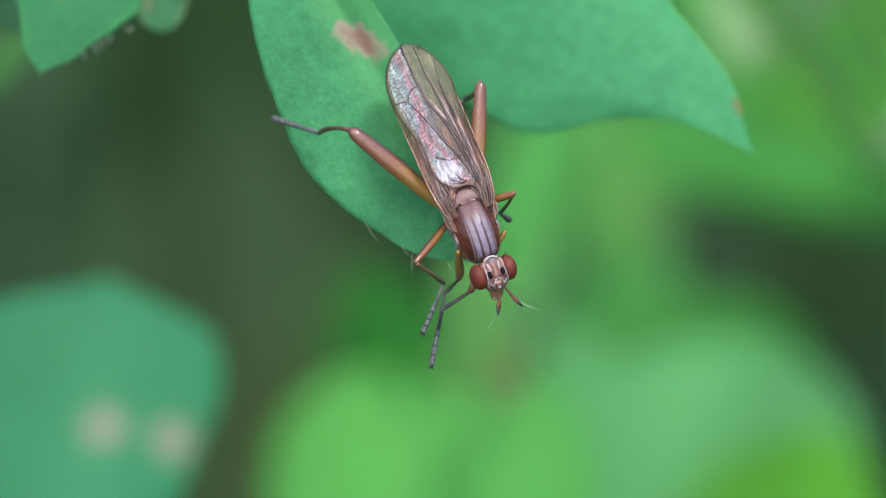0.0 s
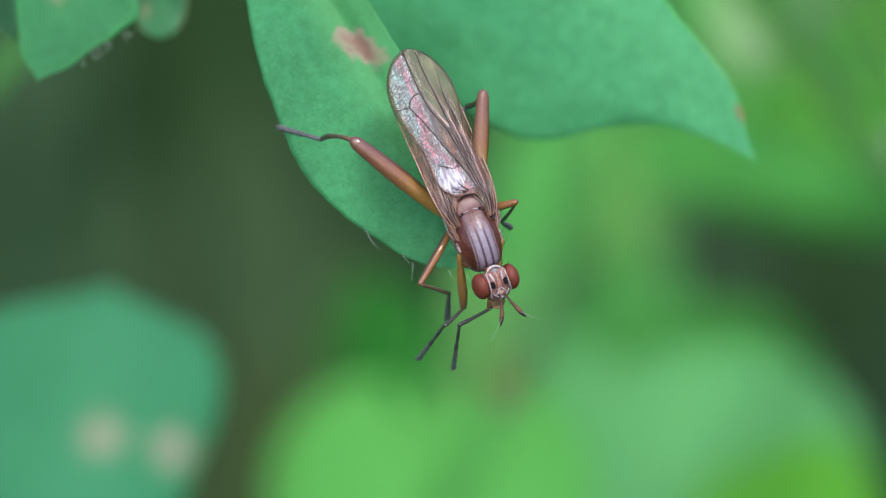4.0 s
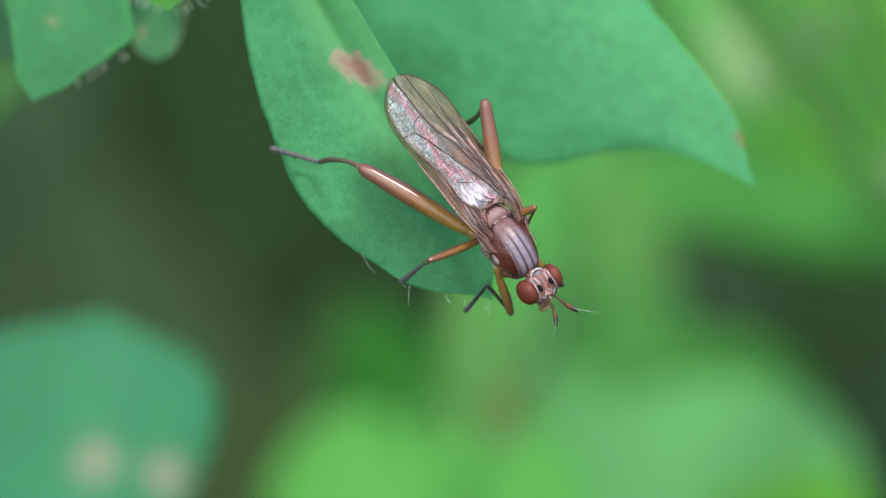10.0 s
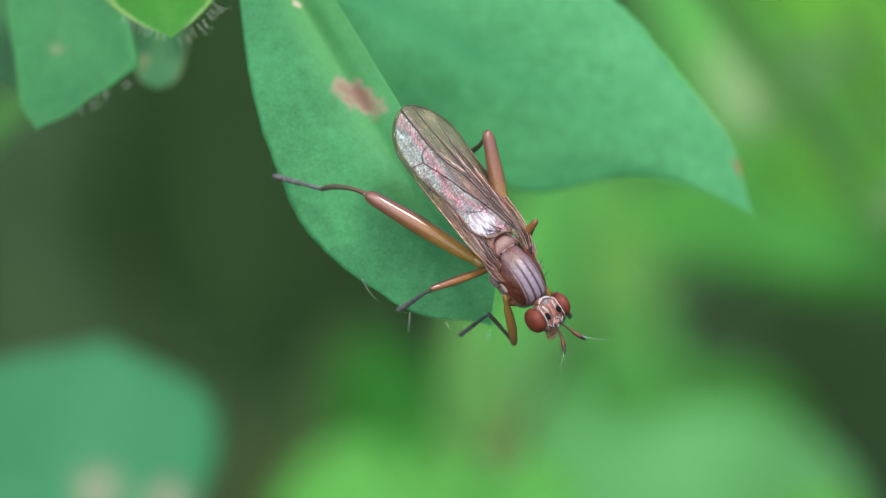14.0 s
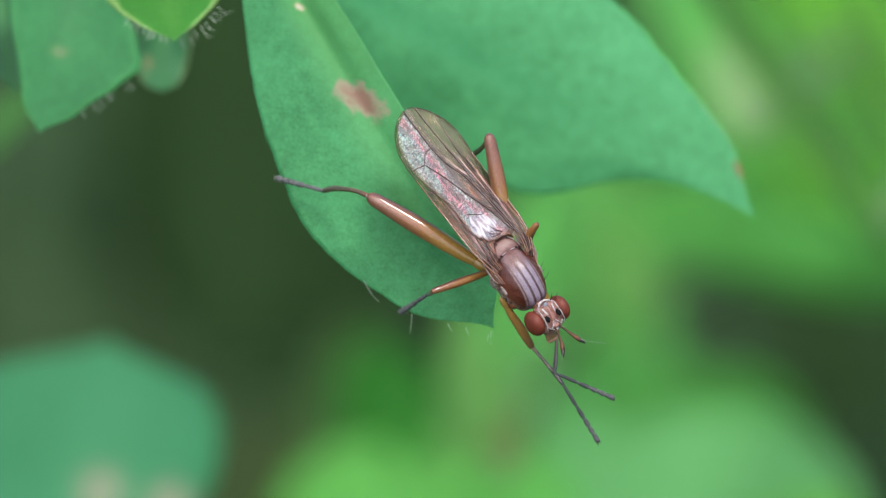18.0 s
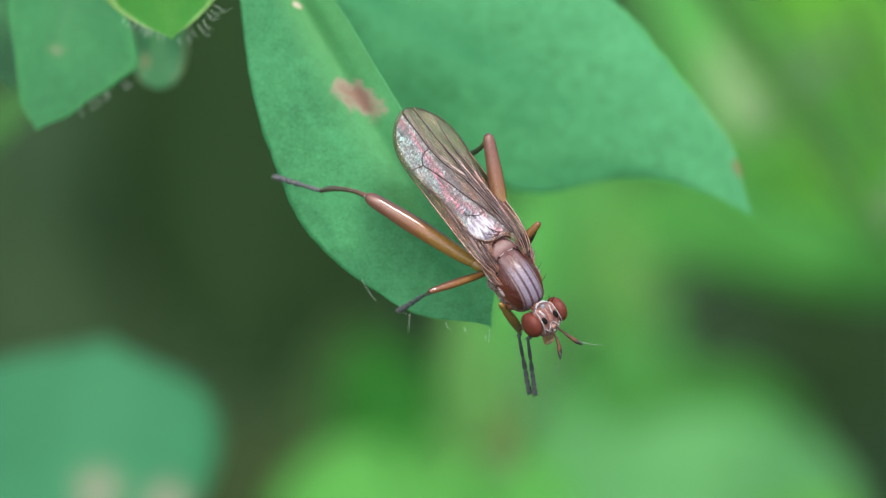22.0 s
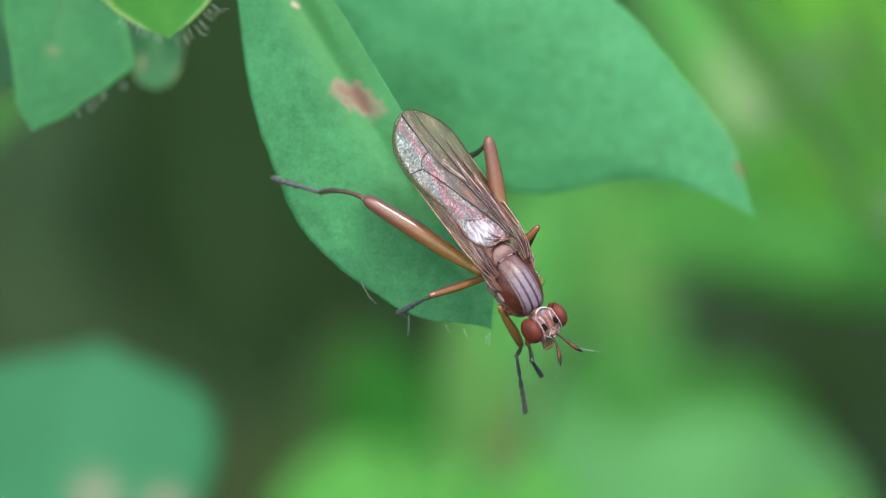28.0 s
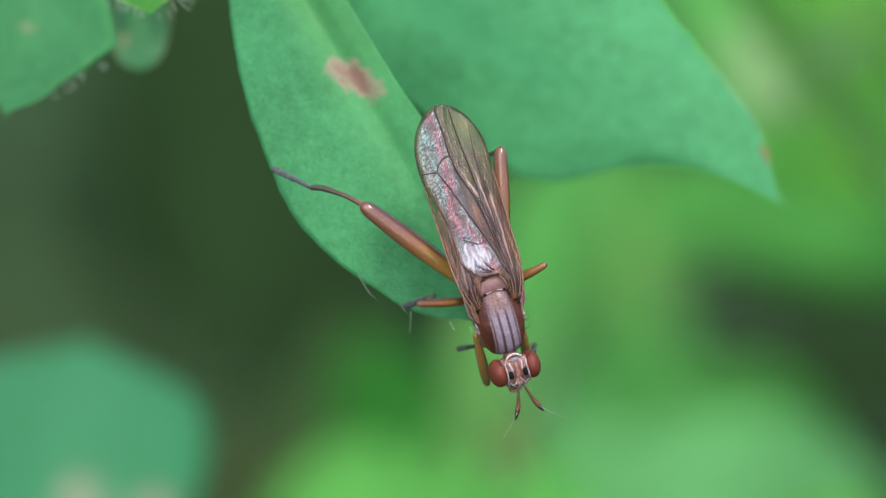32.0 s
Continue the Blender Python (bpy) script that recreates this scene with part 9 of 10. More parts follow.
    walk(legs['mid_left'][2], [
        (0, limb(-0.437, 1.22, -1.196, 0.039, 0.359, -0.933)), (0.5, limb(-0.405, 1.218, -1.17, 0.059, 0.367, -0.929)), (1, limb(-0.422, 1.252, -1.2, 0.055, 0.375, -0.925)),
        (1.5, limb(-0.416, 1.252, -1.194, 0.06, 0.376, -0.925)), (2, limb(-0.374, 1.263, -1.192, 0.074, 0.384, -0.92)), (2.5, limb(-0.394, 1.269, -1.189, 0.073, 0.386, -0.919)),
        (3, limb(-0.361, 1.281, -1.19, 0.086, 0.392, -0.916)), (3.5, limb(-0.367, 1.262, -1.184, 0.079, 0.382, -0.921)), (5.5, limb(-0.45, 1.133, -1.136, 0.041, 0.318, -0.947)),
        (6, limb(-0.664, 1.327, -1.236, -0.059, 0.4, -0.915)), (6.5, limb(-0.712, 1.275, -1.197, -0.092, 0.384, -0.919)), (6.75, limb(-0.92, 1.674, -1.359, -0.23, 0.224, -0.947)),
        (7, limb(-1.127, 2.034, -1.522, -0.358, 0.054, -0.932)), (7.5, limb(-0.826, 1.987, -1.634, -0.174, -0.067, -0.982)), (7.75, limb(-0.62, 1.766, -1.443, -0.091, -0.126, -0.988)),
        (8, limb(-0.413, 1.513, -1.265, -0.007, -0.184, -0.983)), (8.5, limb(-0.239, 1.342, -1.194, 0.048, -0.24, -0.969)), (8.75, limb(-0.101, 0.989, -1.034, 0.022, -0.193, -0.981)),
        (9, limb(0.023, 0.607, -0.907, -0.004, -0.145, -0.989)), (9.5, limb(-0.144, 0.633, -0.854, -0.018, -0.076, -0.997)), (10, limb(-0.137, 0.715, -0.883, -0.014, -0.092, -0.996)),
        (10.25, limb(-0.236, 0.792, -0.852, 0.035, -0.085, -0.996)), (10.5, limb(-0.339, 0.859, -0.839, 0.084, -0.079, -0.993)), (11, limb(-0.403, 0.586, -0.766, 0.045, -0.064, -0.997)),
        (11.5, limb(-0.448, 0.532, -0.765, 0.042, -0.088, -0.995)), (12, limb(-0.455, 0.544, -0.765, 0.054, -0.083, -0.995)), (12.5, limb(-0.453, 0.55, -0.773, 0.043, -0.095, -0.995)),
        (13, limb(-0.447, 0.571, -0.781, 0.049, -0.106, -0.993)), (13.5, limb(-0.456, 0.606, -0.802, 0.048, -0.119, -0.992)), (14, limb(-0.479, 0.625, -0.815, 0.058, -0.131, -0.99)),
        (14.5, limb(-0.473, 0.621, -0.81, 0.062, -0.129, -0.99)), (16.5, limb(-0.487, 0.664, -0.831, 0.06, -0.133, -0.989)), (17, limb(-0.47, 0.647, -0.824, 0.063, -0.138, -0.988)),
        (17.5, limb(-0.477, 0.652, -0.824, 0.053, -0.131, -0.99)), (18, limb(-0.484, 0.654, -0.828, 0.052, -0.135, -0.99)), (18.5, limb(-0.483, 0.694, -0.848, 0.056, -0.144, -0.988)),
        (19, limb(-0.491, 0.696, -0.854, 0.067, -0.152, -0.986)), (19.5, limb(-0.489, 0.695, -0.852, 0.068, -0.15, -0.986)), (20, limb(-0.469, 0.707, -0.857, 0.062, -0.151, -0.987)),
        (20.5, limb(-0.472, 0.705, -0.856, 0.047, -0.145, -0.988)), (21, limb(-0.488, 0.771, -0.903, 0.049, -0.175, -0.983)), (21.5, limb(-0.485, 0.765, -0.91, 0.052, -0.188, -0.981)),
        (22, limb(-0.518, 0.799, -0.946, 0.051, -0.215, -0.975)), (22.5, limb(-0.508, 0.78, -0.925, 0.059, -0.197, -0.979)), (23, limb(-0.501, 0.739, -0.888, 0.053, -0.173, -0.983)),
        (23.5, limb(-0.512, 0.756, -0.903, 0.065, -0.184, -0.981)), (24, limb(-0.513, 0.791, -0.931, 0.07, -0.201, -0.977)), (24.5, limb(-0.516, 0.798, -0.932, 0.069, -0.199, -0.978)),
        (25, limb(-0.523, 0.801, -0.935, 0.082, -0.199, -0.977)), (25.5, limb(-0.528, 0.811, -0.941, 0.08, -0.202, -0.976)), (27.5, limb(-0.576, 0.854, -0.972, 0.067, -0.212, -0.975)),
        (28, limb(-0.546, 0.848, -0.963, 0.078, -0.207, -0.975)), (28.5, limb(-0.553, 0.817, -0.943, 0.077, -0.198, -0.977)), (28.6, limb(-0.584, 1.07, -1.119, 0.142, -0.398, -0.906)),
        (28.7, limb(-0.61, 1.3, -1.319, 0.201, -0.579, -0.79)), (28.8, limb(-0.629, 1.503, -1.537, 0.249, -0.731, -0.635)), (28.9, limb(-0.641, 1.676, -1.768, 0.285, -0.847, -0.449)),
        (29, limb(-0.647, 1.817, -2.009, 0.307, -0.921, -0.241)), (29.08, limb(-0.665, 1.852, -1.932, 0.26, -0.857, -0.445)), (29.17, limb(-0.683, 1.882, -1.854, 0.2, -0.753, -0.627)),
        (29.25, limb(-0.699, 1.906, -1.775, 0.13, -0.612, -0.78)), (29.33, limb(-0.716, 1.923, -1.696, 0.054, -0.442, -0.895)), (29.42, limb(-0.732, 1.935, -1.616, -0.024, -0.251, -0.968)),
        (29.5, limb(-0.748, 1.941, -1.537, -0.101, -0.048, -0.994)), (30, limb(-0.682, 1.63, -1.397, -0.093, -0.194, -0.977)), (30.5, limb(-0.673, 1.361, -1.289, -0.045, -0.3, -0.953)),
        (31, limb(-0.932, 1.586, -1.465, -0.187, -0.252, -0.95)), (31.5, limb(-0.845, 1.566, -1.434, -0.129, -0.239, -0.962)), (32, limb(-0.922, 1.476, -1.445, -0.14, -0.326, -0.935)),
    ])
    walk(legs['hind_right'][0], [
        (0, limb(-1.153, -0.471, -0.88, -0.815, -0.54, 0.21)), (0.5, limb(-1.151, -0.475, -0.88, -0.812, -0.541, 0.218)), (1, limb(-1.15, -0.476, -0.88, -0.81, -0.542, 0.225)),
        (1.5, limb(-1.148, -0.478, -0.88, -0.805, -0.544, 0.237)), (2, limb(-1.148, -0.479, -0.88, -0.792, -0.548, 0.269)), (2.5, limb(-1.149, -0.477, -0.88, -0.788, -0.553, 0.271)),
        (3, limb(-1.148, -0.479, -0.88, -0.784, -0.554, 0.279)), (3.5, limb(-1.148, -0.479, -0.88, -0.784, -0.558, 0.272)), (5.5, limb(-1.141, -0.49, -0.88, -0.806, -0.552, 0.215)),
        (6, limb(-1.162, -0.457, -0.88, -0.782, -0.566, 0.262)), (6.5, limb(-1.161, -0.458, -0.88, -0.791, -0.557, 0.251)), (6.75, limb(-1.187, -0.418, -0.88, -0.749, -0.601, 0.278)),
        (7, limb(-1.212, -0.379, -0.88, -0.703, -0.643, 0.303)), (7.25, limb(-1.211, -0.38, -0.88, -0.688, -0.646, 0.33)), (7.5, limb(-1.21, -0.381, -0.88, -0.673, -0.649, 0.356)),
        (7.75, limb(-1.192, -0.41, -0.88, -0.726, -0.636, 0.263)), (8, limb(-1.174, -0.438, -0.88, -0.771, -0.615, 0.167)), (8.25, limb(-1.161, -0.459, -0.88, -0.782, -0.602, 0.164)),
        (8.5, limb(-1.147, -0.48, -0.88, -0.792, -0.588, 0.162)), (8.67, limb(-1.152, -0.514, -0.883, -0.836, -0.544, 0.072)), (8.83, limb(-1.157, -0.548, -0.885, -0.869, -0.494, -0.019)),
        (9, limb(-1.163, -0.582, -0.888, -0.893, -0.437, -0.11)), (9.5, limb(-1.221, -0.608, -0.891, -0.907, -0.412, -0.086)), (10, limb(-1.191, -0.596, -0.889, -0.905, -0.418, -0.086)),
        (10.5, limb(-1.188, -0.562, -0.885, -0.897, -0.438, -0.06)), (11, limb(-1.232, -0.61, -0.889, -0.903, -0.425, -0.062)), (11.5, limb(-1.265, -0.633, -0.895, -0.908, -0.411, -0.079)),
        (12, limb(-1.257, -0.631, -0.896, -0.908, -0.409, -0.092)), (12.5, limb(-1.249, -0.628, -0.893, -0.908, -0.411, -0.075)), (13, limb(-1.252, -0.63, -0.893, -0.909, -0.411, -0.074)),
        (13.5, limb(-1.267, -0.637, -0.894, -0.908, -0.412, -0.073)), (14, limb(-1.275, -0.637, -0.895, -0.91, -0.408, -0.077)), (14.5, limb(-1.245, -0.624, -0.893, -0.908, -0.412, -0.079)),
        (16.5, limb(-1.257, -0.627, -0.892, -0.911, -0.407, -0.07)), (17, limb(-1.255, -0.628, -0.894, -0.908, -0.412, -0.079)), (17.5, limb(-1.245, -0.623, -0.891, -0.907, -0.417, -0.068)),
        (18, limb(-1.281, -0.636, -0.893, -0.908, -0.414, -0.067)), (18.5, limb(-1.245, -0.622, -0.891, -0.906, -0.418, -0.069)), (19, limb(-1.246, -0.622, -0.893, -0.909, -0.409, -0.078)),
        (19.5, limb(-1.274, -0.634, -0.897, -0.909, -0.408, -0.086)), (20, limb(-1.241, -0.616, -0.893, -0.909, -0.408, -0.086)), (20.5, limb(-1.242, -0.616, -0.893, -0.908, -0.41, -0.083)),
        (21, limb(-1.228, -0.611, -0.892, -0.907, -0.412, -0.083)), (21.5, limb(-1.273, -0.631, -0.895, -0.909, -0.41, -0.077)), (22, limb(-1.264, -0.626, -0.892, -0.908, -0.414, -0.067)),
        (22.5, limb(-1.253, -0.621, -0.893, -0.911, -0.405, -0.079)), (23, limb(-1.269, -0.627, -0.894, -0.908, -0.412, -0.073)), (23.5, limb(-1.271, -0.626, -0.896, -0.91, -0.406, -0.085)),
        (24, limb(-1.261, -0.621, -0.895, -0.907, -0.411, -0.085)), (24.5, limb(-1.269, -0.624, -0.896, -0.909, -0.408, -0.087)), (25, limb(-1.273, -0.631, -0.898, -0.91, -0.404, -0.093)),
        (25.5, limb(-1.269, -0.627, -0.897, -0.908, -0.407, -0.094)), (27.5, limb(-1.279, -0.63, -0.896, -0.91, -0.406, -0.082)), (28, limb(-1.273, -0.625, -0.897, -0.91, -0.403, -0.094)),
        (28.5, limb(-1.269, -0.625, -0.895, -0.911, -0.405, -0.084)), (28.75, limb(-1.215, -0.541, -0.888, -0.863, -0.504, 0.043)), (29, limb(-1.162, -0.457, -0.88, -0.79, -0.589, 0.169)),
        (29.25, limb(-1.191, -0.412, -0.88, -0.702, -0.653, 0.284)), (29.5, limb(-1.22, -0.366, -0.88, -0.597, -0.7, 0.391)), (30, limb(-1.199, -0.398, -0.88, -0.701, -0.68, 0.214)),
        (30.5, limb(-1.157, -0.464, -0.88, -0.784, -0.62, 0.043)), (31, limb(-1.191, -0.411, -0.88, -0.752, -0.649, 0.118)), (31.5, limb(-1.186, -0.42, -0.88, -0.762, -0.637, 0.119)),
        (32, limb(-1.171, -0.442, -0.88, -0.79, -0.607, 0.085)),
    ])
    walk(legs['hind_right'][1], [
        (0, limb(-4.455, -2.656, -0.028, -0.318, -0.3, -0.899)), (0.5, limb(-4.44, -2.666, 0.005, -0.293, -0.292, -0.91)), (1, limb(-4.43, -2.671, 0.029, -0.312, -0.285, -0.906)),
        (1.5, limb(-4.407, -2.683, 0.08, -0.316, -0.267, -0.91)), (2, limb(-4.355, -2.699, 0.21, -0.308, -0.274, -0.911)), (2.5, limb(-4.34, -2.717, 0.217, -0.322, -0.268, -0.908)),
        (3, limb(-4.324, -2.723, 0.25, -0.305, -0.264, -0.915)), (3.5, limb(-4.322, -2.741, 0.221, -0.306, -0.25, -0.919)), (5.5, limb(-4.403, -2.726, -0.007, -0.364, -0.258, -0.895)),
        (6, limb(-4.329, -2.748, 0.182, -0.363, -0.288, -0.886)), (6.5, limb(-4.367, -2.715, 0.137, -0.391, -0.307, -0.868)), (6.75, limb(-4.22, -2.854, 0.245, -0.292, -0.353, -0.889)),
        (7, limb(-4.06, -2.982, 0.349, -0.19, -0.395, -0.899)), (7.25, limb(-3.998, -2.997, 0.456, -0.161, -0.41, -0.898)), (7.5, limb(-3.934, -3.009, 0.561, -0.131, -0.425, -0.896)),
        (7.75, limb(-4.132, -2.984, 0.184, -0.192, -0.386, -0.902)), (8, limb(-4.296, -2.928, -0.206, -0.252, -0.344, -0.905)), (8.25, limb(-4.326, -2.896, -0.214, -0.278, -0.339, -0.899)),
        (8.5, limb(-4.356, -2.863, -0.223, -0.305, -0.333, -0.892)), (8.67, limb(-4.537, -2.719, -0.59, -0.365, -0.28, -0.888)), (8.83, limb(-4.678, -2.548, -0.961, -0.423, -0.225, -0.878)),
        (9, limb(-4.777, -2.354, -1.331, -0.478, -0.169, -0.862)), (9.5, limb(-4.895, -2.275, -1.241, -0.485, -0.17, -0.858)), (10, limb(-4.855, -2.287, -1.237, -0.486, -0.191, -0.853)),
        (10.5, limb(-4.821, -2.336, -1.127, -0.438, -0.256, -0.862)), (11, limb(-4.89, -2.33, -1.138, -0.528, -0.277, -0.803)), (11.5, limb(-4.942, -2.299, -1.215, -0.547, -0.26, -0.796)),
        (12, limb(-4.934, -2.288, -1.268, -0.536, -0.261, -0.803)), (12.5, limb(-4.928, -2.294, -1.196, -0.548, -0.264, -0.794)), (13, limb(-4.932, -2.293, -1.192, -0.549, -0.263, -0.793)),
        (13.5, limb(-4.945, -2.307, -1.189, -0.55, -0.267, -0.791)), (14, limb(-4.959, -2.291, -1.206, -0.539, -0.253, -0.804)), (14.5, limb(-4.922, -2.293, -1.213, -0.544, -0.27, -0.794)),
        (16.5, limb(-4.946, -2.276, -1.178, -0.535, -0.283, -0.796)), (17, limb(-4.931, -2.298, -1.212, -0.537, -0.262, -0.802)), (17.5, limb(-4.917, -2.31, -1.165, -0.548, -0.282, -0.788)),
        (18, limb(-4.957, -2.314, -1.163, -0.542, -0.269, -0.796)), (18.5, limb(-4.915, -2.313, -1.172, -0.544, -0.284, -0.79)), (19, limb(-4.928, -2.279, -1.207, -0.536, -0.28, -0.796)),
        (19.5, limb(-4.956, -2.286, -1.247, -0.525, -0.265, -0.809)), (20, limb(-4.921, -2.271, -1.243, -0.54, -0.275, -0.796)), (20.5, limb(-4.92, -2.277, -1.23, -0.543, -0.276, -0.793)),
        (21, limb(-4.903, -2.279, -1.227, -0.541, -0.278, -0.794)), (21.5, limb(-4.954, -2.29, -1.206, -0.53, -0.268, -0.805)), (22, limb(-4.941, -2.302, -1.165, -0.541, -0.287, -0.791)),
        (22.5, limb(-4.941, -2.262, -1.212, -0.538, -0.26, -0.802)), (23, limb(-4.948, -2.295, -1.19, -0.541, -0.267, -0.797)), (23.5, limb(-4.956, -2.269, -1.241, -0.526, -0.287, -0.801)),
        (24, limb(-4.937, -2.287, -1.239, -0.533, -0.268, -0.803)), (24.5, limb(-4.95, -2.274, -1.248, -0.529, -0.268, -0.805)), (25, limb(-4.958, -2.268, -1.274, -0.514, -0.267, -0.815)),
        (25.5, limb(-4.947, -2.277, -1.28, -0.522, -0.265, -0.811)), (27.5, limb(-4.964, -2.276, -1.229, -0.532, -0.278, -0.8)), (28, limb(-4.959, -2.258, -1.277, -0.516, -0.26, -0.816)),
        (28.5, limb(-4.956, -2.264, -1.235, -0.528, -0.27, -0.805)), (28.75, limb(-4.709, -2.582, -0.713, -0.414, -0.318, -0.853)), (29, limb(-4.363, -2.842, -0.196, -0.292, -0.362, -0.885)),
        (29.25, limb(-4.036, -3.055, 0.269, -0.169, -0.428, -0.888)), (29.5, limb(-3.637, -3.202, 0.705, -0.043, -0.487, -0.872)), (30, limb(-4.038, -3.154, -0.014, -0.158, -0.476, -0.865)),
        (30.5, limb(-4.332, -2.974, -0.707, -0.329, -0.477, -0.815)), (31, limb(-4.236, -3.039, -0.403, -0.253, -0.498, -0.829)), (31.5, limb(-4.27, -3, -0.399, -0.254, -0.493, -0.832)),
        (32, limb(-4.373, -2.899, -0.535, -0.409, -0.514, -0.754)),
    ])
    walk(legs['hind_right'][2], [
        (0, limb(-5.155, -3.315, -2.007, -0.639, -0.758, -0.131)), (0.5, limb(-5.085, -3.308, -1.998, -0.647, -0.713, -0.271)), (1, limb(-5.116, -3.299, -1.964, -0.637, -0.722, -0.27)),
        (1.5, limb(-5.103, -3.27, -1.922, -0.63, -0.728, -0.27)), (2, limb(-5.033, -3.303, -1.794, -0.617, -0.651, -0.442)), (2.5, limb(-5.047, -3.308, -1.781, -0.605, -0.639, -0.475)),
        (3, limb(-4.996, -3.304, -1.763, -0.591, -0.593, -0.547)), (3.5, limb(-4.995, -3.29, -1.8, -0.593, -0.625, -0.507)), (5.5, limb(-5.204, -3.293, -1.976, -0.641, -0.659, -0.393)),
        (6, limb(-5.128, -3.382, -1.768, -0.613, -0.704, -0.359)), (6.5, limb(-5.227, -3.391, -1.772, -0.619, -0.715, -0.326)), (6.75, limb(-4.863, -3.631, -1.71, -0.514, -0.769, -0.38)),
        (7, limb(-4.479, -3.851, -1.628, -0.401, -0.81, -0.428)), (7.25, limb(-4.352, -3.899, -1.519, -0.359, -0.754, -0.55)), (7.5, limb(-4.223, -3.945, -1.409, -0.309, -0.683, -0.661)),
        (7.75, limb(-4.555, -3.832, -1.801, -0.433, -0.699, -0.57)), (8, limb(-4.85, -3.685, -2.196, -0.546, -0.697, -0.464)), (8.25, limb(-4.939, -3.641, -2.192, -0.555, -0.611, -0.565)),
        (8.5, limb(-5.026, -3.595, -2.186, -0.553, -0.513, -0.656)), (8.67, limb(-5.34, -3.334, -2.544, -0.649, -0.57, -0.504)), (8.83, limb(-5.608, -3.043, -2.893, -0.721, -0.607, -0.334)),
        (9, limb(-5.828, -2.725, -3.228, -0.768, -0.622, -0.151)), (9.5, limb(-5.963, -2.65, -3.128, -0.783, -0.609, -0.125)), (10, limb(-5.925, -2.707, -3.112, -0.766, -0.626, -0.145)),
        (10.5, limb(-5.783, -2.9, -3.024, -0.703, -0.707, -0.077)), (11, limb(-6.053, -2.939, -2.904, -0.757, -0.627, -0.184)), (11.5, limb(-6.145, -2.872, -2.966, -0.781, -0.581, -0.232)),
        (12, limb(-6.114, -2.861, -3.035, -0.777, -0.575, -0.255)), (12.5, limb(-6.133, -2.875, -2.942, -0.77, -0.593, -0.236)), (13, limb(-6.14, -2.873, -2.937, -0.774, -0.589, -0.233)),
        (13.5, limb(-6.155, -2.894, -2.93, -0.77, -0.593, -0.236)), (14, limb(-6.144, -2.848, -2.974, -0.769, -0.599, -0.224)), (14.5, limb(-6.119, -2.887, -2.961, -0.774, -0.586, -0.24)),
        (16.5, limb(-6.124, -2.899, -2.928, -0.774, -0.589, -0.231)), (17, limb(-6.111, -2.875, -2.977, -0.764, -0.603, -0.232)), (17.5, limb(-6.122, -2.929, -2.898, -0.767, -0.6, -0.227)),
        (18, limb(-6.149, -2.905, -2.915, -0.758, -0.617, -0.213)), (18.5, limb(-6.112, -2.938, -2.909, -0.77, -0.597, -0.226)), (19, limb(-6.108, -2.896, -2.958, -0.762, -0.599, -0.246)),
        (19.5, limb(-6.11, -2.868, -3.026, -0.754, -0.609, -0.247)), (20, limb(-6.108, -2.876, -2.994, -0.76, -0.596, -0.259)), (20.5, limb(-6.115, -2.884, -2.975, -0.764, -0.595, -0.251)),
        (21, limb(-6.093, -2.891, -2.973, -0.766, -0.592, -0.25)), (21.5, limb(-6.119, -2.879, -2.976, -0.771, -0.598, -0.221)), (22, limb(-6.131, -2.933, -2.905, -0.773, -0.595, -0.219)),
        (22.5, limb(-6.126, -2.835, -2.976, -0.762, -0.605, -0.231)), (23, limb(-6.139, -2.883, -2.944, -0.76, -0.611, -0.221)), (23.5, limb(-6.113, -2.901, -3.003, -0.771, -0.586, -0.249)),
        (24, limb(-6.11, -2.876, -3.004, -0.772, -0.592, -0.23)), (24.5, limb(-6.115, -2.863, -3.02, -0.766, -0.597, -0.237)), (25, limb(-6.088, -2.856, -3.067, -0.765, -0.594, -0.248)),
        (25.5, limb(-6.096, -2.86, -3.063, -0.76, -0.599, -0.253)), (27.5, limb(-6.134, -2.887, -2.99, -0.771, -0.59, -0.239)), (28, limb(-6.095, -2.831, -3.072, -0.77, -0.592, -0.236)),
        (28.5, limb(-6.118, -2.857, -3.007, -0.769, -0.594, -0.234)), (28.75, limb(-5.619, -3.283, -2.589, -0.65, -0.633, -0.421)), (29, limb(-5.005, -3.638, -2.144, -0.497, -0.64, -0.586)),
        (29.25, limb(-4.408, -3.998, -1.684, -0.378, -0.68, -0.628)), (29.5, limb(-3.733, -4.273, -1.214, -0.251, -0.708, -0.66)), (30, limb(-4.385, -4.202, -1.917, -0.396, -0.715, -0.576)),
        (30.5, limb(-5.055, -4.022, -2.501, -0.482, -0.552, -0.68)), (31, limb(-4.792, -4.136, -2.227, -0.463, -0.67, -0.581)), (31.5, limb(-4.829, -4.086, -2.229, -0.433, -0.586, -0.685)),
        (32, limb(-5.272, -4.03, -2.194, -0.505, -0.487, -0.712)),
    ])
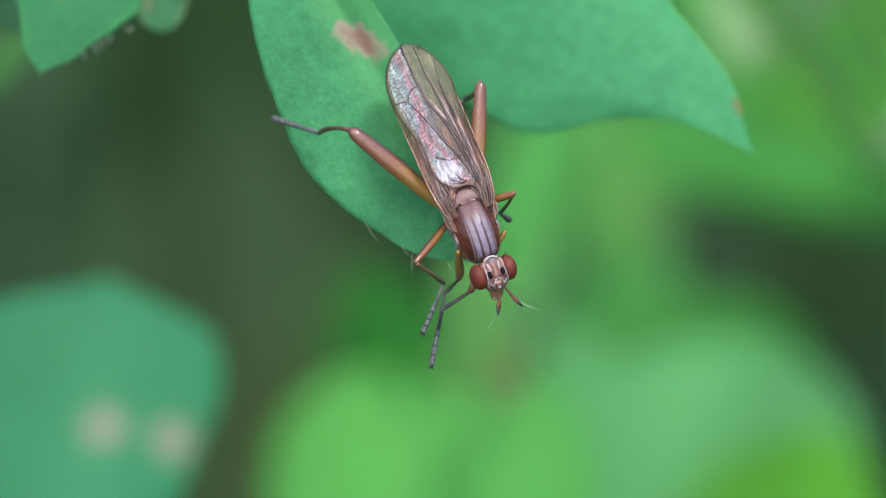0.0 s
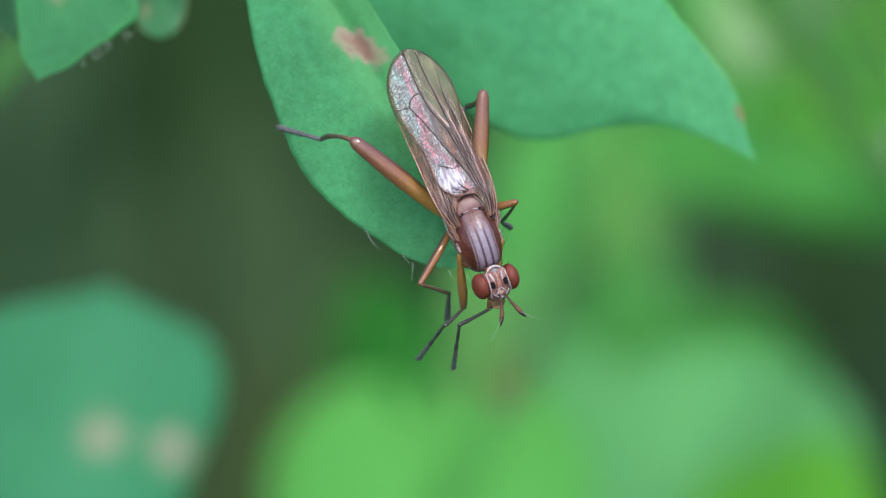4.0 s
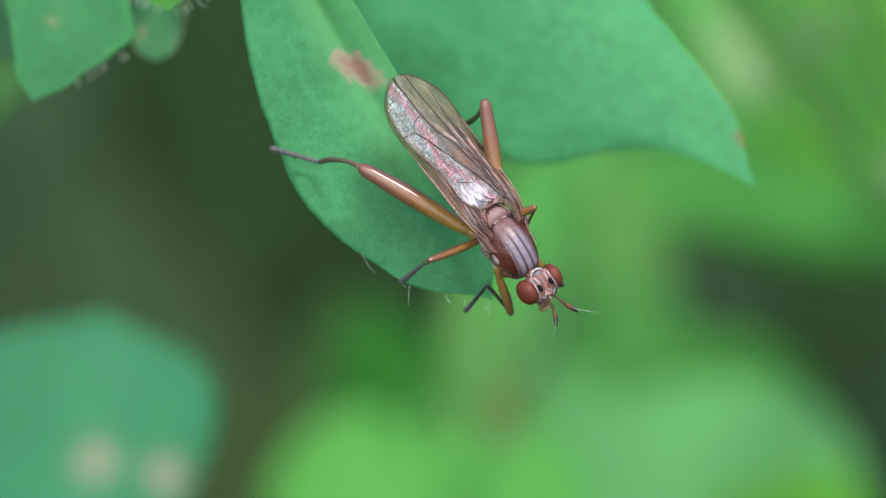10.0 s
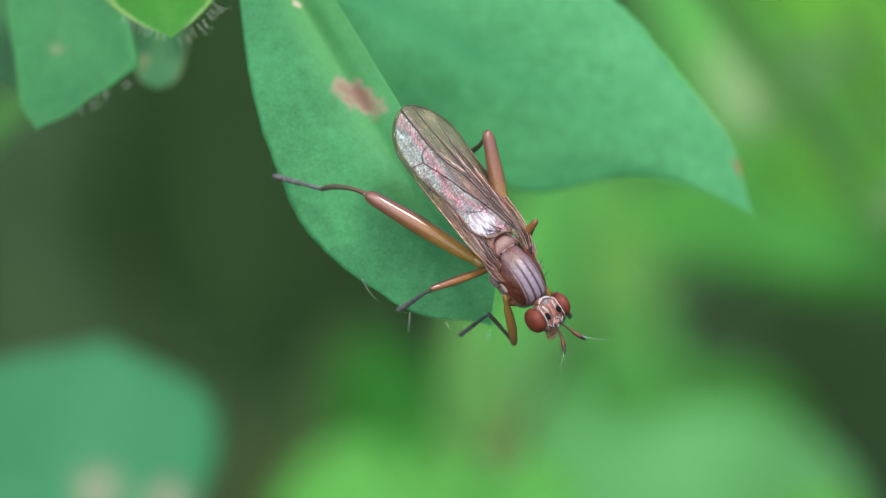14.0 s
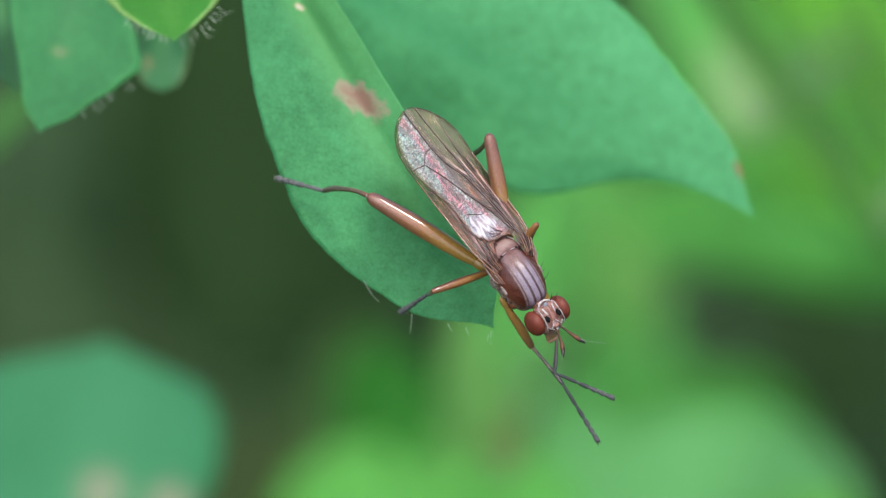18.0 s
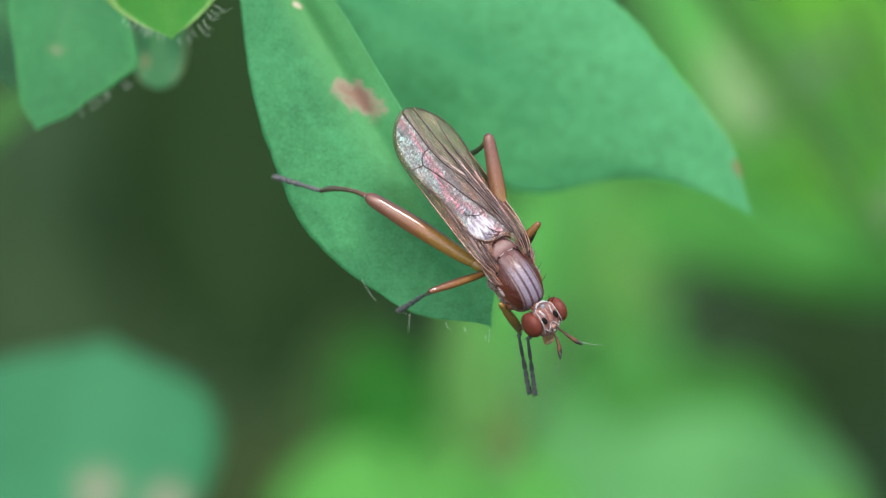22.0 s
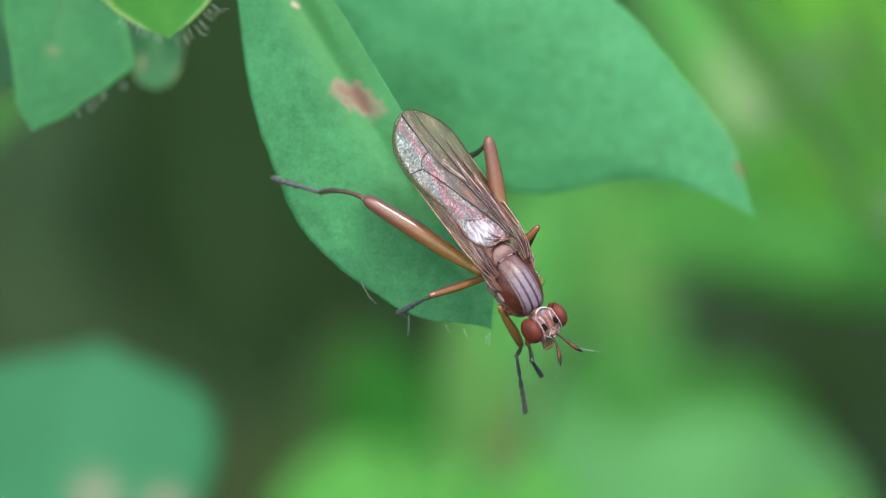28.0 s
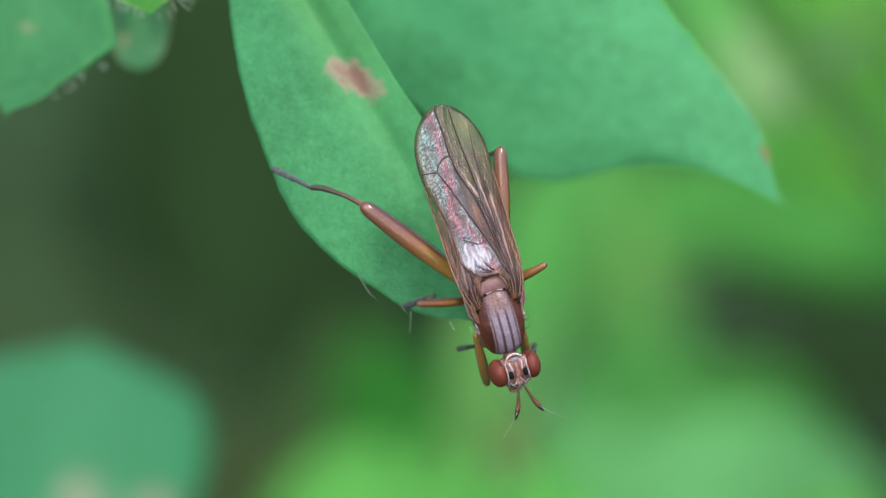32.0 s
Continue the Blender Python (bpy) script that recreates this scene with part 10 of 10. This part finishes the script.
    walk(legs['hind_left'][0], [
        (0, limb(-1.074, 0.51, -0.493, -0.899, 0.357, 0.253)), (0.5, limb(-1.065, 0.506, -0.496, -0.902, 0.365, 0.23)), (1, limb(-1.068, 0.507, -0.495, -0.902, 0.362, 0.237)),
        (1.5, limb(-1.066, 0.506, -0.496, -0.9, 0.358, 0.247)), (2, limb(-1.05, 0.5, -0.5, -0.882, 0.347, 0.318)), (2.5, limb(-1.051, 0.5, -0.5, -0.904, 0.369, 0.215)),
        (2.75, limb(-1.05, 0.5, -0.5, -0.894, 0.357, 0.27)), (3, limb(-1.05, 0.5, -0.5, -0.882, 0.343, 0.324)), (3.5, limb(-1.05, 0.5, -0.5, -0.875, 0.334, 0.35)),
        (5.5, limb(-1.05, 0.5, -0.5, -0.905, 0.336, 0.262)), (6, limb(-1.127, 0.528, -0.483, -0.922, 0.332, 0.2)), (6.5, limb(-1.134, 0.529, -0.481, -0.924, 0.323, 0.207)),
        (7, limb(-1.533, 0.631, -0.469, -0.963, 0.261, 0.062)), (7.5, limb(-1.474, 0.614, -0.499, -0.966, 0.259, 0.003)), (8, limb(-1.22, 0.561, -0.486, -0.939, 0.336, 0.077)),
        (8.5, limb(-1.135, 0.534, -0.491, -0.923, 0.373, 0.097)), (8.67, limb(-1.107, 0.523, -0.494, -0.911, 0.362, 0.199)), (8.83, limb(-1.078, 0.511, -0.497, -0.89, 0.346, 0.298)),
        (9, limb(-1.05, 0.5, -0.5, -0.859, 0.327, 0.394)), (9.5, limb(-1.05, 0.5, -0.5, -0.859, 0.318, 0.402)), (10, limb(-1.05, 0.5, -0.5, -0.865, 0.322, 0.385)),
        (10.5, limb(-1.05, 0.5, -0.5, -0.858, 0.314, 0.406)), (11, limb(-1.05, 0.5, -0.5, -0.855, 0.266, 0.445)), (11.5, limb(-1.05, 0.5, -0.5, -0.87, 0.285, 0.403)),
        (12, limb(-1.05, 0.5, -0.5, -0.881, 0.293, 0.37)), (12.5, limb(-1.05, 0.5, -0.5, -0.875, 0.277, 0.396)), (13, limb(-1.05, 0.5, -0.5, -0.874, 0.276, 0.4)),
        (13.5, limb(-1.05, 0.5, -0.5, -0.884, 0.29, 0.365)), (14, limb(-1.05, 0.5, -0.5, -0.88, 0.282, 0.382)), (14.5, limb(-1.05, 0.5, -0.5, -0.878, 0.286, 0.384)),
        (16.5, limb(-1.05, 0.5, -0.5, -0.878, 0.292, 0.378)), (17, limb(-1.05, 0.5, -0.5, -0.883, 0.294, 0.366)), (17.5, limb(-1.05, 0.5, -0.5, -0.883, 0.296, 0.364)),
        (18, limb(-1.05, 0.5, -0.5, -0.877, 0.274, 0.395)), (18.5, limb(-1.05, 0.5, -0.5, -0.878, 0.28, 0.389)), (19, limb(-1.05, 0.5, -0.5, -0.887, 0.3, 0.352)),
        (19.5, limb(-1.05, 0.5, -0.5, -0.885, 0.294, 0.361)), (20, limb(-1.05, 0.5, -0.5, -0.884, 0.293, 0.364)), (20.5, limb(-1.05, 0.5, -0.5, -0.873, 0.272, 0.405)),
        (21, limb(-1.05, 0.5, -0.5, -0.874, 0.274, 0.402)), (21.5, limb(-1.05, 0.5, -0.5, -0.88, 0.287, 0.378)), (22, limb(-1.05, 0.5, -0.5, -0.881, 0.291, 0.374)),
        (22.5, limb(-1.05, 0.5, -0.5, -0.882, 0.29, 0.371)), (23, limb(-1.05, 0.5, -0.5, -0.885, 0.288, 0.365)), (23.5, limb(-1.05, 0.5, -0.5, -0.886, 0.287, 0.365)),
        (24, limb(-1.05, 0.5, -0.5, -0.884, 0.285, 0.371)), (24.5, limb(-1.05, 0.5, -0.5, -0.877, 0.282, 0.388)), (25, limb(-1.05, 0.5, -0.5, -0.888, 0.292, 0.356)),
        (25.5, limb(-1.05, 0.5, -0.5, -0.887, 0.289, 0.36)), (27.5, limb(-1.05, 0.5, -0.5, -0.904, 0.331, 0.27)), (28, limb(-1.05, 0.5, -0.5, -0.892, 0.312, 0.327)),
        (28.5, limb(-1.05, 0.5, -0.5, -0.89, 0.299, 0.345)), (28.67, limb(-1.081, 0.511, -0.497, -0.912, 0.316, 0.26)), (28.83, limb(-1.113, 0.523, -0.494, -0.928, 0.329, 0.174)),
        (29, limb(-1.144, 0.534, -0.491, -0.936, 0.341, 0.086)), (29.5, limb(-1.251, 0.558, -0.495, -0.961, 0.275, 0.022)), (30, limb(-1.202, 0.546, -0.5, -0.956, 0.292, 0)),
        (30.5, limb(-1.215, 0.551, -0.5, -0.955, 0.297, 0.002)), (31, limb(-1.197, 0.541, -0.505, -0.962, 0.27, -0.033)), (31.5, limb(-1.15, 0.529, -0.506, -0.958, 0.281, -0.06)),
        (32, limb(-1.21, 0.546, -0.503, -0.962, 0.274, -0.017)),
    ])
    walk(legs['hind_left'][1], [
        (0, limb(-4.446, 1.848, 0.456, -0.067, -0.08, -0.995)), (0.5, limb(-4.449, 1.874, 0.366, -0.041, -0.076, -0.996)), (1, limb(-4.449, 1.864, 0.395, -0.05, -0.069, -0.996)),
        (1.5, limb(-4.442, 1.849, 0.432, -0.054, -0.063, -0.997)), (2, limb(-4.359, 1.801, 0.693, -0.034, -0.064, -0.997)), (2.5, limb(-4.441, 1.886, 0.305, -0.029, -0.065, -0.997)),
        (2.75, limb(-4.404, 1.839, 0.512, -0.021, -0.062, -0.998)), (3, limb(-4.356, 1.788, 0.715, -0.013, -0.06, -0.998)), (3.5, limb(-4.331, 1.754, 0.812, -0.021, -0.065, -0.998)),
        (5.5, limb(-4.442, 1.761, 0.484, -0.046, -0.056, -0.997)), (6, limb(-4.584, 1.772, 0.267, -0.087, -0.083, -0.993)), (6.5, limb(-4.598, 1.739, 0.295, -0.108, -0.082, -0.991)),
        (7, limb(-5.145, 1.612, -0.238, -0.004, -0.232, -0.973)), (7.5, limb(-5.096, 1.585, -0.488, 0.12, -0.24, -0.963)), (8, limb(-4.74, 1.822, -0.197, 0.086, -0.197, -0.977)),
        (8.5, limb(-4.595, 1.934, -0.126, 0.105, -0.168, -0.98)), (8.67, limb(-4.522, 1.879, 0.251, 0.098, -0.145, -0.985)), (8.83, limb(-4.414, 1.81, 0.621, 0.09, -0.121, -0.989)),
        (9, limb(-4.27, 1.727, 0.978, 0.083, -0.097, -0.992)), (9.5, limb(-4.27, 1.693, 1.006, 0.03, -0.053, -0.998)), (10, limb(-4.293, 1.708, 0.944, 0.034, -0.051, -0.998)),
        (10.5, limb(-4.269, 1.676, 1.023, 0.003, -0.083, -0.997)), (11, limb(-4.257, 1.497, 1.169, -0.021, -0.058, -0.998)), (11.5, limb(-4.312, 1.567, 1.012, -0.015, -0.06, -0.998)),
        (12, limb(-4.356, 1.599, 0.889, 0, -0.056, -0.998)), (12.5, limb(-4.332, 1.54, 0.986, -0.014, -0.052, -0.999)), (13, limb(-4.328, 1.533, 1, -0.011, -0.047, -0.999)),
        (13.5, limb(-4.367, 1.588, 0.871, -0.009, -0.048, -0.999)), (14, limb(-4.35, 1.558, 0.934, -0.011, -0.047, -0.999)), (14.5, limb(-4.342, 1.572, 0.941, -0.01, -0.054, -0.998)),
        (16.5, limb(-4.344, 1.597, 0.917, -0.018, -0.052, -0.998)), (17, limb(-4.362, 1.601, 0.872, -0.006, -0.056, -0.998)), (17.5, limb(-4.361, 1.611, 0.867, -0.018, -0.056, -0.998)),
        (18, limb(-4.339, 1.526, 0.981, -0.022, -0.048, -0.999)), (18.5, limb(-4.342, 1.551, 0.957, -0.021, -0.048, -0.999)), (19, limb(-4.376, 1.623, 0.819, -0.009, -0.054, -0.998)),
        (19.5, limb(-4.37, 1.601, 0.853, -0.006, -0.054, -0.999)), (20, limb(-4.365, 1.598, 0.867, -0.003, -0.051, -0.999)), (20.5, limb(-4.322, 1.521, 1.02, -0.018, -0.046, -0.999)),
        (21, limb(-4.327, 1.529, 1.006, -0.023, -0.043, -0.999)), (21.5, limb(-4.35, 1.577, 0.918, -0.018, -0.046, -0.999)), (22, limb(-4.353, 1.59, 0.901, -0.031, -0.05, -0.998)),
        (22.5, limb(-4.359, 1.586, 0.891, -0.019, -0.044, -0.999)), (23, limb(-4.371, 1.581, 0.867, -0.019, -0.046, -0.999)), (23.5, limb(-4.371, 1.575, 0.87, -0.012, -0.048, -0.999)),
        (24, limb(-4.365, 1.567, 0.892, -0.013, -0.043, -0.999)), (24.5, limb(-4.34, 1.559, 0.955, -0.018, -0.046, -0.999)), (25, limb(-4.379, 1.594, 0.835, -0.007, -0.043, -0.999)),
        (25.5, limb(-4.376, 1.584, 0.851, -0.009, -0.044, -0.999)), (27.5, limb(-4.441, 1.742, 0.511, -0.023, -0.043, -0.999)), (28, limb(-4.395, 1.668, 0.728, -0.012, -0.045, -0.999)),
        (28.5, limb(-4.386, 1.623, 0.793, -0.018, -0.041, -0.999)), (28.67, limb(-4.503, 1.695, 0.479, 0.001, -0.08, -0.997)), (28.83, limb(-4.593, 1.758, 0.157, 0.021, -0.118, -0.993)),
        (29, limb(-4.655, 1.812, -0.169, 0.041, -0.156, -0.987)), (29.5, limb(-4.855, 1.59, -0.411, 0.102, -0.329, -0.939)), (30, limb(-4.788, 1.643, -0.5, 0.073, -0.302, -0.951)),
        (30.5, limb(-4.795, 1.665, -0.491, 0.071, -0.208, -0.975)), (31, limb(-4.806, 1.554, -0.629, 0.005, -0.254, -0.967)), (31.5, limb(-4.742, 1.584, -0.732, 0.033, -0.23, -0.973)),
        (32, limb(-4.816, 1.572, -0.568, -0.002, -0.172, -0.985)),
    ])
    walk(legs['hind_left'][2], [
        (0, limb(-4.594, 1.672, -1.732, 0.431, -0.901, 0.039)), (0.5, limb(-4.538, 1.706, -1.826, 0.422, -0.906, 0.03)), (1, limb(-4.559, 1.711, -1.797, 0.425, -0.905, 0.033)),
        (1.5, limb(-4.56, 1.71, -1.76, 0.432, -0.901, 0.03)), (2, limb(-4.434, 1.66, -1.501, 0.405, -0.895, -0.185)), (2.5, limb(-4.505, 1.743, -1.889, 0.418, -0.908, 0.031)),
        (2.75, limb(-4.45, 1.702, -1.683, 0.409, -0.905, -0.118)), (3, limb(-4.384, 1.656, -1.481, 0.391, -0.881, -0.265)), (3.5, limb(-4.378, 1.612, -1.383, 0.381, -0.87, -0.313)),
        (5.5, limb(-4.544, 1.638, -1.71, 0.38, -0.922, -0.079)), (6, limb(-4.776, 1.59, -1.917, 0.402, -0.912, 0.082)), (6.5, limb(-4.835, 1.559, -1.885, 0.388, -0.918, 0.085)),
        (7, limb(-5.154, 1.101, -2.378, 0.514, -0.845, 0.146)), (7.5, limb(-4.833, 1.058, -2.608, 0.547, -0.829, 0.116)), (8, limb(-4.55, 1.388, -2.346, 0.414, -0.91, 0.021)),
        (8.5, limb(-4.364, 1.564, -2.282, 0.358, -0.932, -0.065)), (8.67, limb(-4.308, 1.561, -1.915, 0.318, -0.917, -0.242)), (8.83, limb(-4.216, 1.544, -1.554, 0.267, -0.872, -0.411)),
        (9, limb(-4.089, 1.514, -1.204, 0.208, -0.798, -0.566)), (9.5, limb(-4.204, 1.577, -1.19, 0.181, -0.817, -0.548)), (10, limb(-4.219, 1.596, -1.252, 0.202, -0.835, -0.512)),
        (10.5, limb(-4.262, 1.493, -1.17, 0.213, -0.823, -0.526)), (11, limb(-4.304, 1.368, -1.026, 0.158, -0.789, -0.594)), (11.5, limb(-4.344, 1.435, -1.184, 0.146, -0.822, -0.551)),
        (12, limb(-4.357, 1.474, -1.308, 0.159, -0.841, -0.517)), (12.5, limb(-4.364, 1.425, -1.21, 0.156, -0.831, -0.533)), (13, limb(-4.353, 1.429, -1.198, 0.158, -0.828, -0.537)),
        (13.5, limb(-4.387, 1.483, -1.327, 0.173, -0.867, -0.468)), (14, limb(-4.374, 1.454, -1.264, 0.16, -0.843, -0.514)), (14.5, limb(-4.363, 1.453, -1.255, 0.161, -0.84, -0.518)),
        (16.5, limb(-4.383, 1.482, -1.279, 0.164, -0.855, -0.492)), (17, limb(-4.376, 1.479, -1.325, 0.171, -0.859, -0.483)), (17.5, limb(-4.399, 1.487, -1.329, 0.174, -0.873, -0.455)),
        (18, limb(-4.386, 1.421, -1.216, 0.163, -0.839, -0.52)), (18.5, limb(-4.387, 1.446, -1.24, 0.167, -0.846, -0.507)), (19, limb(-4.396, 1.504, -1.378, 0.174, -0.873, -0.456)),
        (19.5, limb(-4.383, 1.482, -1.344, 0.168, -0.854, -0.493)), (20, limb(-4.373, 1.486, -1.331, 0.168, -0.849, -0.501)), (20.5, limb(-4.363, 1.421, -1.177, 0.148, -0.807, -0.571)),
        (21, limb(-4.378, 1.435, -1.192, 0.15, -0.815, -0.56)), (21.5, limb(-4.39, 1.477, -1.279, 0.161, -0.847, -0.506)), (22, limb(-4.422, 1.479, -1.295, 0.161, -0.864, -0.477)),
        (22.5, limb(-4.4, 1.489, -1.306, 0.158, -0.852, -0.499)), (23, limb(-4.412, 1.479, -1.33, 0.167, -0.864, -0.476)), (23.5, limb(-4.398, 1.47, -1.328, 0.16, -0.847, -0.507)),
        (24, limb(-4.393, 1.473, -1.306, 0.159, -0.843, -0.513)), (24.5, limb(-4.38, 1.457, -1.242, 0.148, -0.822, -0.55)), (25, limb(-4.394, 1.499, -1.363, 0.164, -0.851, -0.5)),
        (25.5, limb(-4.397, 1.487, -1.346, 0.16, -0.844, -0.512)), (27.5, limb(-4.49, 1.648, -1.686, 0.177, -0.939, -0.295)), (28, limb(-4.421, 1.57, -1.47, 0.162, -0.88, -0.445)),
        (28.5, limb(-4.426, 1.532, -1.405, 0.162, -0.873, -0.46)), (28.67, limb(-4.5, 1.52, -1.714, 0.24, -0.919, -0.312)), (28.83, limb(-4.547, 1.498, -2.027, 0.31, -0.938, -0.154)),
        (29, limb(-4.566, 1.467, -2.34, 0.371, -0.929, 0.008)), (29.5, limb(-4.63, 0.866, -2.476, 0.564, -0.82, 0.096)), (30, limb(-4.628, 0.98, -2.591, 0.425, -0.904, 0.048)),
        (30.5, limb(-4.64, 1.207, -2.637, 0.31, -0.949, -0.06)), (31, limb(-4.796, 0.995, -2.757, 0.31, -0.95, 0.033)), (31.5, limb(-4.669, 1.079, -2.872, 0.292, -0.956, 0.014)),
        (32, limb(-4.82, 1.193, -2.735, 0.247, -0.969, 0.003)),
    ])
    # the added herb leans away slowly about its foot, so the gap behind darkens
    walk(gap_herb, [(t, pose(-0.014, 0.27, 0, 0, lean, 0)) for t, lean in ((0.0, 0.0), (7.8, -0.2), (8.6, -1.4), (9.4, -4.2), (10.2, -8.2), (11.0, -10.6), (12.0, -11.5), (22.0, -11.5), (32.0, -11.5))])


motions()
